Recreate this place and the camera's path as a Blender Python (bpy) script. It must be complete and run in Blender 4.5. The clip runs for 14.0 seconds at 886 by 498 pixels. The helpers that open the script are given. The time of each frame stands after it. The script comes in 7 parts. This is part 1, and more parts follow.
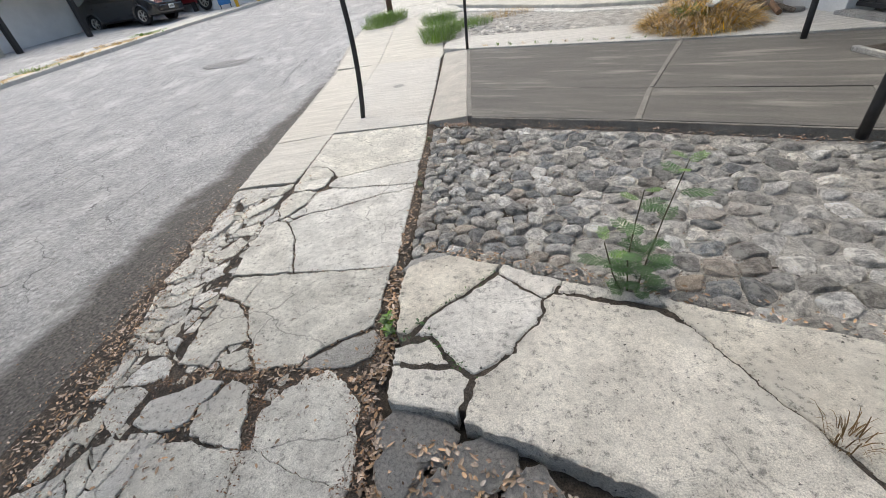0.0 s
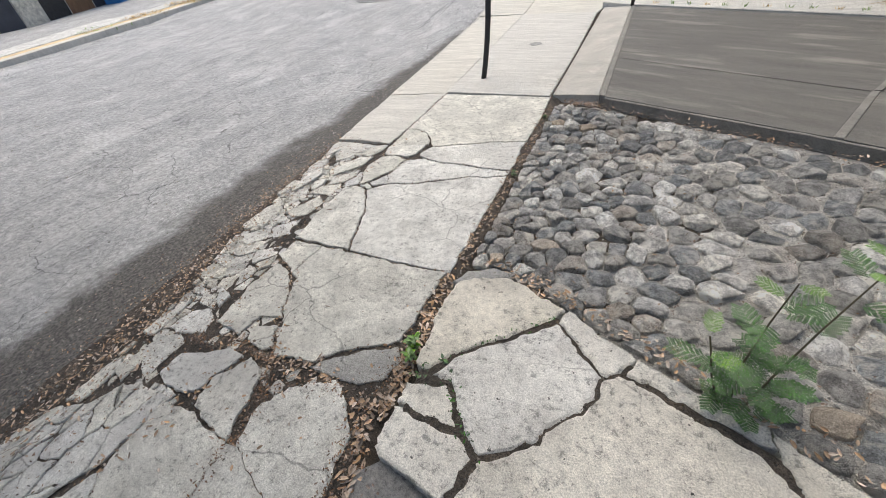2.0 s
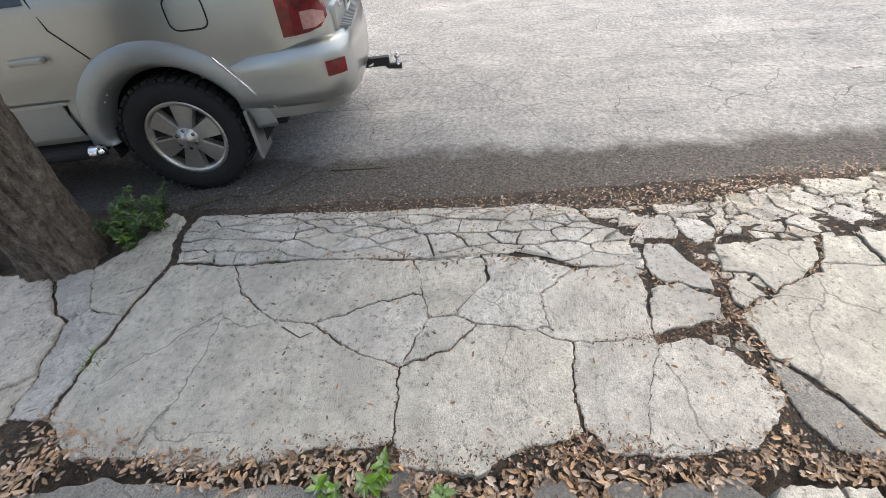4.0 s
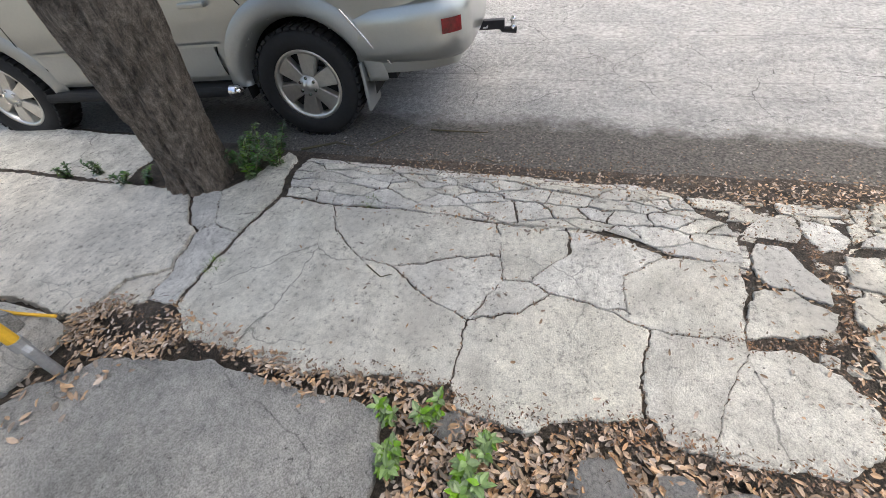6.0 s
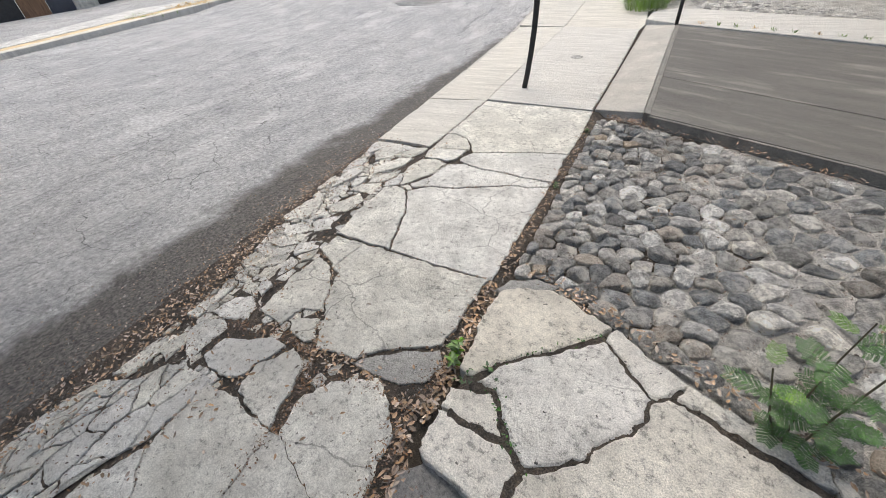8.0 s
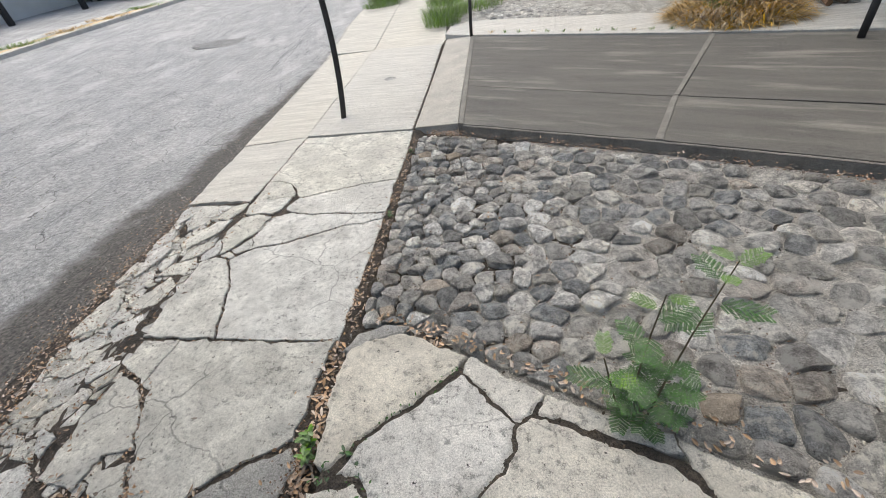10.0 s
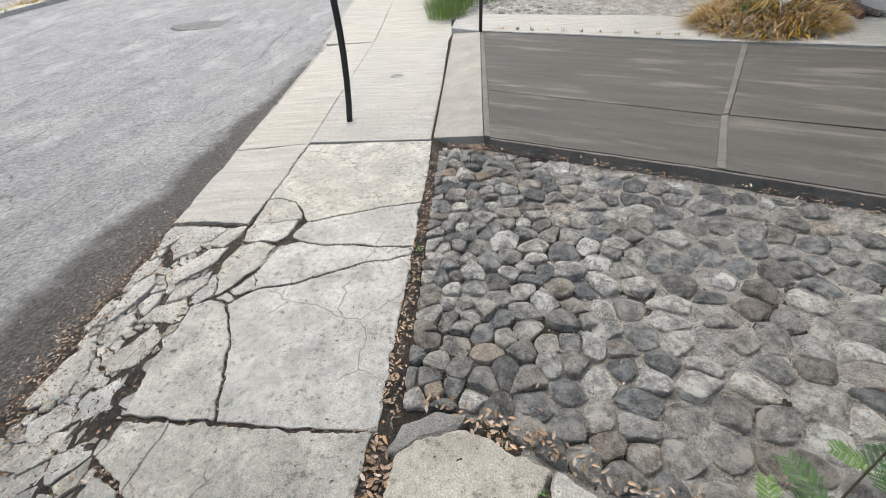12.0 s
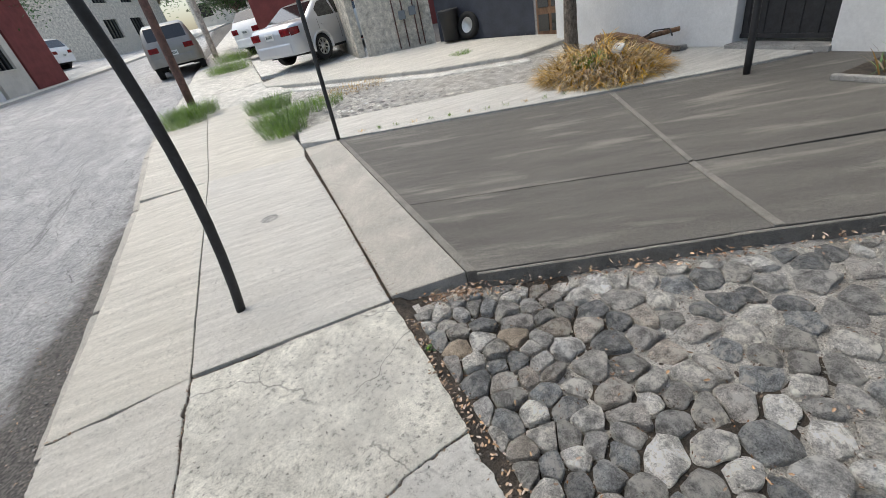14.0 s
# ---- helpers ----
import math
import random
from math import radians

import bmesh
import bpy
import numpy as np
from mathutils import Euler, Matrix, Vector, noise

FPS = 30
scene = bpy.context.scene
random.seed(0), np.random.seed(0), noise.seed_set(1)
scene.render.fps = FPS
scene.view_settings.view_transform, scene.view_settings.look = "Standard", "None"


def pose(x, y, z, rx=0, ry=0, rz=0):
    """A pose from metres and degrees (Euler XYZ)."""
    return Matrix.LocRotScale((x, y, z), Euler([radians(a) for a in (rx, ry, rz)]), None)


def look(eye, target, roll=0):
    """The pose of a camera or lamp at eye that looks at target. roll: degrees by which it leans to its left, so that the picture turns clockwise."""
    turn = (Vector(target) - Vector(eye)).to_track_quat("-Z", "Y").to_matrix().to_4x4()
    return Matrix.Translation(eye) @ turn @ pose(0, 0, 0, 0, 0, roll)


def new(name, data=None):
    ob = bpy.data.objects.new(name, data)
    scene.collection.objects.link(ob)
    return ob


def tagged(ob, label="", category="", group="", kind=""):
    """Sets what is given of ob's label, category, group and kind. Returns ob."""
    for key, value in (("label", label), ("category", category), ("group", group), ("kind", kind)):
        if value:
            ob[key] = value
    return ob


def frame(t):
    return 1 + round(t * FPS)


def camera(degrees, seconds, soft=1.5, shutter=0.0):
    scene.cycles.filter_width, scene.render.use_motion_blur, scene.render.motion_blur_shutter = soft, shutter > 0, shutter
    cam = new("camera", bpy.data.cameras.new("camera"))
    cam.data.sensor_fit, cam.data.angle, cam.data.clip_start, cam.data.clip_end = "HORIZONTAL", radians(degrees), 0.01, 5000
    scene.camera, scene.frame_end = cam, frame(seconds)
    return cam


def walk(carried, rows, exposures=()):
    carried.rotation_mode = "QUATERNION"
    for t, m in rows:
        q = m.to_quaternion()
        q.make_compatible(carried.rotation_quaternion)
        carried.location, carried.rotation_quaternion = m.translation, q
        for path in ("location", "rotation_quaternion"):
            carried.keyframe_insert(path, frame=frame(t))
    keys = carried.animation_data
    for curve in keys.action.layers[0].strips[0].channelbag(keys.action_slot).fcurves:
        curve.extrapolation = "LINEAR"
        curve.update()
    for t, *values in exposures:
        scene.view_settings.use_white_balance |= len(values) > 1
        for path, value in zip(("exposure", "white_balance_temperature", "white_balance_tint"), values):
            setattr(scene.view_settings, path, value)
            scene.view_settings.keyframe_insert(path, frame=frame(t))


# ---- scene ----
cam = camera(94.2, 14.0, soft=0.7)
PATH = [
    (0, (1.718, -4.555, 1.439), (1.471, -2.926, 0.304), -10.3),
    (0.5, (1.8, -4.314, 1.419), (1.965, -2.68, 0.278), -9.9),
    (1, (1.86, -4.09, 1.451), (2.093, -2.461, 0.315), -9.7),
    (1.5, (1.919, -4.001, 1.439), (1.77, -2.397, 0.255), -10.6),
    (2, (1.896, -4.041, 1.433), (1.134, -2.665, 0.198), -9.4),
    (2.5, (1.709, -4.295, 1.44), (0.396, -3.404, 0.222), -5.3),
    (2.7, (1.706, -4.455, 1.423), (0.224, -3.831, 0.234), -5.2),
    (3, (1.715, -4.458, 1.478), (0.169, -4.283, 0.222), -4.5),
    (3.2, (1.712, -4.479, 1.479), (0.175, -4.517, 0.2), -5.0),
    (5.3, (1.757, -4.351, 1.425), (0.319, -4.658, 0.07), -7.0),
    (5.5, (1.757, -4.361, 1.426), (0.347, -4.751, 0.063), -7.6),
    (6, (1.802, -4.422, 1.423), (0.462, -4.991, 0.051), -7.9),
    (6.5, (1.796, -4.396, 1.416), (0.393, -4.801, 0.049), -6.6),
    (7, (1.739, -4.264, 1.437), (0.252, -4.023, 0.121), -5.7),
    (7.2, (1.717, -4.224, 1.441), (0.3, -3.659, 0.147), -5.5),
    (7.4, (1.682, -4.179, 1.443), (0.409, -3.317, 0.164), -4.9),
    (7.5, (1.726, -4.141, 1.445), (0.496, -3.171, 0.201), -6.1),
    (8, (1.749, -4.109, 1.457), (0.927, -2.747, 0.245), -6.2),
    (8.4, (1.794, -4.058, 1.457), (1.187, -2.577, 0.259), -7.9),
    (8.5, (1.808, -4.026, 1.465), (1.242, -2.527, 0.267), -8.0),
    (9, (1.891, -3.903, 1.466), (1.489, -2.348, 0.274), -10.0),
    (9.2, (1.925, -3.878, 1.458), (1.57, -2.311, 0.266), -10.5),
    (11.3, (1.839, -3.709, 1.428), (1.623, -2.158, 0.185), -7.3),
    (11.5, (1.755, -3.62, 1.43), (1.554, -2.08, 0.169), -6.8),
    (12, (1.551, -3.368, 1.469), (1.344, -1.818, 0.222), -6.5),
    (12.5, (1.395, -3.057, 1.492), (1.129, -1.458, 0.321), -7.4),
    (13, (1.179, -2.748, 1.468), (0.962, -1.075, 0.394), -8.8),
    (13.5, (0.944, -2.387, 1.437), (1.026, -0.673, 0.41), -10.5),
    (14, (0.904, -2.006, 1.433), (1.403, -0.371, 0.395), -13.5),
]
walk(cam, [(t, look(eye, target, roll)) for t, eye, target, roll in PATH],
     exposures=[(0, 0.78, 6720, 5), (1.5, 0.78, 6720, 5), (2.5, 0.88, 6850, 6), (3.0, 1.08, 6950, 6), (5.3, 1.5, 7050, 7), (6.5, 1.5, 7050, 7), (7.0, 1.36, 6950, 6), (7.5, 0.95, 6850, 6), (9, 0.78, 6720, 5), (12, 0.80, 6700, 4), (13, 0.82, 6680, 4), (13.5, 0.76, 6680, 4), (14, 0.72, 6640, 4)])

# ---- world, sun, exposure ----
SUN_TURN, SUN_HIGH = radians(325), radians(66)
world = bpy.data.worlds.new("overcast_sky")
scene.world = world
world.use_nodes = True
wn = world.node_tree
sky = wn.nodes.new("ShaderNodeTexSky")
sky.sky_type, sky.sun_disc = "NISHITA", False
sky.sun_elevation, sky.sun_rotation = SUN_HIGH, SUN_TURN
sky.air_density, sky.dust_density, sky.ozone_density = 1.0, 4.5, 0.9
wn.nodes["Background"].inputs["Strength"].default_value = 0.15
wn.links.new(sky.outputs["Color"], wn.nodes["Background"].inputs["Color"])
sun = new("sun", bpy.data.lights.new("sun", "SUN"))
sun.data.energy, sun.data.angle, sun.data.color = 0.8, radians(50), (1.0, 0.97, 0.92)
sun.matrix_world = look((0, 0, 20), (-8 * math.sin(SUN_TURN) * 0.6, -8 * math.cos(SUN_TURN) * 0.6, 5))


# ---- materials ----
MATS = {}


def mat(name, color, rough=0.85, metal=0.0, var=0.18, scale=3.0, fine=45.0, bump=0.15, dist=0.01,
        color2=None, rand=0.0, pits=0.0, streak=None, coat=0.0, island=0.0, spec=0.5, grit=0.0,
        speck=0.0, cracks=0.0, smear=None, patch=None, turn=0.0):
    """A surface with broad blotches, fine grain, optional dark pits, streaks and piece-to-piece variation."""
    if name in MATS:
        return MATS[name]
    m = bpy.data.materials.new(name)
    MATS[name] = m
    m.use_nodes = True
    nt = m.node_tree
    N, L = nt.nodes.new, nt.links.new
    b = nt.nodes["Principled BSDF"]
    co = N("ShaderNodeTexCoord")
    mp = N("ShaderNodeMapping")
    L(co.outputs["Object"], mp.inputs["Vector"])
    mp.vector_type = "TEXTURE"
    mp.inputs["Rotation"].default_value = (0, 0, radians(turn))
    if streak:
        mp.inputs["Scale"].default_value = [1 / q for q in streak]
    n1 = N("ShaderNodeTexNoise")
    n1.inputs["Scale"].default_value, n1.inputs["Detail"].default_value, n1.inputs["Roughness"].default_value = scale, 6, 0.62
    L(mp.outputs["Vector"], n1.inputs["Vector"])
    n2 = N("ShaderNodeTexNoise")
    n2.inputs["Scale"].default_value, n2.inputs["Detail"].default_value, n2.inputs["Roughness"].default_value = fine, 5, 0.7
    L(co.outputs["Object"], n2.inputs["Vector"])
    r1 = N("ShaderNodeMapRange")
    r1.inputs["From Min"].default_value, r1.inputs["From Max"].default_value = 0.32, 0.68
    L(n1.outputs["Fac"], r1.inputs["Value"])
    mix = N("ShaderNodeMix")
    mix.data_type = "RGBA"
    c2 = color2 or tuple(c * (1 - 2.2 * var) for c in color)
    c1 = color if color2 else tuple(min(1, c * (1 + var)) for c in color)
    mix.inputs["A"].default_value, mix.inputs["B"].default_value = (*c2, 1), (*c1, 1)
    L(r1.outputs["Result"], mix.inputs["Factor"])
    last = mix.outputs["Result"]
    r2 = N("ShaderNodeMapRange")
    r2.inputs["From Min"].default_value, r2.inputs["From Max"].default_value = 0.3, 0.7
    r2.inputs["To Min"].default_value, r2.inputs["To Max"].default_value = 1 - var * 1.3 - grit, 1 + var * 1.1 + grit
    L(n2.outputs["Fac"], r2.inputs["Value"])

    def times(col, val):
        k = N("ShaderNodeVectorMath")
        k.operation = "SCALE"
        L(col, k.inputs[0])
        L(val, k.inputs["Scale"])
        return k.outputs["Vector"]
    last = times(last, r2.outputs["Result"])
    height = n2.outputs["Fac"]
    if speck:
        n3 = N("ShaderNodeTexNoise")
        n3.inputs["Scale"].default_value, n3.inputs["Detail"].default_value, n3.inputs["Roughness"].default_value = 170, 4, 0.8
        L(co.outputs["Object"], n3.inputs["Vector"])
        r3 = N("ShaderNodeMapRange")
        r3.inputs["From Min"].default_value, r3.inputs["From Max"].default_value = 0.38, 0.60
        r3.inputs["To Min"].default_value, r3.inputs["To Max"].default_value = 1 - speck, 1 + speck
        L(n3.outputs["Fac"], r3.inputs["Value"])
        last = times(last, r3.outputs["Result"])
        r6 = N("ShaderNodeMapRange")
        r6.inputs["From Min"].default_value, r6.inputs["From Max"].default_value = 0.35, 0.39
        r6.inputs["To Min"].default_value = 1 - 0.75 * min(1, 2 * speck)
        n6 = N("ShaderNodeTexNoise")
        n6.inputs["Scale"].default_value, n6.inputs["Detail"].default_value, n6.inputs["Roughness"].default_value = 75, 5, 0.75
        L(co.outputs["Object"], n6.inputs["Vector"])
        L(n6.outputs["Fac"], r6.inputs["Value"])
        last = times(last, r6.outputs["Result"])
        both = N("ShaderNodeMath")
        both.operation = "ADD"
        L(n2.outputs["Fac"], both.inputs[0])
        L(n3.outputs["Fac"], both.inputs[1])
        height = both.outputs["Value"]
    if smear:
        n4 = N("ShaderNodeTexNoise")
        n4.inputs["Scale"].default_value, n4.inputs["Detail"].default_value, n4.inputs["Roughness"].default_value = 14, 8, 0.75
        L(co.outputs["Object"], n4.inputs["Vector"])
        r4 = N("ShaderNodeMapRange")
        r4.inputs["From Min"].default_value, r4.inputs["From Max"].default_value = 0.49, 0.60
        L(n4.outputs["Fac"], r4.inputs["Value"])
        sm = N("ShaderNodeMix")
        sm.data_type = "RGBA"
        L(r4.outputs["Result"], sm.inputs["Factor"])
        L(last, sm.inputs["A"])
        sm.inputs["B"].default_value = (*smear, 1)
        last = sm.outputs["Result"]
    if patch:
        n5 = N("ShaderNodeTexNoise")
        n5.inputs["Scale"].default_value, n5.inputs["Detail"].default_value, n5.inputs["Roughness"].default_value = 1.1, 5, 0.6
        mp5 = N("ShaderNodeMapping")
        mp5.vector_type = "TEXTURE"
        mp5.inputs["Scale"].default_value, mp5.inputs["Location"].default_value = [1 / q for q in streak or (1, 1, 1)], (3.3, 1.7, 0)
        mp5.inputs["Rotation"].default_value = (0, 0, radians(turn))
        L(co.outputs["Object"], mp5.inputs["Vector"])
        L(mp5.outputs["Vector"], n5.inputs["Vector"])
        r5 = N("ShaderNodeMapRange")
        r5.inputs["From Min"].default_value, r5.inputs["From Max"].default_value = 0.54, 0.68
        L(n5.outputs["Fac"], r5.inputs["Value"])
        pm = N("ShaderNodeMix")
        pm.data_type = "RGBA"
        L(r5.outputs["Result"], pm.inputs["Factor"])
        L(last, pm.inputs["A"])
        gp = N("ShaderNodeVectorMath")
        gp.operation = "SCALE"
        gp.inputs[0].default_value = patch
        L(r2.outputs["Result"], gp.inputs["Scale"])
        L(gp.outputs["Vector"], pm.inputs["B"])
        last = pm.outputs["Result"]
    if cracks:
        wn_ = N("ShaderNodeVectorMath")
        wn_.operation = "MULTIPLY_ADD"
        nw = N("ShaderNodeTexNoise")
        nw.inputs["Scale"].default_value, nw.inputs["Detail"].default_value = 3.5, 5
        L(co.outputs["Object"], nw.inputs["Vector"])
        L(nw.outputs["Color"], wn_.inputs[0])
        wn_.inputs[1].default_value = (0.3, 0.3, 0.0)
        L(co.outputs["Object"], wn_.inputs[2])
        ve = N("ShaderNodeTexVoronoi")
        ve.feature, ve.voronoi_dimensions = "DISTANCE_TO_EDGE", "2D"
        ve.inputs["Scale"].default_value = 1.7
        L(wn_.outputs["Vector"], ve.inputs["Vector"])
        re_ = N("ShaderNodeMapRange")
        re_.inputs["From Min"].default_value, re_.inputs["From Max"].default_value = 0.003, 0.010
        re_.inputs["To Min"].default_value = 1 - cracks
        L(ve.outputs["Distance"], re_.inputs["Value"])
        gate_ = N("ShaderNodeMapRange")
        gate_.inputs["From Min"].default_value, gate_.inputs["From Max"].default_value = 0.48, 0.56
        nm = N("ShaderNodeTexNoise")
        nm.inputs["Scale"].default_value = 1.3
        L(co.outputs["Object"], nm.inputs["Vector"])
        L(nm.outputs["Fac"], gate_.inputs["Value"])
        mixc = N("ShaderNodeMix")
        L(gate_.outputs["Result"], mixc.inputs["Factor"])
        mixc.inputs["A"].default_value = 1.0
        L(re_.outputs["Result"], mixc.inputs["B"])
        last = times(last, mixc.outputs["Result"])
    if pits:
        vo = N("ShaderNodeTexVoronoi")
        vo.inputs["Scale"].default_value = 34
        wv = N("ShaderNodeVectorMath")
        wv.operation = "MULTIPLY_ADD"
        L(n2.outputs["Color"], wv.inputs[0])
        wv.inputs[1].default_value = (0.055, 0.055, 0.055)
        L(co.outputs["Object"], wv.inputs[2])
        L(wv.outputs["Vector"], vo.inputs["Vector"])
        sep = N("ShaderNodeSeparateColor")
        L(vo.outputs["Color"], sep.inputs["Color"])
        rad = N("ShaderNodeMapRange")
        rad.inputs["From Min"].default_value, rad.inputs["From Max"].default_value = 0.62, 1.0
        rad.inputs["To Min"].default_value, rad.inputs["To Max"].default_value = 0.0, 0.20
        L(sep.outputs["Red"], rad.inputs["Value"])
        less = N("ShaderNodeMath")
        less.operation = "SUBTRACT"
        L(vo.outputs["Distance"], less.inputs[0])
        L(rad.outputs["Result"], less.inputs[1])
        edge = N("ShaderNodeMapRange")
        edge.inputs["From Min"].default_value, edge.inputs["From Max"].default_value = -0.05, 0.02
        edge.inputs["To Min"].default_value = 1 - pits
        L(less.outputs["Value"], edge.inputs["Value"])
        last = times(last, edge.outputs["Result"])
        n8 = N("ShaderNodeTexNoise")
        n8.inputs["Scale"].default_value, n8.inputs["Detail"].default_value, n8.inputs["Roughness"].default_value = 30, 8, 0.82
        L(co.outputs["Object"], n8.inputs["Vector"])
        n9 = N("ShaderNodeTexNoise")
        n9.inputs["Scale"].default_value, n9.inputs["Detail"].default_value = 4.5, 4
        L(co.outputs["Object"], n9.inputs["Vector"])
        add8 = N("ShaderNodeMath")
        add8.operation = "MULTIPLY_ADD"
        L(n9.outputs["Fac"], add8.inputs[0])
        add8.inputs[1].default_value = 0.18
        L(n8.outputs["Fac"], add8.inputs[2])
        r8 = N("ShaderNodeMapRange")
        r8.inputs["From Min"].default_value, r8.inputs["From Max"].default_value = 0.485, 0.53
        r8.inputs["To Min"].default_value = 1 - 0.5 * pits
        L(add8.outputs["Value"], r8.inputs["Value"])
        last = times(last, r8.outputs["Result"])
    if rand or island:
        if rand:
            info = N("ShaderNodeObjectInfo").outputs["Random"]
        else:
            info = N("ShaderNodeNewGeometry").outputs["Random Per Island"]
        amount = rand or island
        rr = N("ShaderNodeMapRange")
        rr.inputs["To Min"].default_value, rr.inputs["To Max"].default_value = 1 - amount, 1 + amount
        L(info, rr.inputs["Value"])
        last = times(last, rr.outputs["Result"])
        hs = N("ShaderNodeHueSaturation")
        m3 = N("ShaderNodeMath")
        m3.operation = "MULTIPLY"
        m3.inputs[1].default_value = 7.31
        L(info, m3.inputs[0])
        fr = N("ShaderNodeMath")
        fr.operation = "FRACT"
        L(m3.outputs["Value"], fr.inputs[0])
        sr = N("ShaderNodeMapRange")
        sr.inputs["To Min"].default_value, sr.inputs["To Max"].default_value = 0.55, 1.5
        L(fr.outputs["Value"], sr.inputs["Value"])
        L(sr.outputs["Result"], hs.inputs["Saturation"])
        L(last, hs.inputs["Color"])
        last = hs.outputs["Color"]
    L(last, b.inputs["Base Color"])
    b.inputs["Metallic"].default_value, b.inputs["Roughness"].default_value = metal, rough
    b.inputs["Specular IOR Level"].default_value, b.inputs["Coat Weight"].default_value = spec, coat
    b.inputs["Coat Roughness"].default_value = 0.06
    if bump:
        bp = N("ShaderNodeBump")
        bp.inputs["Strength"].default_value, bp.inputs["Distance"].default_value = bump, dist
        L(height, bp.inputs["Height"])
        L(bp.outputs["Normal"], b.inputs["Normal"])
    return m


CONCRETE = mat("old_concrete", (0.66, 0.648, 0.605), 0.92, var=0.14, scale=5.5, fine=30, bump=1.0, dist=0.014, pits=0.8, rand=0.07, speck=0.24, cracks=0.45, patch=(0.50, 0.492, 0.465))
CONCRETE_NEW = mat("brushed_concrete", (0.58, 0.564, 0.525), 0.9, var=0.10, scale=1.8, fine=45, bump=1.0, dist=0.012, streak=(0.9, 9.0, 1.0), rand=0.04, speck=0.2, pits=0.5, patch=(0.52, 0.505, 0.47), turn=-6)
CONCRETE_PALE = mat("pale_ramp_concrete", (0.70, 0.668, 0.605), 0.92, var=0.13, scale=5, fine=30, bump=1.0, dist=0.014, pits=0.9, rand=0.04, speck=0.24, cracks=0.3, patch=(0.55, 0.53, 0.485))
CONCRETE_GREY = mat("grey_broomed_concrete", (0.118, 0.112, 0.102), 0.8, var=0.16, scale=1.6, fine=55, bump=0.8, dist=0.008, streak=(0.7, 4.2, 1.0),
                    color2=(0.080, 0.076, 0.070), speck=0.3, patch=(0.20, 0.189, 0.168), turn=-28)
CONCRETE_RIB = mat("pale_edging_concrete", (0.20, 0.19, 0.172), 0.85, var=0.14, scale=6, fine=50, bump=0.8, dist=0.01, speck=0.3)
CONCRETE_SIDE = mat("brushed_side_concrete", (0.50, 0.475, 0.43), 0.9, var=0.14, scale=3, fine=45, bump=1.0, dist=0.012, speck=0.3, color2=(0.36, 0.345, 0.315), patch=(0.41, 0.39, 0.355))
CONCRETE_DARK = mat("stained_concrete", (0.42, 0.412, 0.39), 0.9, var=0.18, scale=2.6, fine=34, bump=1.0, dist=0.014, pits=0.6, color2=(0.25, 0.248, 0.24), speck=0.38, cracks=0.4)
CONCRETE_CHIP = mat("crumbled_concrete", (0.58, 0.562, 0.515), 0.95, var=0.2, scale=9, fine=40, bump=1.0, dist=0.012, island=0.25, speck=0.3)
STONE = mat("river_cobble", (0.54, 0.524, 0.50), 0.85, var=0.27, scale=16, fine=48, bump=1.0, dist=0.04, rand=0.5, speck=0.34, smear=(0.78, 0.76, 0.71))
STONE_FAR = mat("cobble_rest", (0.56, 0.542, 0.515), 0.85, var=0.27, scale=16, fine=48, bump=1.0, dist=0.04, island=0.5, speck=0.34, smear=(0.78, 0.76, 0.71))
STONE_WARM = mat("warm_cobble", (0.48, 0.44, 0.40), 0.85, var=0.27, scale=16, fine=48, bump=1.0, dist=0.04, rand=0.3, speck=0.42, smear=(0.56, 0.54, 0.50))
STONE_BLUE = mat("slate_cobble", (0.29, 0.30, 0.307), 0.82, var=0.27, scale=16, fine=48, bump=1.0, dist=0.04, rand=0.3, speck=0.42, smear=(0.48, 0.47, 0.45))
MORTAR = mat("cobble_mortar", (0.76, 0.74, 0.70), 0.95, var=0.15, scale=7, fine=30, bump=1.0, dist=0.04, color2=(0.40, 0.375, 0.34), speck=0.45)
DIRT = mat("litter_dirt", (0.14, 0.112, 0.088), 0.97, var=0.3, scale=8, fine=40, bump=1.0, dist=0.04, color2=(0.045, 0.038, 0.032), speck=0.5)
GRAVEL = mat("grit", (0.25, 0.235, 0.215), 0.92, var=0.15, fine=60, bump=0.2, island=0.5)
GRAVEL_DARK = mat("crack_crumbs", (0.10, 0.082, 0.066), 0.95, var=0.2, fine=60, bump=0.2, island=0.6)
ROCK = mat("dark_rock", (0.46, 0.45, 0.435), 0.9, var=0.22, scale=8, fine=24, bump=1.0, dist=0.03, speck=0.3, smear=(0.5, 0.48, 0.45))
DEBRIS = mat("brown_leaf_crumbs", (0.21, 0.14, 0.10), 0.9, var=0.2, fine=40, bump=0.2, island=0.6)
LITTER = mat("dry_leaf", (0.36, 0.268, 0.198), 0.75, var=0.18, fine=40, bump=0.2, island=0.55)
STRAW = mat("dry_straw", (0.52, 0.37, 0.175), 0.8, var=0.15, fine=40, bump=0.2, island=0.7)
LEAF = mat("green_leaf", (0.055, 0.13, 0.032), 0.5, var=0.2, fine=30, bump=0.2, island=0.4)
LEAF_LIGHT = mat("young_leaf", (0.14, 0.26, 0.05), 0.5, var=0.2, fine=30, bump=0.2, island=0.3)
GRASS = mat("grass_blade", (0.18, 0.29, 0.065), 0.6, var=0.2, fine=20, bump=0.1, island=0.45)
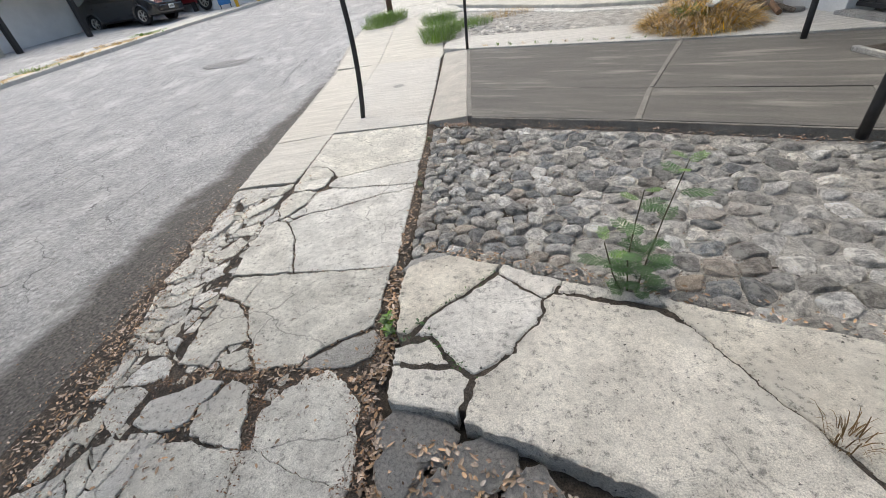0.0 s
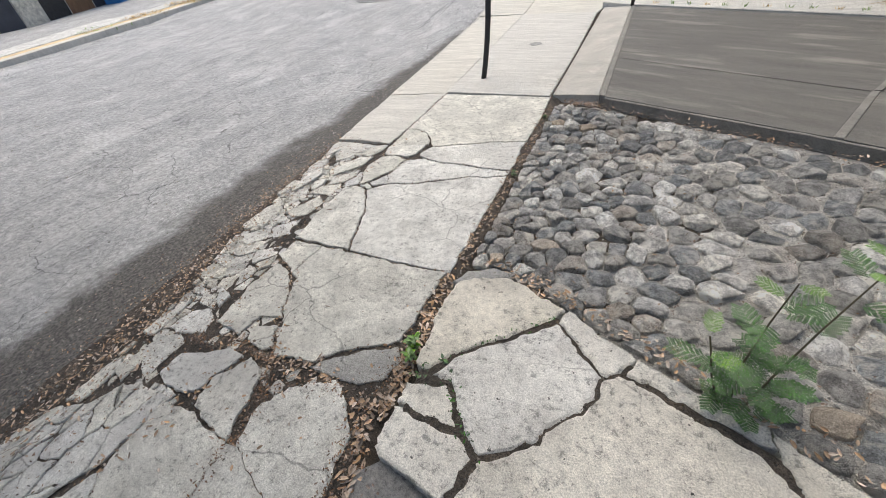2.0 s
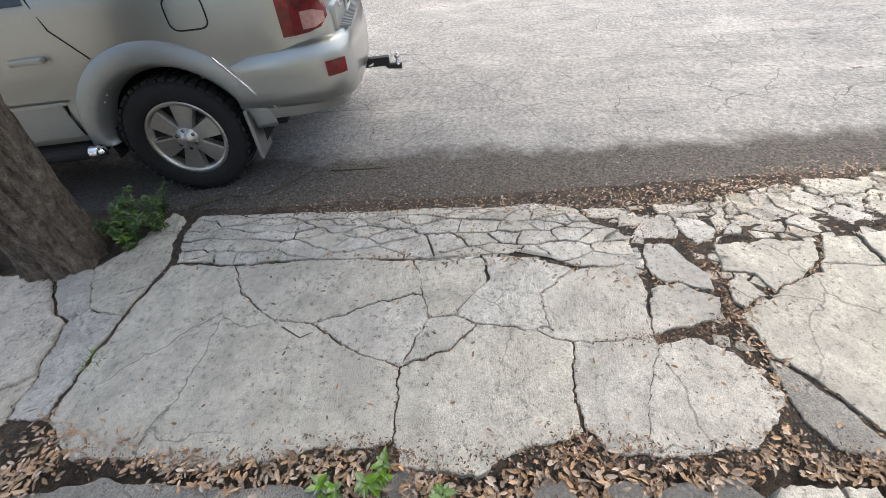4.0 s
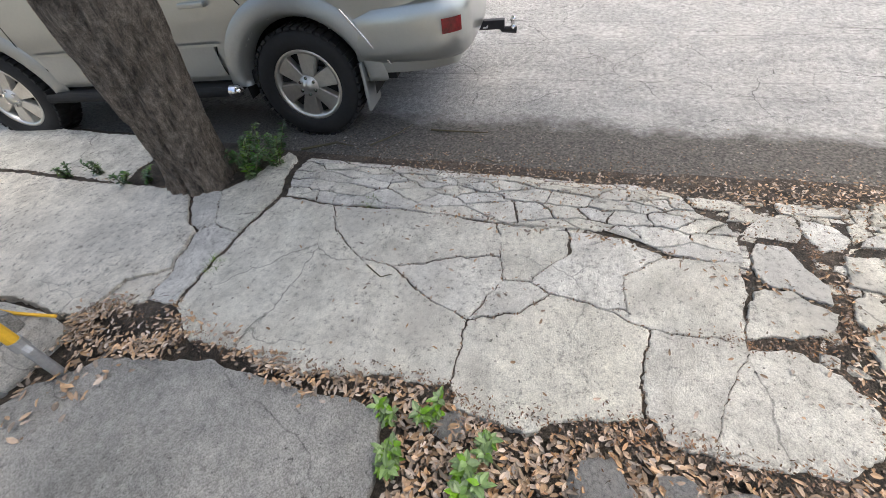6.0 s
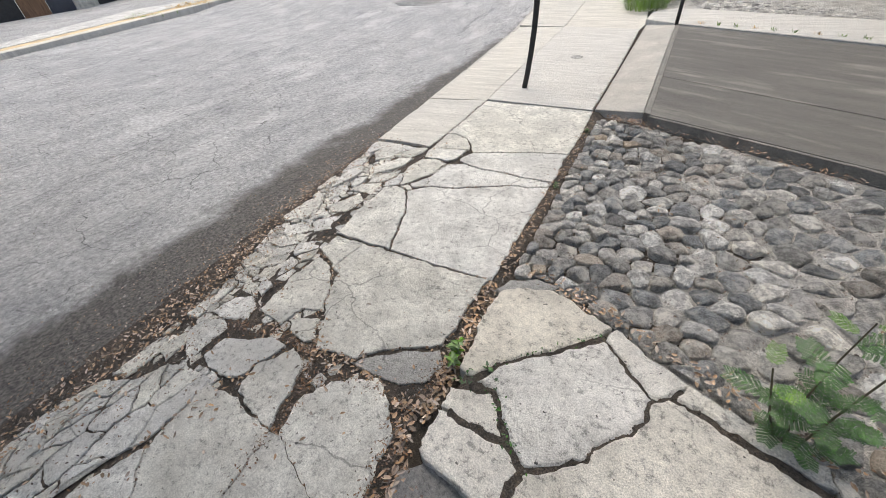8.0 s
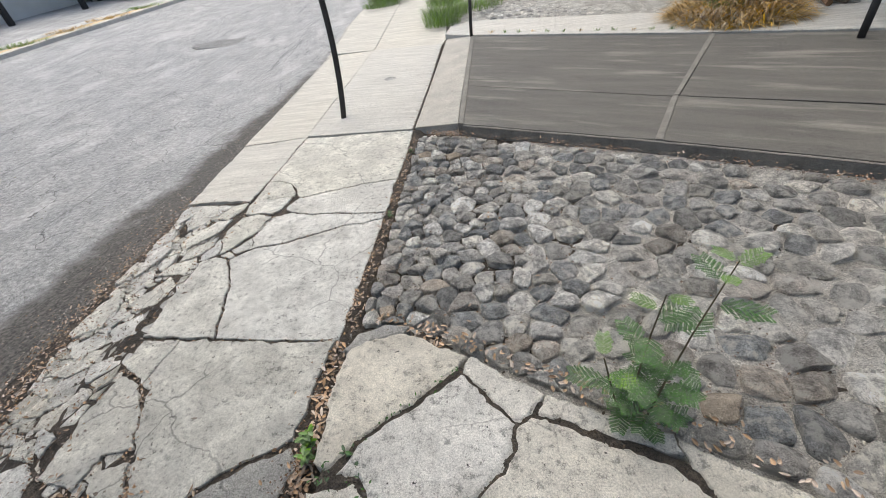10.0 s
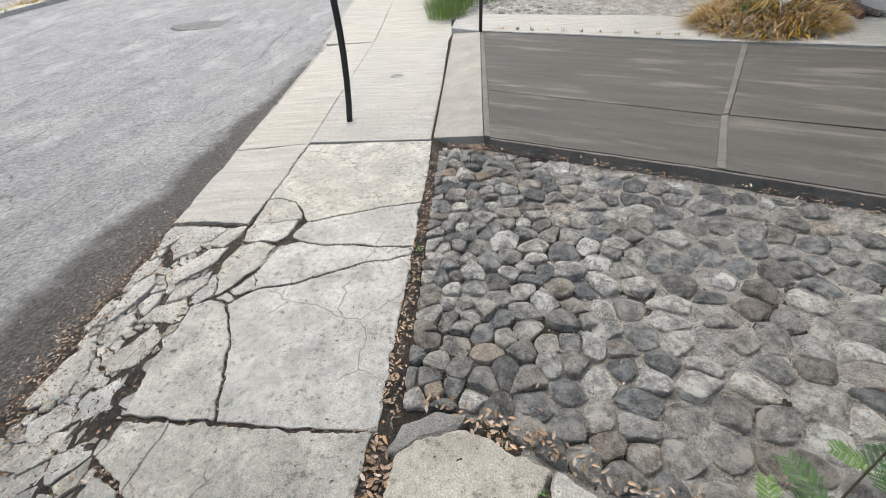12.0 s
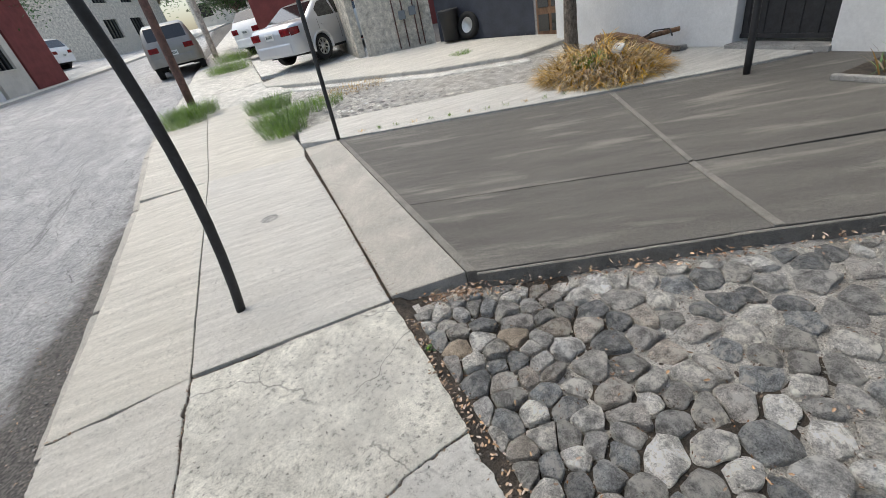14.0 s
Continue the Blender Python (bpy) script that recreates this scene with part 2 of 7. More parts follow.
BARK = mat("tree_bark", (0.50, 0.42, 0.345), 0.95, var=0.3, scale=9, fine=26, bump=1.0, dist=0.10, streak=(4.5, 4.5, 1.3), color2=(0.13, 0.103, 0.083), speck=0.4)
STEM_DRY = mat("withered_leaf", (0.24, 0.17, 0.10), 0.85, var=0.2, rand=0.4)
STEM = mat("plant_stem", (0.10, 0.085, 0.05), 0.8)
BLACK_STEEL = mat("black_painted_steel", (0.018, 0.018, 0.02), 0.55, var=0.25, scale=12, bump=0.1)
RUST_STEEL = mat("brown_pole_paint", (0.12, 0.06, 0.045), 0.7, var=0.25, scale=7)
WHITE_WALL = mat("white_plaster", (0.70, 0.695, 0.68), 0.9, var=0.06, scale=1.2, fine=30, bump=0.2)
CREAM_WALL = mat("cream_plaster", (0.62, 0.585, 0.51), 0.92, var=0.08, scale=1.5, fine=30, bump=0.3)
STUCCO = mat("rough_stucco", (0.66, 0.62, 0.54), 0.95, var=0.2, scale=7, fine=22, bump=1.0, dist=0.05)
RED_WALL = mat("brick_red_paint", (0.19, 0.045, 0.04), 0.85, var=0.12)
DARK_GATE = mat("dark_blue_gate", (0.035, 0.04, 0.055), 0.5, var=0.15, bump=0.1)
WOOD = mat("worn_wood", (0.20, 0.11, 0.06), 0.75, var=0.25, scale=4, streak=(6, 6, 0.6))
BIN = mat("grey_plastic", (0.16, 0.18, 0.20), 0.5, var=0.06, bump=0.05)
BIN_BLACK = mat("black_plastic", (0.02, 0.02, 0.022), 0.5, var=0.1, bump=0.05)
BLUE = mat("blue_plastic", (0.03, 0.17, 0.42), 0.5, var=0.1, bump=0.05)
YELLOW = mat("yellow_paint", (0.72, 0.42, 0.03), 0.6, var=0.1, bump=0.05)
SILVER = mat("silver_car_paint", (0.40, 0.41, 0.39), 0.32, 0.8, var=0.02, bump=0.0, coat=0.6)
SILVER_CLAD = mat("silver_grey_cladding", (0.34, 0.35, 0.338), 0.42, 0.65, var=0.03, bump=0.0, coat=0.2)
SILVER_LIGHT = mat("bright_silver_paint", (0.52, 0.53, 0.55), 0.35, 0.6, var=0.02, bump=0.0, coat=0.6)
WHITE_PAINT = mat("white_car_paint", (0.75, 0.75, 0.75), 0.3, 0.0, var=0.03, bump=0.0, coat=0.8)
RED_PAINT = mat("red_car_paint", (0.20, 0.010, 0.018), 0.3, 0.1, var=0.04, bump=0.0, coat=0.8)
BLACK_PAINT = mat("black_car_paint", (0.012, 0.012, 0.014), 0.25, 0.0, var=0.1, bump=0.0, coat=0.8)
GREY_PAINT = mat("champagne_car_paint", (0.26, 0.25, 0.23), 0.4, 0.5, var=0.06, bump=0.0, coat=0.4)
RUBBER = mat("tyre_rubber", (0.012, 0.012, 0.0125), 0.85, var=0.15, fine=40, bump=0.2)
WELL = mat("wheel_well_plastic", (0.012, 0.012, 0.012), 0.9, var=0.1)
ALLOY = mat("dusty_alloy", (0.60, 0.585, 0.55), 0.34, 0.85, var=0.08, bump=0.0)
CHROME = mat("chrome", (0.75, 0.75, 0.76), 0.12, 1.0, var=0.02, bump=0.0)
TAIL_RED = mat("tail_lamp_red", (0.17, 0.004, 0.007), 0.15, 0.0, var=0.3, scale=14, bump=0.0, coat=0.15)
LAMP_CLEAR = mat("lamp_clear", (0.42, 0.22, 0.21), 0.15, 0.2, var=0.1, scale=20, bump=0.0, coat=1.0)
GLASS = mat("tinted_car_glass", (0.012, 0.014, 0.015), 0.06, 0.0, var=0.05, bump=0.0, coat=0.5)
PLATE = mat("plate_white", (0.7, 0.7, 0.68), 0.5, var=0.05, bump=0.0)
INK = mat("plate_ink", (0.03, 0.05, 0.04), 0.6, bump=0.0)
GALV = mat("galvanised_pipe", (0.42, 0.43, 0.44), 0.5, 0.6, var=0.12, bump=0.1)
CABLE = mat("black_cable", (0.015, 0.015, 0.015), 0.6, bump=0.0)


def asphalt():
    """Worn asphalt: pale wheel tracks, long tar seams, dusty dirt along the near kerb."""
    m = mat("worn_asphalt", (0.45, 0.45, 0.45), 0.9, var=0.16, scale=2.6, fine=26, bump=1.0, dist=0.02, color2=(0.325, 0.325, 0.33), grit=0.25, speck=0.5, streak=(1.5, 0.75, 1.0), patch=(0.52, 0.52, 0.517), cracks=0.65)
    nt = m.node_tree
    N, L = nt.nodes.new, nt.links.new
    b = nt.nodes["Principled BSDF"]
    src = b.inputs["Base Color"].links[0].from_socket
    co = N("ShaderNodeTexCoord")
    sp = N("ShaderNodeSeparateXYZ")
    L(co.outputs["Object"], sp.inputs["Vector"])
    no = N("ShaderNodeTexNoise")
    no.inputs["Scale"].default_value, no.inputs["Detail"].default_value, no.inputs["Roughness"].default_value = 2.2, 11, 0.74
    L(co.outputs["Object"], no.inputs["Vector"])
    ad = N("ShaderNodeMath")
    ad.operation = "MULTIPLY_ADD"
    L(no.outputs["Fac"], ad.inputs[0])
    ad.inputs[1].default_value = 0.9
    L(sp.outputs["X"], ad.inputs[2])
    band = N("ShaderNodeMapRange")
    band.inputs["From Min"].default_value, band.inputs["From Max"].default_value = -0.86, -0.62
    L(ad.outputs["Value"], band.inputs["Value"])
    mx = N("ShaderNodeMix")
    mx.data_type = "RGBA"
    L(band.outputs["Result"], mx.inputs["Factor"])
    L(src, mx.inputs["A"])
    gr = N("ShaderNodeTexNoise")
    gr.inputs["Scale"].default_value, gr.inputs["Detail"].default_value = 60, 4
    L(co.outputs["Object"], gr.inputs["Vector"])
    cr = N("ShaderNodeValToRGB")
    cr.color_ramp.elements[0].position, cr.color_ramp.elements[0].color = 0.35, (0.07, 0.067, 0.064, 1)
    cr.color_ramp.elements[1].position, cr.color_ramp.elements[1].color = 0.7, (0.21, 0.195, 0.18, 1)
    L(gr.outputs["Fac"], cr.inputs["Fac"])
    L(cr.outputs["Color"], mx.inputs["B"])
    # tar seams and cracks running with the street
    wv = N("ShaderNodeTexNoise")
    wv.inputs["Scale"].default_value, wv.inputs["Detail"].default_value = 1.0, 4
    mp = N("ShaderNodeMapping")
    mp.inputs["Scale"].default_value = (1.3, 0.045, 1)
    mp.inputs["Rotation"].default_value = (0, 0, 0.05)
    L(co.outputs["Object"], mp.inputs["Vector"])
    L(mp.outputs["Vector"], wv.inputs["Vector"])
    ab = N("ShaderNodeMath")
    ab.operation = "SUBTRACT"
    L(wv.outputs["Fac"], ab.inputs[0])
    ab.inputs[1].default_value = 0.5
    aa = N("ShaderNodeMath")
    aa.operation = "ABSOLUTE"
    L(ab.outputs["Value"], aa.inputs[0])
    cr2 = N("ShaderNodeMapRange")
    cr2.inputs["From Min"].default_value, cr2.inputs["From Max"].default_value = 0.0008, 0.0034
    cr2.inputs["To Min"].default_value, cr2.inputs["To Max"].default_value = 0.7, 1.0
    L(aa.outputs["Value"], cr2.inputs["Value"])
    k = N("ShaderNodeVectorMath")
    k.operation = "SCALE"
    L(mx.outputs["Result"], k.inputs[0])
    L(cr2.outputs["Result"], k.inputs["Scale"])
    L(k.outputs["Vector"], b.inputs["Base Color"])
    return m


ASPHALT = asphalt()

ASPHALT_OLD = mat("coarse_old_asphalt", (0.35, 0.348, 0.34), 0.95, var=0.2, scale=6, fine=30, bump=1.0, dist=0.03, color2=(0.26, 0.258, 0.255), speck=0.5)


# ---- mesh helpers ----
def obj(name, verts, faces, material, parent=None, label="", smooth=False):
    me = bpy.data.meshes.new(name)
    me.from_pydata(verts, [], faces)
    me.materials.append(material)
    if smooth:
        me.polygons.foreach_set("use_smooth", [True] * len(me.polygons))
    me.update()
    ob = new(name, me)
    ob.parent = parent
    if label:
        ob["label"] = label
    return ob


def part(name, bm, material, parent=None, label="", smooth=False):
    bmesh.ops.recalc_face_normals(bm, faces=bm.faces)
    me = bpy.data.meshes.new(name)
    bm.to_mesh(me)
    bm.free()
    me.materials.append(material)
    if smooth:
        me.polygons.foreach_set("use_smooth", [True] * len(me.polygons))
    ob = new(name, me)
    ob.parent = parent
    if label:
        ob["label"] = label
    return ob


def thing(name, m, label, category, group="", kind=""):
    ob = new(name)
    ob.matrix_world = m
    ob.empty_display_size = 0.1
    return tagged(ob, label, category, group, kind)


def box(x0, y0, z0, x1, y1, z1, bevel=0.006, bm=None):
    own = bm or bmesh.new()
    r = bmesh.ops.create_cube(own, size=1, matrix=Matrix.Translation(((x0 + x1) / 2, (y0 + y1) / 2, (z0 + z1) / 2)) @ Matrix.Diagonal((x1 - x0, y1 - y0, z1 - z0, 1)))
    if bevel:
        es = list({e for v in r["verts"] for e in v.link_edges})
        bmesh.ops.bevel(own, geom=es, offset=bevel, segments=2, affect="EDGES", profile=0.6)
    return own


def tube(points, radii, sides=10, bm=None, cap=True):
    """A round tube along points, with a radius for each point."""
    own = bm or bmesh.new()
    pts = [Vector(p) for p in points]
    rad = radii if isinstance(radii, (list, tuple)) else [radii] * len(pts)
    rings, ref = [], None
    for i, p in enumerate(pts):
        d = (pts[min(i + 1, len(pts) - 1)] - pts[max(i - 1, 0)]).normalized()
        if ref is None:
            ref = Vector((1, 0, 0)) if abs(d.x) < 0.8 else Vector((0, 1, 0))
        ref = (ref - d * ref.dot(d)).normalized()
        side = d.cross(ref)
        rings.append([own.verts.new(p + (ref * math.cos(a) + side * math.sin(a)) * rad[i]) for a in [2 * math.pi * k / sides for k in range(sides)]])
    for a, b in zip(rings, rings[1:]):
        for k in range(sides):
            own.faces.new((a[k], a[(k + 1) % sides], b[(k + 1) % sides], b[k]))
    if cap:
        own.faces.new(rings[0][::-1])
        own.faces.new(rings[-1])
    return own


def lathe(profile, sides=24, bm=None, axis="z", m=None):
    """Spin (radius, height) pairs round an axis."""
    own = bm or bmesh.new()
    rings = []
    for r, h in profile:
        ring = []
        for k in range(sides):
            a = 2 * math.pi * k / sides
            c = (r * math.cos(a), r * math.sin(a), h) if axis == "z" else (r * math.cos(a), h, r * math.sin(a))
            ring.append(own.verts.new((m @ Vector(c)) if m else c))
        rings.append(ring)
    for a, b in zip(rings, rings[1:]):
        for k in range(sides):
            own.faces.new((a[k], a[(k + 1) % sides], b[(k + 1) % sides], b[k]))
    return own


def rise(y):
    """The street climbs gently past the second post."""
    return 0.065 * max(0.0, min(y, 60) - 4)


def cross(x):
    """The carriageway climbs towards its far kerb."""
    return 0.055 * max(0.0, min(-(x + 2.2), 12))


ROAD_Z = -0.11


def road_z(x, y):
    return ROAD_Z + rise(y) + cross(x)


def jag(x, y, amount=1.0):
    p = Vector((x * 2.7, y * 2.7, 3.1))
    q = Vector((x * 13, y * 13, 7.7))
    a, b, c, d = noise.noise_vector(p), noise.noise_vector(q), noise.noise_vector(q * 3.1), noise.noise_vector(q * 7.3)
    return x + amount * (a.x * 0.024 + b.x * 0.014 + c.x * 0.010 + d.x * 0.006), y + amount * (a.y * 0.024 + b.y * 0.014 + c.y * 0.010 + d.y * 0.006)


def refine(outline, step):
    out = []
    for (x0, y0), (x1, y1) in zip(outline, outline[1:] + outline[:1]):
        n = max(1, int(math.hypot(x1 - x0, y1 - y0) / step))
        out += [(x0 + (x1 - x0) * k / n, y0 + (y1 - y0) * k / n) for k in range(n)]
    return out


def area(poly):
    return sum(x0 * y1 - x1 * y0 for (x0, y0), (x1, y1) in zip(poly, poly[1:] + poly[:1])) / 2


def inset(poly, d, uneven=0.0):
    out, n = [], len(poly)
    even = d
    for i in range(n):
        (ax, ay), (bx, by), (cx, cy) = poly[i - 1], poly[i], poly[(i + 1) % n]
        e1, e2 = Vector((bx - ax, by - ay)), Vector((cx - bx, cy - by))
        if e1.length < 1e-6 or e2.length < 1e-6:
            out.append((bx, by))
            continue
        e1.normalize(), e2.normalize()
        nn = Vector((-e1.y - e2.y, e1.x + e2.x))
        if nn.length < 0.2:
            out.append((bx, by))
            continue
        nn.normalize()
        d = even * (1 + uneven * (1.1 * noise.noise(Vector((bx * 5, by * 5, 9))) + 0.8 * noise.noise(Vector((bx * 19, by * 19, 4)))))
        k = d / max(0.5, nn.dot(Vector((-e1.y, e1.x))))
        out.append((bx + nn.x * k, by + nn.y * k))
    return out


def plate(name, outline, top, thick, material, parent=None, gap=0.012, rough=1.0, step=0.016, soft=0.005, label=""):
    """A slab piece: a broken or cut outline, worn top edge, sides down to its bed. top: a height or a function of x, y."""
    zf = top if callable(top) else (lambda x, y: top)
    poly = list(outline)
    if area(poly) < 0:
        poly.reverse()
    poly = refine(poly, step)
    if rough:
        poly = [jag(x, y, rough) for x, y in poly]
    a = inset(poly, gap / 2, 1.0 if rough > 0.45 else 0.3)
    b = inset(a, soft, 0.9)
    n = len(a)
    verts = [(x, y, zf(x, y)) for x, y in b] + [(x, y, zf(x, y) - soft * 0.8) for x, y in a] + [(x, y, zf(x, y) - thick) for x, y in a]
    faces = [tuple(range(n))]
    for k in range(n):
        j = (k + 1) % n
        faces.append((k + n, j + n, j, k))
        faces.append((k + 2 * n, j + 2 * n, j + n, k + n))
    return obj(name, verts, faces, material, parent, label)


def clip(poly, px, py, nx, ny):
    """Keep the side of the line through p that lies against n."""
    out = []
    for (x0, y0), (x1, y1) in zip(poly, poly[1:] + poly[:1]):
        d0, d1 = (x0 - px) * nx + (y0 - py) * ny, (x1 - px) * nx + (y1 - py) * ny
        if d0 <= 0:
            out.append((x0, y0))
        if (d0 < 0) != (d1 < 0) and abs(d0 - d1) > 1e-12:
            t = d0 / (d0 - d1)
            out.append((x0 + (x1 - x0) * t, y0 + (y1 - y0) * t))
    return out


def cells(seeds, outline, stretch=1.0):
    """Voronoi cells of the seeds inside an outline; stretch lengthens them along y."""
    s = np.array(seeds)
    w = s * [1.0, 1.0 / stretch]
    made = []
    for i in range(len(s)):
        d = ((w - w[i]) ** 2).sum(1)
        poly = [(x, y / stretch) for x, y in outline]
        for j in np.argsort(d)[1:26]:
            mx, my = (w[i] + w[j]) / 2
            nx, ny = w[j] - w[i]
            poly = clip(poly, mx, my, nx, ny)
            if len(poly) < 3:
                break
        made.append([(x, y * stretch) for x, y in poly] if len(poly) > 2 else None)
    return made


def inside(x, y, outline):
    hit = False
    for (x0, y0), (x1, y1) in zip(outline, outline[1:] + outline[:1]):
        if (y0 > y) != (y1 > y) and x < (x1 - x0) * (y - y0) / (y1 - y0) + x0:
            hit = not hit
    return hit


def scatter(outline, spacing, rng, tries=30, wider=None):
    """Blue-noise points inside an outline; wider scales the spacing from place to place (1 at most)."""
    xs, ys = [p[0] for p in outline], [p[1] for p in outline]
    grid, out = {}, []
    n = int((max(xs) - min(xs)) * (max(ys) - min(ys)) / spacing ** 2 * tries / 6)
    for _ in range(n):
        x, y = rng.uniform(min(xs), max(xs)), rng.uniform(min(ys), max(ys))
        i, j = int(x // spacing), int(y // spacing)
        near = (spacing * (wider(x, y) if wider else 1.0)) ** 2
        if any((x - a) ** 2 + (y - b) ** 2 < near for u in (-1, 0, 1) for v in (-1, 0, 1) for a, b in grid.get((i + u, j + v), ())):
            continue
        if inside(x, y, outline):
            grid.setdefault((i, j), []).append((x, y))
            out.append((x, y))
    return out


# ---- ground sheet, kerbs, pavements ----
def ground_sheet():
    xs = [-400, -120, -60, -30, -20] + [-14.2 + 0.4 * k for k in range(36)] + [0.6, 2, 4, 8, 20, 60, 120, 400]
    ys = [-400, -120, -50, -25] + [-14 + 0.5 * k for k in range(57)] + [16, 20, 26, 34, 44, 60, 120, 400]
    verts = []
    for y in ys:
        for x in xs:
            z = road_z(x, y)
            d = math.hypot((x + 4.7) / 0.9, (y - 6.2) / 0.7)
            z -= 0.03 * max(0, 1 - d)
            z += 0.012 * noise.noise(Vector((x * 0.9, y * 0.5, 0)))
            verts.append((x, y, z))
    nx = len(xs)
    faces = [(j * nx + i, j * nx + i + 1, (j + 1) * nx + i + 1, (j + 1) * nx + i) for j in range(len(ys) - 1) for i in range(nx - 1)]
    return tagged(obj("road", verts, faces, ASPHALT, smooth=True), "worn grey asphalt street with tar seams and dusty edges", "road", kind="structure")


ground_sheet()
rng = random.Random(7)
for px, py, pr, turn_ in ((-4.25, 6.2, 0.6, 0.3),):
    ring = [(px + pr * math.cos(a) * (1.1 + 0.3 * math.sin(2 * a + turn_)), py + pr * 0.6 * math.sin(a)) for a in [2 * math.pi * k / 14 for k in range(14)]]
    tagged(plate("road_patch", ring, lambda x, y: road_z(x, y) + 0.004, 0.06, ASPHALT_OLD, None, 0, 3.5, 0.05, 0.008), "rough worn patch in the asphalt", "road patch", kind="structure")


def lift(z):
    return lambda x, y: z + rise(y)


# bed of packed dirt under the broken pavement and the yard
BED = [(-0.70, -12), (8, -12), (8, 4.2), (-0.76, 4.2), (-0.80, 1.0), (-0.74, -1.0), (-0.62, -3.2), (-0.50, -4.5), (-0.46, -6.3)]


def bed_top(x, y):
    z = -0.011 + 0.004 * noise.noise(Vector((x * 3, y * 3, 0))) + 0.003 * noise.noise(Vector((x * 14, y * 14, 5)))
    return z + min(0.0, (x + 0.05) * 0.14) - (0.035 if x > 1.2 else 0.0)


def dirt_bed():
    verts, faces = [], []
    xs = [-0.82 + 0.04 * k for k in range(56)] + [1.5 + 0.25 * k for k in range(27)]
    ys = [-12, -9, -7.5] + [-7.0 + 0.05 * k for k in range(142)] + [0.1 + 0.2 * k for k in range(21)]
    nx = len(xs)
    for y in ys:
        for x in xs:
            verts.append((x, y, bed_top(x, y) - (0.0 if y < 0.1 or x < 1.16 else 0.06)))
    for j in range(len(ys) - 1):
        for i in range(nx - 1):
            if inside((xs[i] + xs[i + 1]) / 2, (ys[j] + ys[j + 1]) / 2, BED):
                faces.append((j * nx + i, j * nx + i + 1, (j + 1) * nx + i + 1, (j + 1) * nx + i))
    return tagged(obj("dirt_bed", verts, faces, DIRT, smooth=True), "packed brown dirt under the broken pavement", "ground", kind="structure")


dirt_bed()

pavement = tagged(new("pavement"), "cracked pale concrete pavement beside the street", "pavement", kind="structure")


CRACK_LINES = []


def slab(outline, z=0.0, material=CONCRETE, gap=0.014, rough=1.0, thick=0.09, soft=0.004):
    gap = max(gap * 0.5 - (0.005 if outline[0][1] > -3.4 and rough > 0.45 else 0.0), 0.003)
    if rough > 0.45:
        CRACK_LINES.append((outline, gap))
    f = z if callable(z) else (lambda x, y, a=rng.uniform(-0.001, 0.005), b=rng.uniform(-0.003, 0.003), c=rng.uniform(-0.003, 0.003),
                               cx=outline[0][0], cy=outline[0][1]: z + a + b * (x - cx) + c * (y - cy))
    return plate("slab", outline, f, thick, material, pavement, gap, rough, soft=soft)


# large cracked slab with the tree-side kerb
slab([(0.16, -6.16), (0.17, -5.77), (0.38, -5.64), (0.56, -5.41), (0.58, -5.20), (0.74, -4.98), (0.80, -4.78), (1.10, -4.76), (1.20, -5.39), (1.17, -5.95), (1.05, -6.168), (0.45, -6.188)])
slab([(0.17, -5.77), (0.15, -5.16), (0.16, -4.79), (0.40, -4.72), (0.48, -4.97), (0.58, -5.20), (0.56, -5.41), (0.38, -5.64)])
slab([(0.58, -5.20), (0.48, -4.97), (0.40, -4.72), (0.54, -4.68), (0.80, -4.78), (0.74, -4.98)])
slab([(0.54, -4.68), (0.52, -4.56), (0.59, -4.47), (0.71, -4.58), (0.80, -4.78)], gap=0.02)
slab([(0.16, -4.79), (0.17, -4.43), (0.33, -4.42), (0.52, -4.56), (0.54, -4.68), (0.40, -4.72)])
slab([(0.80, -4.78), (0.71, -4.58), (0.59, -4.47), (0.63, -4.26), (0.68, -4.06), (0.88, -4.10), (1.08, -4.10), (1.12, -4.25), (1.22, -4.47), (1.19, -4.72), (1.10, -4.76)])
slab([(0.52, -4.56), (0.33, -4.42), (0.16, -4.22), (0.25, -4.00), (0.42, -4.15), (0.62, -4.15), (0.63, -4.26), (0.59, -4.47)], gap=0.008)
slab([(0.25, -4.00), (0.22, -3.69), (0.39, -3.70), (0.66, -3.73), (0.67, -3.90), (0.68, -4.06), (0.63, -4.26), (0.62, -4.15), (0.42, -4.15)], gap=0.008)
slab([(0.17, -4.425), (0.325, -4.41), (0.25, -4.32), (0.16, -4.235)], gap=0.006)
slab([(0.39, -3.68), (0.36, -3.53), (0.46, -3.39), (0.57, -3.44), (0.63, -3.58), (0.66, -3.73)])
slab([(0.68, -4.06), (0.66, -3.74), (0.72, -3.73), (0.97, -3.84), (1.15, -3.89), (1.13, -4.03), (1.05, -4.09), (0.88, -4.10)], gap=0.007)
slab([(0.72, -3.73), (0.68, -3.56), (0.75, -3.45), (0.92, -3.36), (1.02, -3.44), (1.11, -3.55), (1.15, -3.89), (0.97, -3.84)], gap=0.007)
slab([(0.085, -3.586), (0.093, -3.481), (0.228, -3.425), (0.308, -3.385), (0.42, -3.40), (0.365, -3.53), (0.345, -3.61), (0.28, -3.648), (0.165, -3.64)], gap=0.012)
slab([(1.05, -6.182), (0.68, -6.196), (0.535, -6.208), (0.477, -6.418), (0.56, -6.472), (0.891, -6.364), (1.06, -6.35)])
slab([(0.535, -6.208), (0.32, -6.205), (0.16, -6.185), (-0.13, -6.29), (-0.30, -6.33), (-0.33, -6.42), (0.03, -6.51), (0.176, -6.59), (0.39, -6.47), (0.477, -6.418)], gap=0.008)
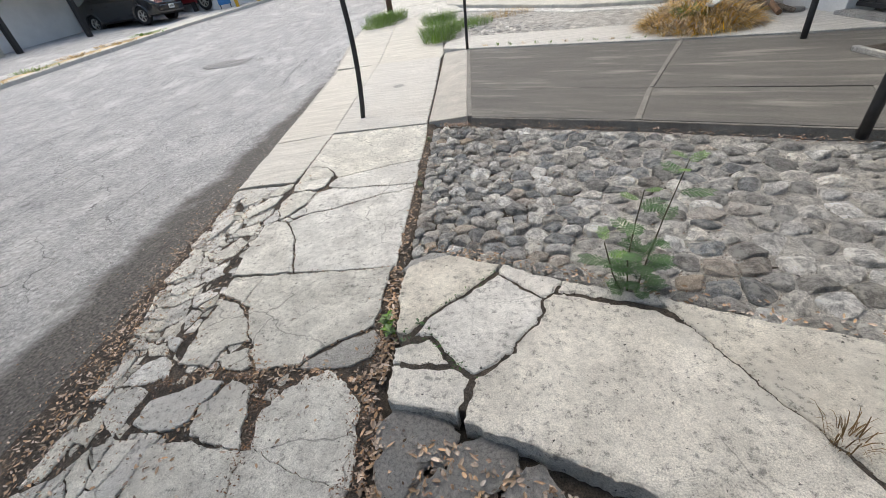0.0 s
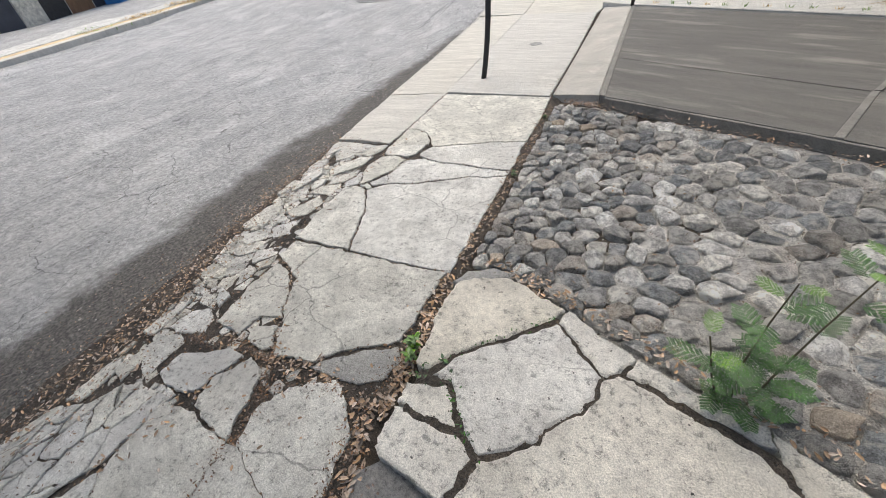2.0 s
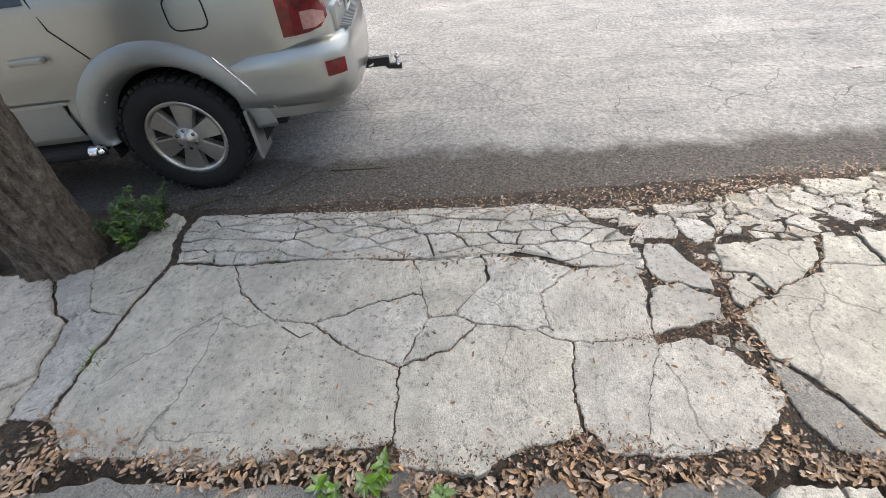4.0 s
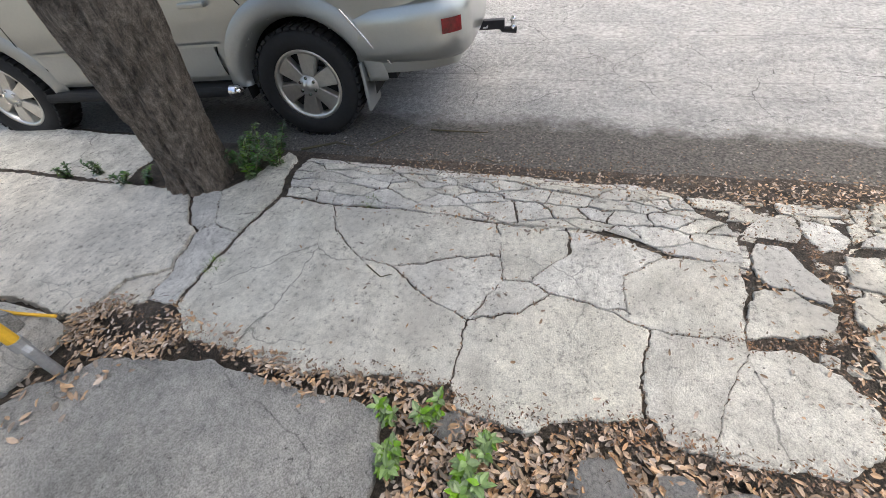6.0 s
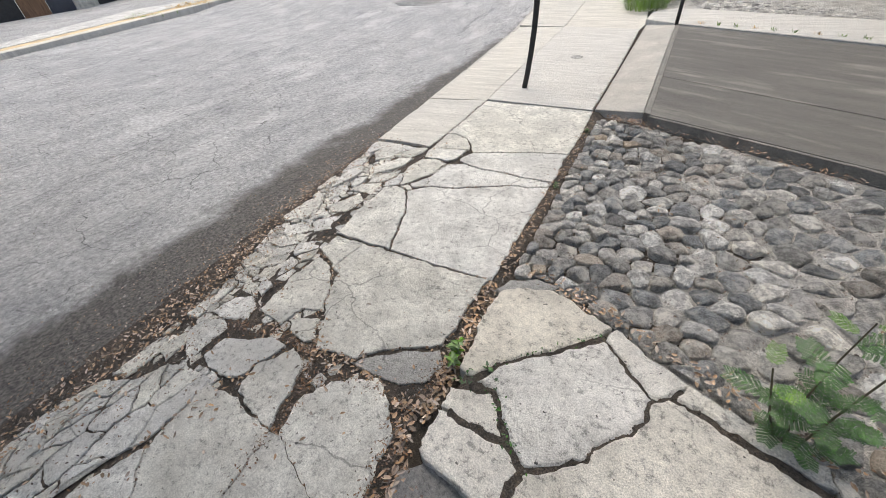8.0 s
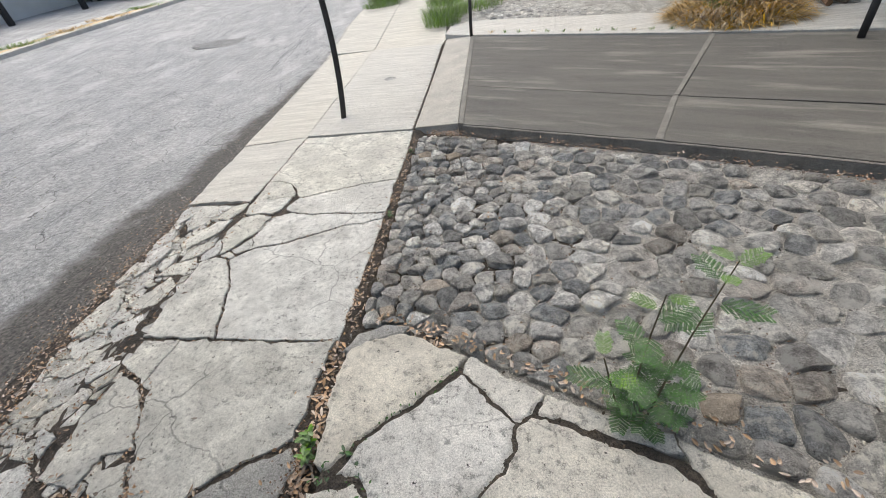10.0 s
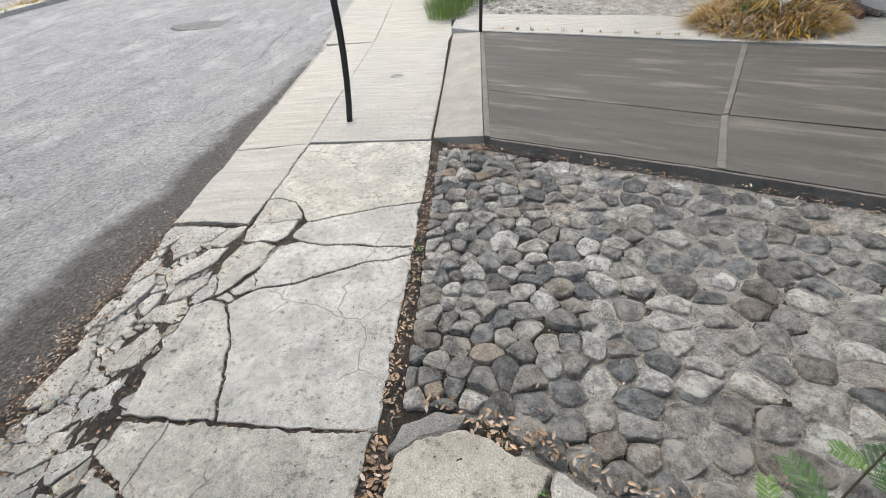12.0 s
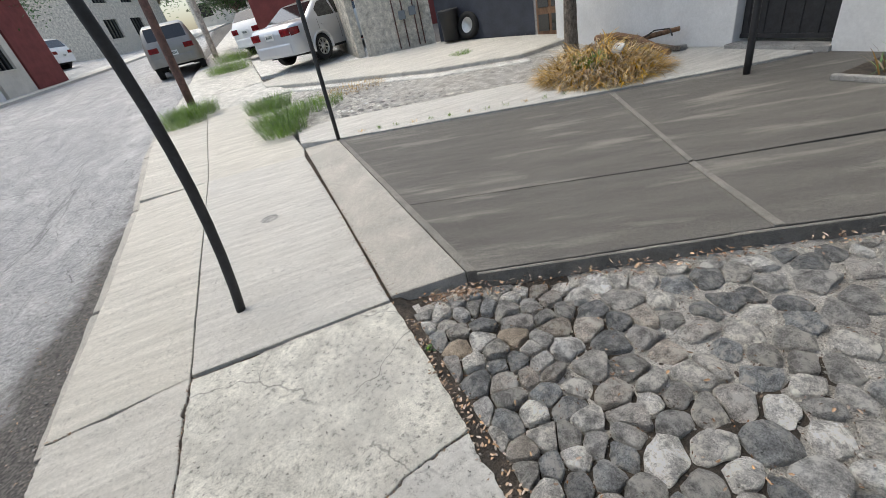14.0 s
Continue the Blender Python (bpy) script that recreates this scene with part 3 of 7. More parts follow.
slab([(0.56, -6.472), (0.516, -6.564), (0.213, -6.80), (0.176, -6.59), (0.39, -6.47), (0.477, -6.418)], gap=0.016)
slab([(0.28, -10.5), (0.27, -7.82), (0.213, -6.82), (0.516, -6.574), (0.56, -6.482), (0.85, -6.385), (0.98, -6.587), (1.175, -6.60), (1.22, -6.67), (1.25, -10.5)], material=CONCRETE_PALE, gap=0.016)
slab([(0.85, -6.385), (0.891, -6.37), (1.07, -6.36), (1.13, -6.45), (1.175, -6.58), (0.98, -6.587)], material=CONCRETE_PALE, gap=0.008)
slab([(-0.42, -10.5), (-0.40, -7.5), (-0.08, -7.5), (0.22, -7.45), (0.24, -10.5)], 0.0, CONCRETE, gap=0.03)
# slabs between the two cross joints
slab([(0.28, -2.60), (1.11, -2.63), (1.09, -3.04), (1.08, -3.11), (0.85, -3.23), (0.75, -3.31), (0.54, -3.33), (0.36, -3.03), (0.30, -2.88), (0.25, -2.85)], gap=0.018)
slab([(0.08, -2.60), (0.28, -2.60), (0.25, -2.85), (0.06, -2.74)], gap=0.008)
slab([(0.093, -2.80), (0.222, -2.846), (0.325, -2.969), (0.416, -3.147), (0.321, -3.192), (0.282, -3.314), (0.109, -3.272), (0.091, -3.105), (0.066, -2.996)], gap=0.012)
slab([(0.316, -3.262), (0.435, -3.192), (0.512, -3.31), (0.467, -3.348), (0.363, -3.327)], gap=0.012)
slab([(0.75, -3.33), (0.85, -3.25), (1.08, -3.13), (1.14, -3.20), (1.10, -3.31), (0.98, -3.36)], -0.002, CONCRETE_DARK, gap=0.02)
slab([(0.01, 0.0), (1.12, -0.06), (1.13, -1.025), (0.836, -1.085), (0.389, -1.212), (0.345, -1.14), (0.33, -1.10), (0.22, -0.96), (0.07, -0.885), (0.0, -0.90)], gap=0.012, rough=0.6)
slab([(1.13, -1.03), (0.836, -1.091), (0.389, -1.222), (0.355, -1.37), (0.42, -1.412), (0.568, -1.455), (0.865, -1.47), (1.13, -1.50)], gap=0.014)
slab([(0.418, -1.419), (0.568, -1.463), (0.865, -1.478), (1.13, -1.51), (1.13, -1.57), (0.876, -1.623), (0.517, -1.79), (0.316, -1.832), (0.226, -1.72), (0.269, -1.564), (0.304, -1.463)], gap=0.012)
slab([(0.226, -1.728), (0.318, -1.838), (0.20, -1.875), (0.165, -1.845)], gap=0.014)
slab([(0.235, -2.02), (0.198, -1.94), (0.24, -1.90), (0.32, -1.842), (0.52, -1.80), (0.876, -1.633), (1.13, -1.58), (1.12, -2.62), (0.47, -2.59), (0.33, -2.17)], gap=0.010, rough=0.7)
slab([(0.225, -2.02), (0.19, -1.945), (0.09, -1.91), (-0.002, -1.958), (0.0, -2.30), (0.05, -2.57), (0.46, -2.59), (0.325, -2.17)], gap=0.01)
slab([(0.0, -0.916), (0.067, -0.892), (0.213, -0.968), (0.329, -1.119), (0.335, -1.18), (0.03, -1.215), (0.02, -1.09)], gap=0.006)
slab([(0.03, -1.22), (0.32, -1.188), (0.331, -1.285), (0.32, -1.377), (0.278, -1.428), (0.038, -1.408), (0.022, -1.3)], gap=0.006)
slab([(0.038, -1.443), (0.148, -1.426), (0.272, -1.468), (0.245, -1.572), (0.227, -1.665), (0.151, -1.814), (0.085, -1.878), (0.029, -1.733), (0.0, -1.605)], gap=0.006)
slab([(0.283, -1.485), (0.31, -1.474), (0.269, -1.564), (0.238, -1.66), (0.227, -1.645)], gap=0.004)
# kerb strip, whole near the post and broken up behind it
slab([(-0.70, 0.012), (0.0, 0.015), (-0.01, -1.20), (-0.156, -1.172), (-0.456, -1.115), (-0.66, -1.087)], lambda x, y: min(0.0, x + 0.1) * (0.035 + 0.055 * min(1.0, -y / 1.1)), CONCRETE_NEW, gap=0.010, rough=1.0)


fall = lambda x: min(0.0, (x + 0.05) * 0.09)


def kerb_piece(outline, sink=0.0):
    """One loose piece of the shattered kerb strip, tilted a little on its own."""
    tilt, h = rng.uniform(-0.03, 0.03), rng.uniform(-0.006, 0.002) - sink
    cx = outline[0][0]
    CRACK_LINES.append((outline, 0.012))
    plate("broken_piece", outline, lambda x, y: h + tilt * (x - cx) + fall(x), 0.06, CONCRETE, pavement, -0.006, 0.7, 0.014, 0.006)


kerb_piece([(-0.643, -1.132), (-0.336, -1.17), (-0.273, -1.306), (-0.294, -1.45), (-0.40, -1.512), (-0.491, -1.377), (-0.471, -1.291)])
kerb_piece([(-0.608, -1.332), (-0.644, -1.209), (-0.648, -1.14), (-0.49, -1.282), (-0.549, -1.385)])
kerb_piece([(-0.313, -1.189), (-0.157, -1.218), (-0.217, -1.321), (-0.23, -1.369)])
kerb_piece([(-0.132, -1.237), (-0.02, -1.226), (-0.02, -1.353), (-0.081, -1.439), (-0.189, -1.422), (-0.215, -1.385)])
kerb_piece([(-0.161, -1.458), (-0.04, -1.465), (-0.05, -1.572), (-0.071, -1.622), (-0.233, -1.765), (-0.314, -1.649), (-0.234, -1.562)])
kerb_piece([(-0.055, -1.708), (-0.032, -1.676), (-0.009, -1.771), (-0.038, -1.832), (-0.067, -1.867), (-0.188, -1.91), (-0.193, -1.827), (-0.122, -1.754)])
kerb_piece([(-0.607, -1.543), (-0.537, -1.47), (-0.462, -1.603), (-0.534, -1.688), (-0.518, -1.779), (-0.603, -1.636)], 0.004)
kerb_piece([(-0.522, -1.739), (-0.433, -1.644), (-0.372, -1.758), (-0.394, -1.87), (-0.439, -1.971), (-0.457, -2.006), (-0.488, -1.891)])
kerb_piece([(-0.341, -1.871), (-0.264, -1.825), (-0.246, -1.909), (-0.256, -1.995), (-0.297, -1.973)])
kerb_piece([(-0.597, -1.876), (-0.572, -1.828), (-0.525, -1.913), (-0.545, -2.06), (-0.582, -2.06)], 0.006)
kerb_piece([(-0.222, -1.943), (-0.062, -1.897), (-0.044, -1.946), (-0.042, -2.06), (-0.262, -2.04)])
kerb_piece([(-0.47, -2.04), (-0.36, -1.96), (-0.30, -2.02), (-0.33, -2.20), (-0.40, -2.13)], 0.003)
kerb_piece([(-0.525, -2.481), (-0.509, -2.256), (-0.452, -2.146), (-0.341, -2.301), (-0.339, -2.456), (-0.471, -2.515)])
kerb_piece([(-0.41, -2.581), (-0.247, -2.484), (-0.193, -2.576), (-0.296, -2.681), (-0.364, -2.655)])
kerb_piece([(-0.228, -2.481), (-0.109, -2.377), (-0.011, -2.439), (-0.032, -2.537), (-0.135, -2.568)])
kerb_piece([(-0.265, -2.292), (-0.142, -2.075), (-0.055, -2.148), (-0.077, -2.299), (-0.179, -2.344)])
kerb_piece([(-0.32, -2.42), (-0.28, -2.32), (-0.19, -2.37), (-0.25, -2.46)], 0.004)
kerb_piece([(-0.144, -3.37), (-0.126, -3.252), (-0.02, -3.214), (0.053, -3.251), (0.092, -3.347), (-0.052, -3.397)])
kerb_piece([(-0.288, -3.441), (-0.272, -3.312), (-0.251, -3.224), (-0.222, -3.182), (-0.204, -3.336), (-0.199, -3.445)])
kerb_piece([(-0.193, -3.101), (-0.064, -3.134), (0.011, -3.209), (-0.133, -3.183)])
kerb_piece([(-0.096, -3.064), (0.015, -3.101), (0.026, -3.188), (-0.055, -3.132)])
kerb_piece([(-0.199, -3.649), (-0.148, -3.56), (-0.164, -3.508), (-0.068, -3.595), (-0.069, -3.693)])
kerb_piece([(-0.135, -3.543), (-0.137, -3.445), (-0.038, -3.394), (0.038, -3.423), (0.036, -3.572), (0.032, -3.647)])
kerb_piece([(-0.267, -3.807), (-0.264, -3.676), (-0.215, -3.601), (-0.159, -3.665), (-0.168, -3.784), (-0.19, -3.833)])


def worn_fall(x):
    return fall(max(x, -0.26)) + 0.34 * min(0.0, x + 0.26)


def broken_strip(outline, spacing, stretch, gap):
    """A stretch of the strip still in place, crazed into uneven pieces by fine cracks."""
    uneven = lambda x, y: 0.62 + 0.38 * noise.noise(Vector((x * 3, y * 2, 4)))
    for poly in cells(scatter(outline, spacing, rng, 40, uneven), outline, stretch):
        if poly is None or abs(area(poly)) < 0.0012 or rng.random() > 0.995:
            continue
        tilt, h = rng.uniform(-0.02, 0.02), rng.uniform(-0.004, 0.001)
        cx = poly[0][0]
        plate("broken_piece", poly, lambda x, y: h + tilt * (x - cx) + worn_fall(x), 0.06, CONCRETE, pavement, gap * rng.uniform(0.4, 1.9), 1.0, 0.018, 0.004)


broken_strip([(0.05, -3.66), (0.23, -3.68), (0.23, -3.95), (0.12, -4.2), (0.155, -4.5), (0.15, -4.9), (0.15, -5.75), (0.145, -6.14), (-0.13, -6.25), (-0.42, -6.28),
              (-0.46, -5.9), (-0.43, -5.2), (-0.44, -4.5), (-0.40, -4.1), (-0.30, -3.90), (-0.22, -3.87), (-0.10, -3.80), (-0.04, -3.70)], 0.17, 2.4, 0.007)


def rubble(outline, spacing, keep, top):
    """Small angular fragments packed low between the pieces."""
    verts, faces = [], []
    for poly in cells(scatter(outline, spacing, rng, 40, lambda x, y: 0.7 + 0.5 * noise.noise(Vector((x * 9, y * 9, 2)))), outline, 1.3):
        if poly is None or abs(area(poly)) < 0.0002 or rng.random() > keep:
            continue
        if area(poly) < 0:
            poly = poly[::-1]
        cx, cy = sum(p[0] for p in poly) / len(poly), sum(p[1] for p in poly) / len(poly)
        k = rng.uniform(0.72, 0.95)
        poly = [jag(cx + (x - cx) * k, cy + (y - cy) * k, 0.5) for x, y in refine(poly, 0.012)]
        h, tx, ty = top + fall(cx) + rng.uniform(-0.006, 0.002), rng.uniform(-0.06, 0.06), rng.uniform(-0.06, 0.06)
        ring = inset(poly, 0.003, 0.6)
        n, o = len(poly), len(verts)
        verts += [(x, y, h + tx * (x - cx) + ty * (y - cy)) for x, y in ring] + [(x, y, h - 0.005) for x, y in poly] + [(x, y, h - 0.03) for x, y in poly]
        faces.append(tuple(range(o, o + n)))
        for a in range(n):
            b = (a + 1) % n
            faces += [(o + a + n, o + b + n, o + b, o + a), (o + a + 2 * n, o + b + 2 * n, o + b + n, o + a + n)]
    tagged(obj("fragments", verts, faces, CONCRETE_CHIP, pavement), kind="stuff")

kerb_piece([(-0.005, -1.71), (0.015, -1.71), (0.068, -1.87), (0.0, -1.925), (-0.04, -1.875), (-0.005, -1.79)], 0.003)
slab([(0.10, -1.893), (0.155, -1.855), (0.195, -1.885), (0.225, -1.898), (0.195, -1.928)], gap=0.006)

rubble([(-0.64, -1.14), (-0.28, -1.19), (0.0, -1.23), (0.0, -1.95), (0.03, -2.58), (0.10, -2.80), (0.08, -3.3), (0.25, -3.36), (0.10, -3.5), (0.06, -3.7), (-0.10, -3.72), (-0.27, -3.86),
        (-0.30, -3.4), (-0.38, -3.0), (-0.50, -2.6), (-0.57, -1.9)], 0.065, 0.8, -0.012)
rubble([(-0.40, -2.66), (-0.20, -2.62), (-0.02, -2.58), (0.06, -2.78), (0.06, -3.05), (-0.05, -3.08), (-0.20, -3.08), (-0.38, -3.0)], 0.115, 0.95, -0.005)
rubble([(-0.07, -1.93), (-0.01, -1.95), (0.0, -2.30), (0.05, -2.56), (-0.01, -2.58), (-0.04, -2.3)], 0.065, 0.9, -0.005)
rubble([(0.08, -2.80), (0.30, -2.88), (0.55, -3.33), (0.98, -3.36), (0.95, -3.45), (0.70, -3.52), (0.42, -3.40), (0.10, -3.40)], 0.07, 0.8, -0.010)
rubble([(0.10, -3.62), (0.30, -3.66), (0.24, -4.0), (0.36, -4.2), (0.20, -4.5), (0.14, -4.85), (0.10, -4.85), (0.10, -4.2)], 0.08, 0.9, -0.006)

# newer brushed slabs beyond the cross joint
slab([(-0.70, 0.018), (0.0, 0.02), (-0.155, 3.86), (-1.0, 4.0), (-0.78, 1.5)], lambda x, y: 0.012 * min(1.0, 0.25 + y) + 0.035 * min(0, x + 0.1), CONCRETE_NEW, gap=0.014, rough=0.12)
slab([(0.008, 0.02), (1.115, -0.06), (1.115, 1.6), (1.08, 3.62), (-0.147, 3.84)], 0.014, CONCRETE_NEW, gap=0.012, rough=0.12)
slab([(-1.0, 4.005), (-0.155, 3.865), (-0.33, 8.3), (-1.22, 8.3), (-1.2, 6.5)], lift(0.012), CONCRETE_NEW, gap=0.008, rough=0.12)
slab([(-0.147, 3.845), (1.08, 3.625), (1.12, 4.0), (0.98, 6.0), (0.8, 8.3), (-0.325, 8.3)], lift(0.014), CONCRETE_NEW, gap=0.008, rough=0.12)
slab([(-1.2, 8.3), (1.5, 8.3), (1.0, 10.4), (-1.1, 10.5)], lift(0.0), CONCRETE, gap=0.03)
slab([(-1.1, 10.55), (1.0, 10.45), (0.9, 16), (-1.0, 16)], lift(0.0), CONCRETE, gap=0.03)
slab([(-1.0, 16.1), (0.9, 16.1), (2.2, 40), (0.4, 40)], lift(0.0), CONCRETE, gap=0.03)
# kerb apron along the newer slabs
for a, b in (((-0.78, 0.0), (-0.9, 1.4)), ((-0.9, 1.44), (-1.12, 3.9)), ((-1.12, 3.94), (-1.36, 6.4)), ((-1.36, 6.45), (-1.38, 8.3))):
    plate("kerb_apron", [a, (a[0] + 0.14, a[1]), (b[0] + 0.14, b[1]), b], lift(-0.075), 0.1, CONCRETE_SIDE, pavement, 0.012, 0.3)

# lid of a water meter set in the newer slab
lid = tagged(part("access_cover", lathe([(0.001, 0.006), (0.055, 0.006), (0.06, 0.003), (0.066, 0.008), (0.078, 0.006), (0.08, -0.01)], 28), CONCRETE_DARK), "small round grey access cover set in the pavement", "access cover")
lid.matrix_world = pose(0.527, 1.836, 0.016)

# ---- raised pale ramp slab ----
ramp = tagged(new("ramp"), "raised pale concrete driveway ramp, cracked at its corner", "ramp", kind="structure")


RAMP_LINES = []


def ramp_slab(outline, gap=0.014, z=0.06):
    gap = max(gap * 0.38 - 0.008, 0.005)
    RAMP_LINES.append((outline, gap))
    plate("ramp_slab", outline, z, 0.16, CONCRETE_PALE, ramp, gap, 1.0, 0.018, 0.009)


ramp_slab([(1.21, -2.72), (1.30, -2.66), (1.44, -2.63), (1.73, -2.76), (1.71, -2.82), (1.42, -3.08), (1.27, -3.23), (1.23, -3.20), (1.20, -2.88)], 0.03)
ramp_slab([(1.72, -2.84), (1.93, -3.05), (1.91, -3.17), (1.83, -3.28), (1.70, -3.41), (1.60, -3.48), (1.52, -3.43), (1.40, -3.26), (1.31, -3.24), (1.42, -3.09)], 0.03)
ramp_slab([(1.74, -2.76), (2.03, -2.94), (1.98, -3.01), (1.93, -3.05), (1.86, -2.96), (1.73, -2.84)], 0.024)
ramp_slab([(2.03, -2.94), (2.43, -3.11), (2.44, -3.17), (2.00, -3.02)], 0.008)
ramp_slab([(1.98, -3.02), (2.40, -3.19), (2.49, -3.30), (2.57, -3.55), (2.68, -3.78), (2.86, -4.25), (2.19, -3.98), (1.89, -3.84), (1.54, -3.69), (1.60, -3.50), (1.72, -3.41), (1.83, -3.28), (1.92, -3.17), (1.94, -3.05)], 0.02)
ramp_slab([(2.43, -3.11), (3.36, -3.56), (4.9, -4.3), (4.3, -5.0), (2.90, -4.27), (2.68, -3.78), (2.57, -3.55), (2.49, -3.30)], 0.012)
ramp_slab([(1.23, -3.29), (1.39, -3.27), (1.50, -3.43), (1.24, -3.39)], 0.02, 0.054)
ramp_slab([(1.24, -3.40), (1.50, -3.44), (1.58, -3.49), (1.52, -3.66), (1.25, -3.57)], 0.03, 0.054)
plate("crack_dirt", [(1.25, -2.75), (1.45, -2.68), (2.4, -3.16), (3.3, -3.58), (4.5, -4.2), (4.2, -4.9), (2.85, -4.2), (1.55, -3.64), (1.28, -3.53), (1.26, -3.25)], 0.051, 0.14, DIRT, ramp, 0, 0.3, 0.1)
# curved worn lip where the ramp meets pavement and cobbles
plate("ramp_slab", [(1.17, -2.70), (1.22, -2.60), (1.34, -2.55), (1.47, -2.56), (1.43, -2.625), (1.30, -2.655), (1.21, -2.71)], 0.03, 0.1, CONCRETE_DARK, ramp, 0.012, 0.8, 0.05, 0.015)
# grey lower slab next to the leaf bed
tagged(plate("paving_slab", [(1.24, -5.80), (1.25, -5.30), (1.25, -4.98), (1.9, -4.80), (2.6, -4.9), (2.6, -6.8), (1.55, -6.5), (1.36, -6.30), (1.31, -6.09)], -0.01, 0.1, CONCRETE_DARK, None, 0.02, 0.7),
       "grey stained concrete slab beside the leaf bed", "paving slab", kind="structure")

# ---- grey driveway ----
driveway = tagged(new("driveway"), "smooth grey broomed concrete driveway in rectangular bays", "driveway", kind="structure")


def bay(outline, z=0.07, material=CONCRETE_GREY, thick=0.2):
    plate("bay", outline, z, thick, material, driveway, 0.0, 0.0, 0.25, 0.004)


bay([(1.615, -0.21), (3.035, -0.89), (3.425, -0.06), (1.615, 0.935)])
bay([(1.615, 0.943), (3.44, -0.048), (4.505, 1.91), (1.615, 3.62)])
bay([(3.085, -0.91), (4.52, -1.68), (4.95, -0.82), (3.475, -0.06)])
bay([(3.49, -0.05), (5.0, -0.80), (5.9, -1.30), (6.6, -1.0), (6.6, 0.86), (5.72, 1.28), (4.555, 1.88)])
bay([(4.56, -1.70), (7.5, -3.3), (7.9, -2.6), (4.99, -0.83)])
bay([(5.93, -1.30), (7.9, -2.55), (7.9, -1.0), (6.62, -1.0)])
# strips of the rib concrete along the front edge, paler than the bays
for a, b in (((1.615, -0.214), (3.06, -0.905)), ((3.06, -0.905), (4.54, -1.695)), ((4.54, -1.695), (7.5, -3.304))):
    n_ = Vector((a[1] - b[1], b[0] - a[0])).normalized() * -0.022
    plate("front_edge", [a, (a[0] + n_.x, a[1] + n_.y), (b[0] + n_.x, b[1] + n_.y), b], 0.066, 0.2, CONCRETE_RIB, driveway, 0.0, 0.12, 0.04, 0.006)
# edging ribs of the bays
bay([(1.565, -0.19), (1.615, -0.21), (1.615, 3.62), (1.565, 3.64)], 0.0775, CONCRETE_RIB)
bay([(3.035, -0.89), (3.085, -0.91), (3.475, -0.06), (3.425, -0.06)], 0.0775, CONCRETE_RIB)
bay([(3.445, -0.04), (3.49, -0.04), (4.555, 1.88), (4.505, 1.91)], 0.0775, CONCRETE_RIB)
bay([(4.52, -1.68), (4.56, -1.70), (4.99, -0.83), (4.95, -0.82)], 0.0775, CONCRETE_RIB)
# sloped side of the driveway towards the pavement
plate("bay", [(1.13, -0.03), (1.563, -0.18), (1.563, 3.64), (1.13, 3.98)], lambda x, y: 0.016 + 0.056 * (x - 1.13) / 0.43, 0.2, CONCRETE_SIDE, driveway, 0.006, 0.1, 0.1, 0.006)
# pale strip beyond the driveway
plate("bay", [(1.10, 4.05), (1.57, 3.68), (4.52, 1.96), (5.72, 1.34), (6.6, 0.92), (6.6, 3.0), (5.3, 3.5), (4.6, 3.2), (4.3, 3.6), (1.75, 4.95), (1.15, 4.9)], 0.085, 0.2, CONCRETE_NEW, driveway, 0.012, 0.3, 0.2, 0.01)

# ---- far yard: second cobbles, kerb steps, forecourt ----
tagged(plate("yard_ground", [(1.0, 4.9), (6.7, 2.9), (7.5, 6.0), (6.0, 9.6), (3.0, 11), (1.0, 10.5)], lambda x, y: 0.02 + 0.8 * rise(y), 0.3, MORTAR, None, 0, 0.3, 0.3), "pale mortar under the far cobbles", "ground", kind="structure")
tagged(plate("forecourt", [(0.95, 10.2), (1.0, 9.5), (2.4, 7.9), (4.1, 6.1), (5.5, 5.2), (7.2, 5.5), (6.95, 6.2), (5.6, 9.0), (3.6, 9.75), (2.0, 11.0)], lambda x, y: 0.12 + 0.75 * rise(y), 0.3, CONCRETE_NEW, None, 0.01, 0.5, 0.2, 0.02), "pale worn concrete forecourt with kerb step", "forecourt", kind="structure")
tagged(plate("kerb_step", [(0.9, 9.3), (2.35, 7.75), (4.05, 5.9), (5.45, 5.0), (5.4, 4.75), (3.9, 5.65), (2.25, 7.45), (0.85, 8.9)], lambda x, y: 0.07 + 0.75 * rise(y), 0.3, CONCRETE, None, 0.01, 0.5, 0.2, 0.02), "low concrete kerb step before the forecourt", "kerb", kind="structure")
tagged(plate("carport_floor", [(2.0, 11.0), (3.6, 9.8), (5.0, 9.7), (5.0, 18), (0.9, 18), (1.0, 11.5)], lambda x, y: 0.06 + 0.85 * rise(y), 0.3, CONCRETE, None, 0.01, 0.5, 0.3), "worn pale concrete under the parked sedan", "floor", kind="structure")

# ---- far side of the street ----
FAR_KERB = [(-8.6, -40), (-8.6, -6), (-9.6, 0), (-10.3, 5), (-9.9, 8), (-9.2, 12), (-8.4, 15.5), (-7.3, 19.5), (-5.6, 26), (-2.6, 40), (1.0, 60)]


def along(offset_a, offset_b, dz, name, material, label, category, y0=-40, y1=60, thick=0.3):
    pts = [(x, y) for x, y in FAR_KERB if y0 <= y <= y1]
    n = len(pts)
    verts, faces = [], []
    for x, y in pts:
        for o in (offset_a, offset_b):
            z = road_z(x - 0.0, y) + dz
            verts += [(x - o, y, z), (x - o, y, z - thick)]
    for k in range(n - 1):
        a, b = 4 * k, 4 * k + 4
        faces += [(a, b, b + 2, a + 2), (a, a + 1, b + 1, b), (a + 2, b + 2, b + 3, a + 3)]
    return tagged(obj(name, verts, faces, material), label, category, kind="structure")


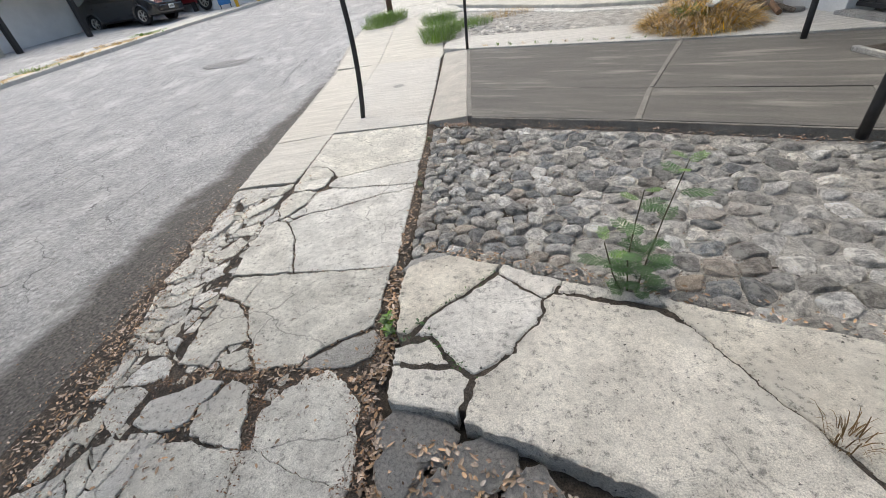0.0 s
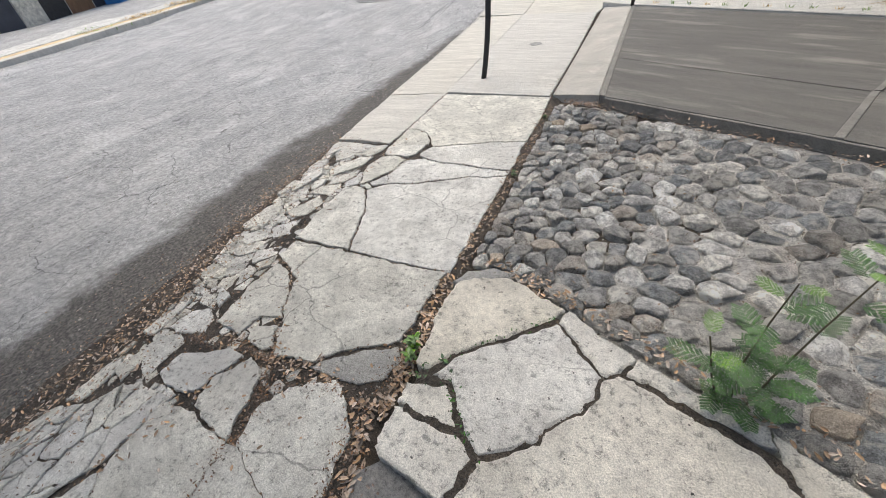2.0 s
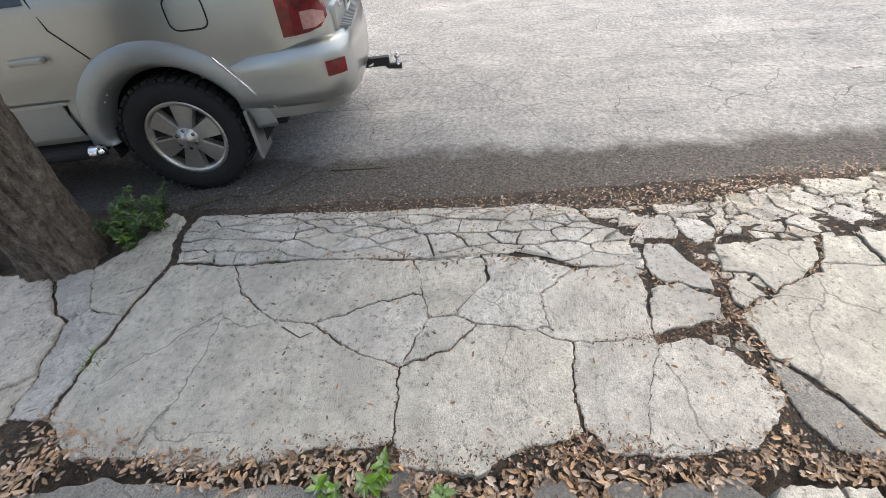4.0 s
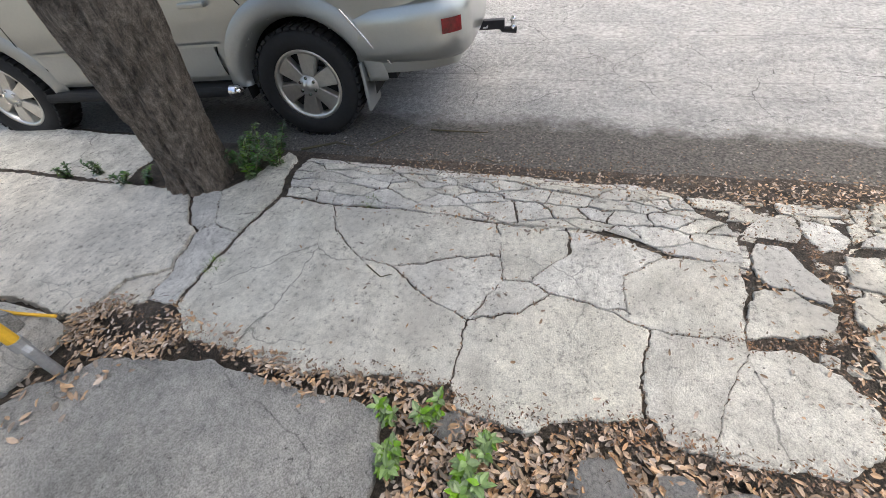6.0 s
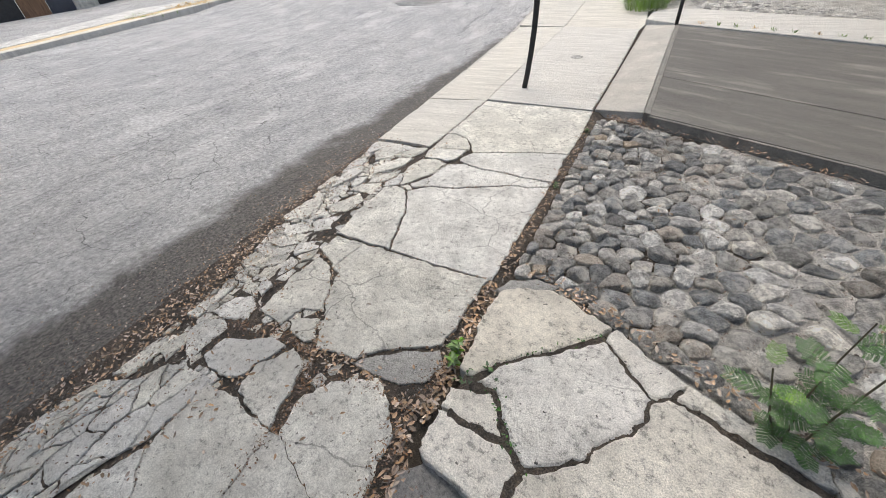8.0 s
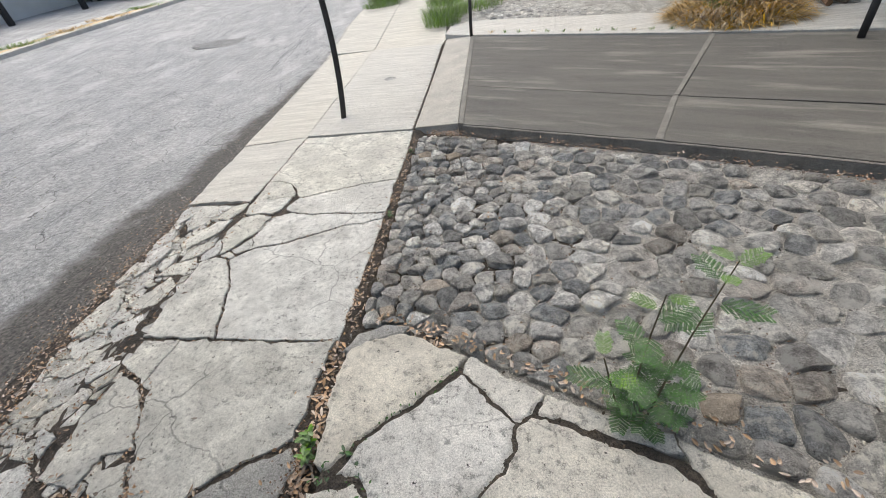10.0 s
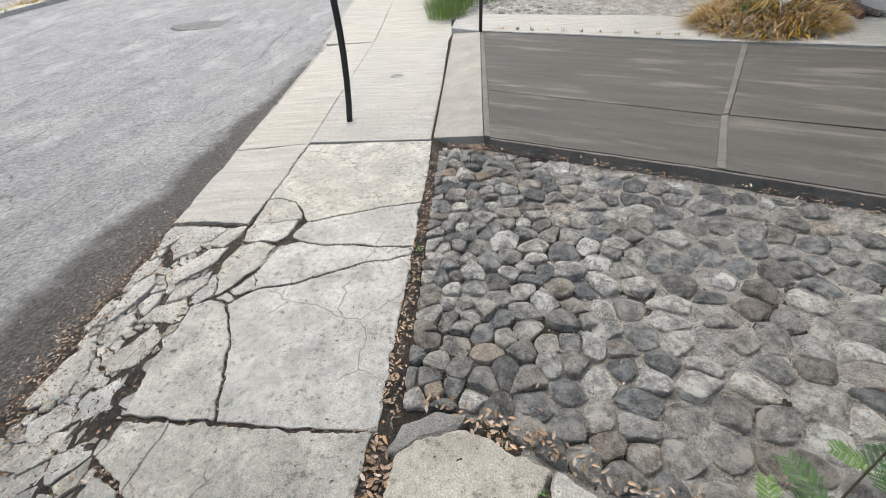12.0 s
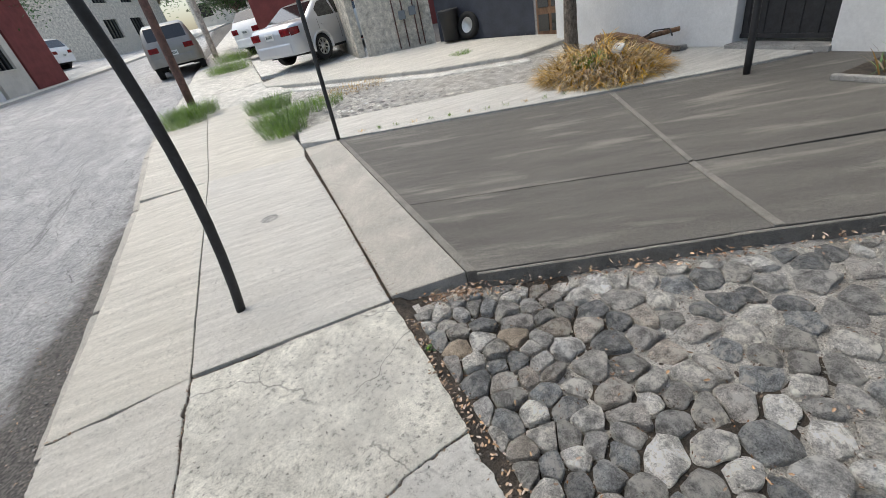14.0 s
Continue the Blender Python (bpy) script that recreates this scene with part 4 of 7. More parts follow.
along(0.0, 0.35, 0.10, "far_kerb", CONCRETE_NEW, "pale concrete kerb across the street", "kerb")
along(0.36, 0.9, 0.085, "verge", STRAW, "dry straw-coloured grass verge across the street", "verge", -40, 12)
along(0.36, 0.9, 0.09, "far_walk_edge", CONCRETE_NEW, "pale pavement edge across the street", "pavement", 12, 60)
along(0.91, 9.0, 0.095, "far_pavement", CONCRETE, "pale concrete pavement across the street", "pavement")

# ---- houses on the near side ----
white_house = thing("white_house", pose(0, 0, 0), "white plastered house with a dark barred gate", "house")
def wall_box(name, x0, y0, z0, x1, y1, z1, material, parent, label=""):
    return part(name, box(x0, y0, z0, x1, y1, z1, 0.015), material, parent, label)


wall_box("wall", 6.62, 2.0, -0.1, 7.0, 5.3, 3.2, WHITE_WALL, white_house)
wall_box("wall", 6.55, -0.9, -0.1, 7.0, 0.86, 3.2, WHITE_WALL, white_house)
wall_box("wall", 6.62, 0.86, 2.2, 7.0, 2.0, 3.2, WHITE_WALL, white_house)
wall_box("wall", 6.62, 5.3, -0.1, 12, 5.65, 3.2, WHITE_WALL, white_house)
wall_box("wall", 6.35, -6.0, -0.1, 7.0, -0.93, 3.2, CREAM_WALL, white_house, "cream plaster wall with a crack along its foot")
wall_box("wall", 9.0, 0.0, -0.1, 9.2, 3.0, 3.2, CREAM_WALL, white_house)
wall_box("roof", 6.2, -6.2, 3.2, 12.2, 5.8, 3.45, CREAM_WALL, white_house)
wall_box("floor", 6.62, 0.86, -0.1, 9.0, 2.0, 0.075, CONCRETE_DARK, white_house)
wall_box("threshold", 6.5, 0.84, 0.0, 6.72, 2.02, 0.13, CONCRETE_DARK, white_house)
gate = part("gate", box(6.74, 0.88, 0.16, 6.77, 1.98, 0.62, 0.004), BLACK_STEEL, white_house, "dark barred metal gate")
for z in (0.16, 0.60, 1.1, 2.1):
    part("rail", box(6.72, 0.88, z, 6.79, 1.98, z + 0.05, 0.004), BLACK_STEEL, gate)
for k in range(6):
    part("bar", box(6.73, 0.9 + k * 0.2, 0.16, 6.77, 0.94 + k * 0.2, 2.15, 0.004), BLACK_STEEL, gate)


# ---- vehicles ----
def lerp(table, x):
    for (x0, v0), (x1, v1) in zip(table, table[1:]):
        if x <= x1:
            t = max(0.0, (x - x0) / (x1 - x0))
            return v0 + (v1 - v0) * t
    return table[-1][1]


class Shape:
    """A car body: x forward from the rear axle, y to its left, z up."""

    def __init__(self, width, rear, front, roof, belt, sill, base, radius, arch, tumble=0.30, flare=0.0):
        self.width, self.rear, self.front, self.roof, self.belt, self.sill = width, rear, front, roof, belt, sill
        self.base, self.radius, self.arch, self.tumble, self.flare = base, radius, arch, tumble, flare

    def side(self, x, z):
        w = self.width / 2
        top = lerp(self.roof, x)
        y = w - 0.035 * max(0, (self.belt - 0.35 - z) / 0.4) ** 2 - 0.018 * max(0, (z - self.belt + 0.35) / 0.35) ** 2
        if z > self.belt:
            y = w - 0.018 - self.tumble * (z - self.belt)
        k = max(0.0, (top - z))
        if k < 0.07:
            y -= 0.07 - math.sqrt(max(0, 0.07 ** 2 - (0.07 - k) ** 2))
        for end in (x - self.rear, self.front - x):
            if end < 0.42:
                y -= 0.16 * (1 - end / 0.42) ** 2.4
        return y


def car_body(shape, paint, parent, nx=84, nz=22):
    xs = [shape.rear + (shape.front - shape.rear) * k / nx for k in range(nx + 1)]
    bm = bmesh.new()
    rows = {}
    for s in (1, -1):
        for i, x in enumerate(xs):
            top = lerp(shape.roof, x)
            for j in range(nz + 1):
                z = shape.sill + (top - shape.sill) * j / nz
                rows[s, i, j] = bm.verts.new((x, s * shape.side(x, z), z))
    for s in (1, -1):
        for i in range(nx):
            for j in range(nz):
                q = [rows[s, i, j], rows[s, i + 1, j], rows[s, i + 1, j + 1], rows[s, i, j + 1]]
                c = sum((v.co for v in q), Vector()) / 4
                if any(math.hypot(c.x - ax, c.z - shape.radius) < shape.arch for ax in (0, shape.base)):
                    continue
                bm.faces.new(q)
    for i in range(nx):
        bm.faces.new((rows[1, i, nz], rows[1, i + 1, nz], rows[-1, i + 1, nz], rows[-1, i, nz]))
    for i in (0, nx):
        for j in range(nz):
            bm.faces.new((rows[1, i, j], rows[1, i, j + 1], rows[-1, i, j + 1], rows[-1, i, j]))
    return part("body", bm, paint, parent, smooth=True)


def side_patch(shape, outline, s, off=0.004, n=10):
    """A panel laid on the body's side: outline as (x, low z, high z) columns."""
    bm = bmesh.new()
    prev = None
    for x, lo, hi in outline:
        col = [bm.verts.new((x, s * (shape.side(x, lo + (hi - lo) * k / n) + off), lo + (hi - lo) * k / n)) for k in range(n + 1)]
        if prev:
            for k in range(n):
                bm.faces.new((prev[k], col[k], col[k + 1], prev[k + 1]))
        prev = col
    return bm


def columns(table_lo, table_hi, x0, x1, n=14):
    return [(x0 + (x1 - x0) * k / n, lerp(table_lo, x0 + (x1 - x0) * k / n), lerp(table_hi, x0 + (x1 - x0) * k / n)) for k in range(n + 1)]


def wheel(parent, x, y, r, s, width=0.25, rim=0.6, spokes=6, rim_mat=ALLOY, broad=0.5):
    """A tyre with tread blocks and a rim with spokes, facing s along y."""
    w = width / 2
    prof = [(r * rim, -w * 0.8), (r * 0.72, -w), (r * 0.93, -w * 0.95), (r, -w * 0.75), (r, w * 0.75), (r * 0.93, w * 0.95), (r * 0.72, w), (r * rim, w * 0.8)]
    tyre = part("tyre", lathe(prof, 40, axis="y"), RUBBER, parent, smooth=True)
    tyre.location = (x, y, r)
    bm = bmesh.new()
    for k in range(44):
        a = 2 * math.pi * k / 44
        for u, off in ((-0.5, 0), (0.5, 0.5)):
            m = Matrix.Rotation(a + off * 2 * math.pi / 44, 4, "Y") @ Matrix.Translation((0, u * w, r + 0.001)) @ Matrix.Diagonal((0.038, w * 0.8, 0.02, 1))
            bmesh.ops.create_cube(bm, size=1, matrix=m)
    part("tread", bm, RUBBER, tyre)
    ring = part("rim", lathe([(r * rim * 0.88, s * w * 0.2), (r * rim * 0.9, s * w * 0.78), (r * rim * 0.96, s * w * 0.84), (r * rim * 1.02, s * w * 0.82), (r * rim * 1.03, s * w * 0.7)], 40, axis="y"), rim_mat, tyre, smooth=True)
    # flat black disc behind the spokes, painting in the dark inside the wheel
    bm = bmesh.new()
    back = [bm.verts.new((r * rim * 0.9 * math.cos(a), s * w * 0.15, r * rim * 0.9 * math.sin(a))) for a in [2 * math.pi * k / 24 for k in range(24)]]
    bm.faces.new(back)
    part("spoke_shade", bm, WELL, tyre)
    for k in range(spokes):
        a = 2 * math.pi * k / spokes + 0.3
        bm = bmesh.new()
        pts = []
        ra, rb, ha, hb = r * rim * 0.18, r * rim * 0.95, 0.5 * broad * r * rim * 0.42, 0.5 * broad * r * rim * 0.85
        for yy, sc in ((w * 0.35, 1.0), (w * 0.72, 0.86)):
            pts.append([bm.verts.new((px, s * (yy + lift_y), pz)) for px, pz, lift_y in ((ra, -ha * sc, w * 0.06), (rb, -hb * sc, 0), (rb, hb * sc, 0), (ra, ha * sc, w * 0.06))])
        for j in range(4):
            bm.faces.new((pts[0][j], pts[0][(j + 1) % 4], pts[1][(j + 1) % 4], pts[1][j]))
        bm.faces.new(pts[1])
        bmesh.ops.rotate(bm, verts=bm.verts, matrix=Matrix.Rotation(a, 3, "Y"))
        bmesh.ops.bevel(bm, geom=list(bm.edges), offset=0.006, segments=2, affect="EDGES")
        part("spoke", bm, rim_mat, tyre)
    hub = part("hub", lathe([(0.001, s * w * 0.98), (r * rim * 0.14, s * w * 0.97), (r * rim * 0.17, s * w * 0.85), (r * rim * 0.3, s * w * 0.8), (r * rim * 0.32, s * w * 0.3)], 20, axis="y"), rim_mat, tyre, smooth=True)
    for k in range(6):
        a = 2 * math.pi * (k + 0.5) / 6
        bm = lathe([(0.001, s * w * 0.93), (0.012, s * w * 0.92), (0.013, s * w * 0.7)], 8, None, "y", Matrix.Translation((math.cos(a) * r * rim * 0.24, 0, math.sin(a) * r * rim * 0.24)))
        part("lug_nut", bm, CHROME, tyre)
    return tyre


def arch_band(shape, ax, s, r0, r1, out, a0=-12, a1=192, material=SILVER_CLAD, parent=None, name="wheel_arch", n=30):
    """A flared band round a wheel opening."""
    bm = bmesh.new()
    prev = None
    for k in range(n + 1):
        a = radians(a0 + (a1 - a0) * k / n)
        ring = []
        for r, o in ((r0 - 0.05, -0.10), (r0 - 0.012, out), (r0 + 0.012, out + 0.012), ((r0 * 2 + r1) / 3, out + 0.008), (r1 - 0.015, 0.012), (r1, -0.004)):
            x, z = ax + r * math.cos(a), shape.radius + r * math.sin(a)
            x = min(max(x, shape.rear + 0.01), shape.front - 0.01)
            z = max(z, shape.sill - 0.05)
            ring.append(bm.verts.new((x, s * (shape.side(x, max(z, shape.sill)) + o), z)))
        if prev:
            for j in range(len(ring) - 1):
                bm.faces.new((prev[j], ring[j], ring[j + 1], prev[j + 1]))
        prev = ring
    return part(name, bm, material, parent, smooth=True)


def wheel_well(shape, ax, parent):
    for s in (1, -1):
        bm = bmesh.new()
        prev = None
        for k in range(17):
            a = radians(-10 + 200 * k / 16)
            x, z = ax + (shape.arch + 0.02) * math.cos(a), shape.radius + (shape.arch + 0.02) * math.sin(a)
            ring = [bm.verts.new((x, s * y, z)) for y in (shape.width / 2 - 0.04, shape.width / 2 - 0.42)] + [bm.verts.new((ax, s * (shape.width / 2 - 0.42), shape.radius))]
            if prev:
                bm.faces.new((prev[0], ring[0], ring[1], prev[1]))
                bm.faces.new((prev[1], ring[1], ring[2]))
            prev = ring
        part("wheel_well", bm, WELL, parent)


def underbody(shape, parent):
    part("underbody", box(shape.rear + 0.45, -shape.width / 2 + 0.08, shape.sill - 0.06, shape.front - 0.15, shape.width / 2 - 0.08, shape.sill + 0.05, 0.01), WELL, parent)


def plate_with_bars(parent, x, y, z, m=None, label="number plate"):
    p = part("number_plate", box(-0.008, -0.15, -0.075, 0.008, 0.15, 0.075, 0.004), PLATE, parent, label)
    p.matrix_local = m or pose(x, y, z)
    for k in range(6):
        part("character_bar", box(-0.011, -0.115 + k * 0.04, -0.035, -0.0085, -0.09 + k * 0.04, 0.035, 0), INK, p)
    return p


def simple_car(name, m, label, paint, shape, glass, rear_glass=None, lamp=None, rim_mat=ALLOY, spokes=8, plate_z=0.75, doors=(), group=""):
    car = thing(name, m, label, "car", group)
    car_body(shape, paint, car, 60, 16)
    underbody(shape, car)
    for ax in (0, shape.base):
        wheel_well(shape, ax, car)
        for s in (1, -1):
            arch_band(shape, ax, s, shape.arch + 0.01, shape.arch + 0.06, 0.012, material=paint, parent=car, n=20)
            wheel(car, ax, s * (shape.width / 2 - 0.13), shape.radius, s, 0.2, 0.68, spokes, rim_mat, 0.28)
    for s in (1, -1):
        for x0, x1, lo, hi in glass:
            part("side_window", side_patch(shape, columns(lo, hi, x0, x1), s), GLASS, car)
        for x in doors:
            bm = side_patch(shape, [(x - 0.005, shape.sill + 0.12, shape.belt), (x + 0.005, shape.sill + 0.12, shape.belt)], s, 0.002)
            part("door_gap", bm, WELL, car)
            part("door_handle", box(x + 0.10, s * (shape.side(x + 0.2, shape.belt - 0.12) + 0.005) - 0.02, shape.belt - 0.14, x + 0.26, s * (shape.side(x + 0.2, shape.belt - 0.12) + 0.005) + 0.02, shape.belt - 0.11, 0.008), paint, car)
    for x0, x1, wd in rear_glass or ():
        bm = bmesh.new()
        q = []
        for k in range(7):
            x = x0 + (x1 - x0) * k / 6
            z = lerp(shape.roof, x)
            ww = shape.side(x, z - 0.07) * wd
            q.append([bm.verts.new((x, -ww, z + 0.006)), bm.verts.new((x, ww, z + 0.006))])
        for a, b in zip(q, q[1:]):
            bm.faces.new((a[0], a[1], b[1], b[0]))
        part("windscreen", bm, GLASS, car)
    for x0, x1, z0, z1, material, s in lamp or ():
        part("lamp", side_patch(shape, [(x0 + (x1 - x0) * k / 5, z0 + 0.03 * k / 5, z1) for k in range(6)], s, 0.008), material, car)
    # bumpers
    for xb, d in ((shape.rear, -1), (shape.front, 1)):
        w = shape.side(xb, 0.5)
        part("bumper", box(min(xb - d * 0.16, xb + d * 0.025), -w * 0.95, shape.sill + 0.02, max(xb - d * 0.16, xb + d * 0.025), w * 0.95, shape.sill + 0.3, 0.045), paint, car)
        pl = plate_with_bars(car, 0, 0, 0, pose(xb + d * 0.03, 0, plate_z if d < 0 else shape.sill + 0.2, 0, 0, 0 if d < 0 else 180))
    for y in (0.55, -0.55):
        part("tail_lamp", box(shape.rear - 0.015, y * shape.width / 1.7 - 0.16, shape.belt - 0.22, shape.rear + 0.06, y * shape.width / 1.7 + 0.16, shape.belt - 0.05, 0.02), TAIL_RED, car)
        part("head_lamp", box(shape.front - 0.08, y * shape.width / 1.8 - 0.16, shape.sill + 0.36, shape.front + 0.015, y * shape.width / 1.8 + 0.16, shape.sill + 0.5, 0.02), LAMP_CLEAR, car)
    return car


# silver off-roader parked at the kerb
def parked_off_roader():
    sh = Shape(1.84, -1.13, 3.72, [(-1.13, 1.04), (-1.10, 1.12), (-1.05, 1.22), (-0.78, 1.72), (-0.5, 1.80), (1.4, 1.82), (1.9, 1.70), (2.65, 1.15), (3.4, 1.02), (3.72, 0.80)], 1.22, 0.46, 2.79, 0.395, 0.50, 0.28)
    car = thing("off_roader", pose(-1.68, -6.57, -0.125, 1.0, 0, -81), "silver-grey off-road estate car with grey side cladding, parked at the kerb", "car")
    car_body(sh, SILVER, car, 120, 34)
    underbody(sh, car)
    for ax in (0, sh.base):
        wheel_well(sh, ax, car)
        for s in (1, -1):
            arch_band(sh, ax, s, 0.50, 0.63, 0.010, -14 if ax == 0 else -16, 196, SILVER_CLAD, car, "arch_flare", 40)
            wheel(car, ax, s * 0.79, 0.395, s, 0.27, 0.65, 6, ALLOY, 0.78)
    for s in (1, -1):
        # lower cladding between the wheels and behind the rear wheel
        part("door_cladding", side_patch(sh, [(x, 0.50, 0.72) for x in (0.62, 0.8, 1.2, 1.6, 2.0, 2.18)], s, 0.016), SILVER_CLAD, car)
        part("cladding_line", side_patch(sh, [(x, 0.715, 0.735) for x in (0.58, 0.9, 1.4, 2.0, 2.22)], s, 0.022), SILVER, car)
        part("quarter_window", side_patch(sh, columns([(-0.6, 1.42), (0.3, 1.36)], [(-0.6, 1.6), (0.3, 1.68)], -0.60, 0.24), s), GLASS, car)
        part("rear_door_window", side_patch(sh, columns([(0.5, 1.25), (1.25, 1.23)], [(0.5, 1.66), (1.25, 1.66)], 0.50, 1.2), s), GLASS, car)
        part("front_door_window", side_patch(sh, columns([(1.3, 1.14), (2.3, 1.13)], [(1.3, 1.62), (1.8, 1.6), (2.3, 1.25)], 1.3, 2.3), s), GLASS, car)
        for xs in ([(0.48, 1.28), (0.44, 1.12), (0.30, 0.955)], [(0.62, 0.5), (0.64, 0.62), (0.60, 0.72)], [(1.26, 0.5), (1.27, 0.9), (1.28, 1.14)], [(2.2, 0.6), (2.32, 0.8), (2.36, 1.12)]):
            bm = bmesh.new()
            pts = [(x, s * (sh.side(x, z) + 0.001), z) for x, z in xs]
            tube(pts, 0.005, 6, bm)
            part("door_gap", bm, WELL, car)
        for xh in (0.54, 1.36):
            y = sh.side(xh, 0.98)
            part("door_handle", box(xh, min(s * (y + 0.0), s * (y + 0.045)), 0.965, xh + 0.2, max(s * (y + 0.0), s * (y + 0.045)), 1.0, 0.012), SILVER, car)
        # running board with a chrome end
        step = part("running_board", box(0.56, s * 0.86 - 0.11, 0.37, 2.28, s * 0.86 + 0.11, 0.43, 0.022), WELL, car, "black running board")
        part("step_tube", tube([(0.60, s * 0.965, 0.40), (2.3, s * 0.965, 0.40)], 0.035, 12), WELL, step)
        part("step_cap", lathe([(0.001, -0.06), (0.03, -0.055), (0.045, -0.02), (0.045, 0.03)], 16, m=Matrix.Translation((0.58, s * 0.955, 0.40)) @ Matrix.Rotation(radians(90), 4, "Y")), CHROME, step, "chrome end cap", True)
        # tail lamp: tall, red with clear lower band
        lens = part("tail_lamp", side_patch(sh, [(-1.115, 1.02, 1.06), (-1.07, 0.97, 1.20), (-1.0, 0.955, 1.36), (-0.92, 0.95, 1.5), (-0.85, 0.95, 1.55)], s, 0.016), TAIL_RED, car, "tall red tail lamp")
        part("lamp_band", side_patch(sh, [(-1.10, 1.0, 1.05), (-1.04, 0.975, 1.07), (-0.97, 0.975, 1.07)], s, 0.020), LAMP_CLEAR, lens)
        # mud flap
        flap = part("mud_flap", box(-0.47, s * 0.80 - 0.14, 0.2, -0.445, s * 0.80 + 0.14, 0.55, 0.01), SILVER_CLAD, car, "grey mud flap")
        # diagonal bright seam where cladding meets bumper
        seam = bmesh.new()
        tube([(x, s * (sh.side(x, z) + 0.022), z) for x, z in ((-0.40, 0.89), (-0.48, 0.78), (-0.57, 0.65), (-0.68, 0.53))], 0.006, 6, seam)
        part("bumper_seam", seam, CHROME, car)
    # fuel flap on the camera side: a rounded square groove
    bm = bmesh.new()
    ring = []
    for k in range(41):
        a = 2 * math.pi * k / 40
        c, s_ = math.cos(a), math.sin(a)
        x = -0.34 + 0.11 * math.copysign(abs(c) ** 0.45, c)
        z = 1.13 + 0.085 * math.copysign(abs(s_) ** 0.45, s_)
        ring.append((x, sh.side(x, z) + 0.002, z))
    tube(ring, 0.0045, 6, bm)
    part("fuel_flap_groove", bm, WELL, car)
    # rear bumper: one moulding that wraps from arch to arch, with a ribbed step
    plan = [(-0.44, 0.925), (-0.6, 0.935), (-0.8, 0.94), (-0.95, 0.935)]
    plan += [(-0.96 - 0.27 * math.sin(a), 0.655 + 0.275 * math.cos(a)) for a in [radians(10 * k) for k in range(1, 10)]]
    plan += [(-1.24, 0.5), (-1.255, 0.25), (-1.26, 0.0)]
    plan += [(x, -y) for x, y in plan[-2::-1]]

    def along_bumper(i, out):
        (x0, y0), (x1, y1) = plan[max(0, i - 1)], plan[min(len(plan) - 1, i + 1)]
        d = Vector((x1 - x0, y1 - y0)).normalized()
        return plan[i][0] - abs(d.y) * out if abs(plan[i][1]) < 0.01 else plan[i][0] + d.y * out, plan[i][1] - d.x * out

    bm = bmesh.new()
    prev = None
    for i in range(len(plan)):
        t = min(1.0, min(i, len(plan) - 1 - i) / 4)
        ring = []
        for o, z in ((-0.10, 0.53), (-0.035, 0.535), (-0.005, 0.565), (0.004, 0.66), (0.0, 0.78), (-0.015, 0.86 + 0.03 * t), (-0.045, 0.885 + 0.03 * t), (-0.12, 0.89 + 0.03 * t), (-0.17, 0.885 + 0.03 * t)):
            x, y = along_bumper(i, o)
            ring.append(bm.verts.new((x, y, z)))
        if prev:
            for j in range(len(ring) - 1):
                bm.faces.new((prev[j], ring[j], ring[j + 1], prev[j + 1]))
        prev = ring
    bumper = part("rear_bumper", bm, SILVER, car, "silver bumper with a ribbed grey step", True)
    for k in range(26):
        part("step_rib", box(-1.235, -0.63 + k * 0.05, 0.918, -1.14, -0.61 + k * 0.05, 0.932, 0.002), SILVER_CLAD, bumper)
    for lo, hi in ((5, 8), (len(plan) - 9, len(plan) - 6)):
        bm = bmesh.new()
        prev = None
        for i in range(lo, hi + 1):
            ring = [bm.verts.new((*along_bumper(i, 0.010), z)) for z in (0.70, 0.74, 0.79)]
            if prev:
                for j in range(2):
                    bm.faces.new((prev[j], ring[j], ring[j + 1], prev[j + 1]))
            prev = ring
        part("reflector", bm, TAIL_RED, bumper, "small red reflector")
    # tailgate details
    part("tailgate_panel", box(-1.16, -0.70, 0.88, -1.10, 0.70, 1.06, 0.025), SILVER, car)
    plate_with_bars(car, 0, 0, 0, pose(-1.175, 0.0, 1.0, 0, -6, 0))
    part("badge_bar", box(-1.175, 0.30, 1.02, -1.16, 0.55, 1.05, 0.003), CHROME, car)
    bm = bmesh.new()
    q = [bm.verts.new(p) for p in ((-1.07, -0.66, 1.24), (-1.07, 0.66, 1.24), (-0.83, 0.58, 1.66), (-0.83, -0.58, 1.66))]
    bm.faces.new(q)
    bmesh.ops.translate(bm, verts=bm.verts, vec=(-0.03, 0, 0.01))
    part("rear_window", bm, GLASS, car)
    # tow hitch
    hitch = part("tow_hitch", box(-1.42, -0.035, 0.47, -1.18, 0.035, 0.54, 0.006), BLACK_STEEL, car, "black tow hitch with a chrome ball")
    part("hitch_drop", tube([(-1.36, 0, 0.52), (-1.41, 0, 0.46), (-1.52, 0, 0.45)], 0.026, 10), BLACK_STEEL, hitch)
    part("hitch_ball", lathe([(0.001, 0.56), (0.017, 0.555), (0.026, 0.53), (0.017, 0.508), (0.012, 0.495), (0.022, 0.485), (0.022, 0.455)], 14, m=Matrix.Translation((-1.49, 0, 0))), CHROME, hitch, "", True)
    part("hitch_pin", tube([(-1.28, -0.06, 0.5), (-1.28, 0.07, 0.5), (-1.25, 0.09, 0.5)], 0.007, 6), GALV, hitch)
    part("spare_tyre", lathe([(0.12, 0.30), (0.34, 0.30), (0.36, 0.36), (0.34, 0.42), (0.12, 0.42)], 24, m=Matrix.Translation((-0.62, 0, 0))), RUBBER, car)
    return car


parked_off_roader()

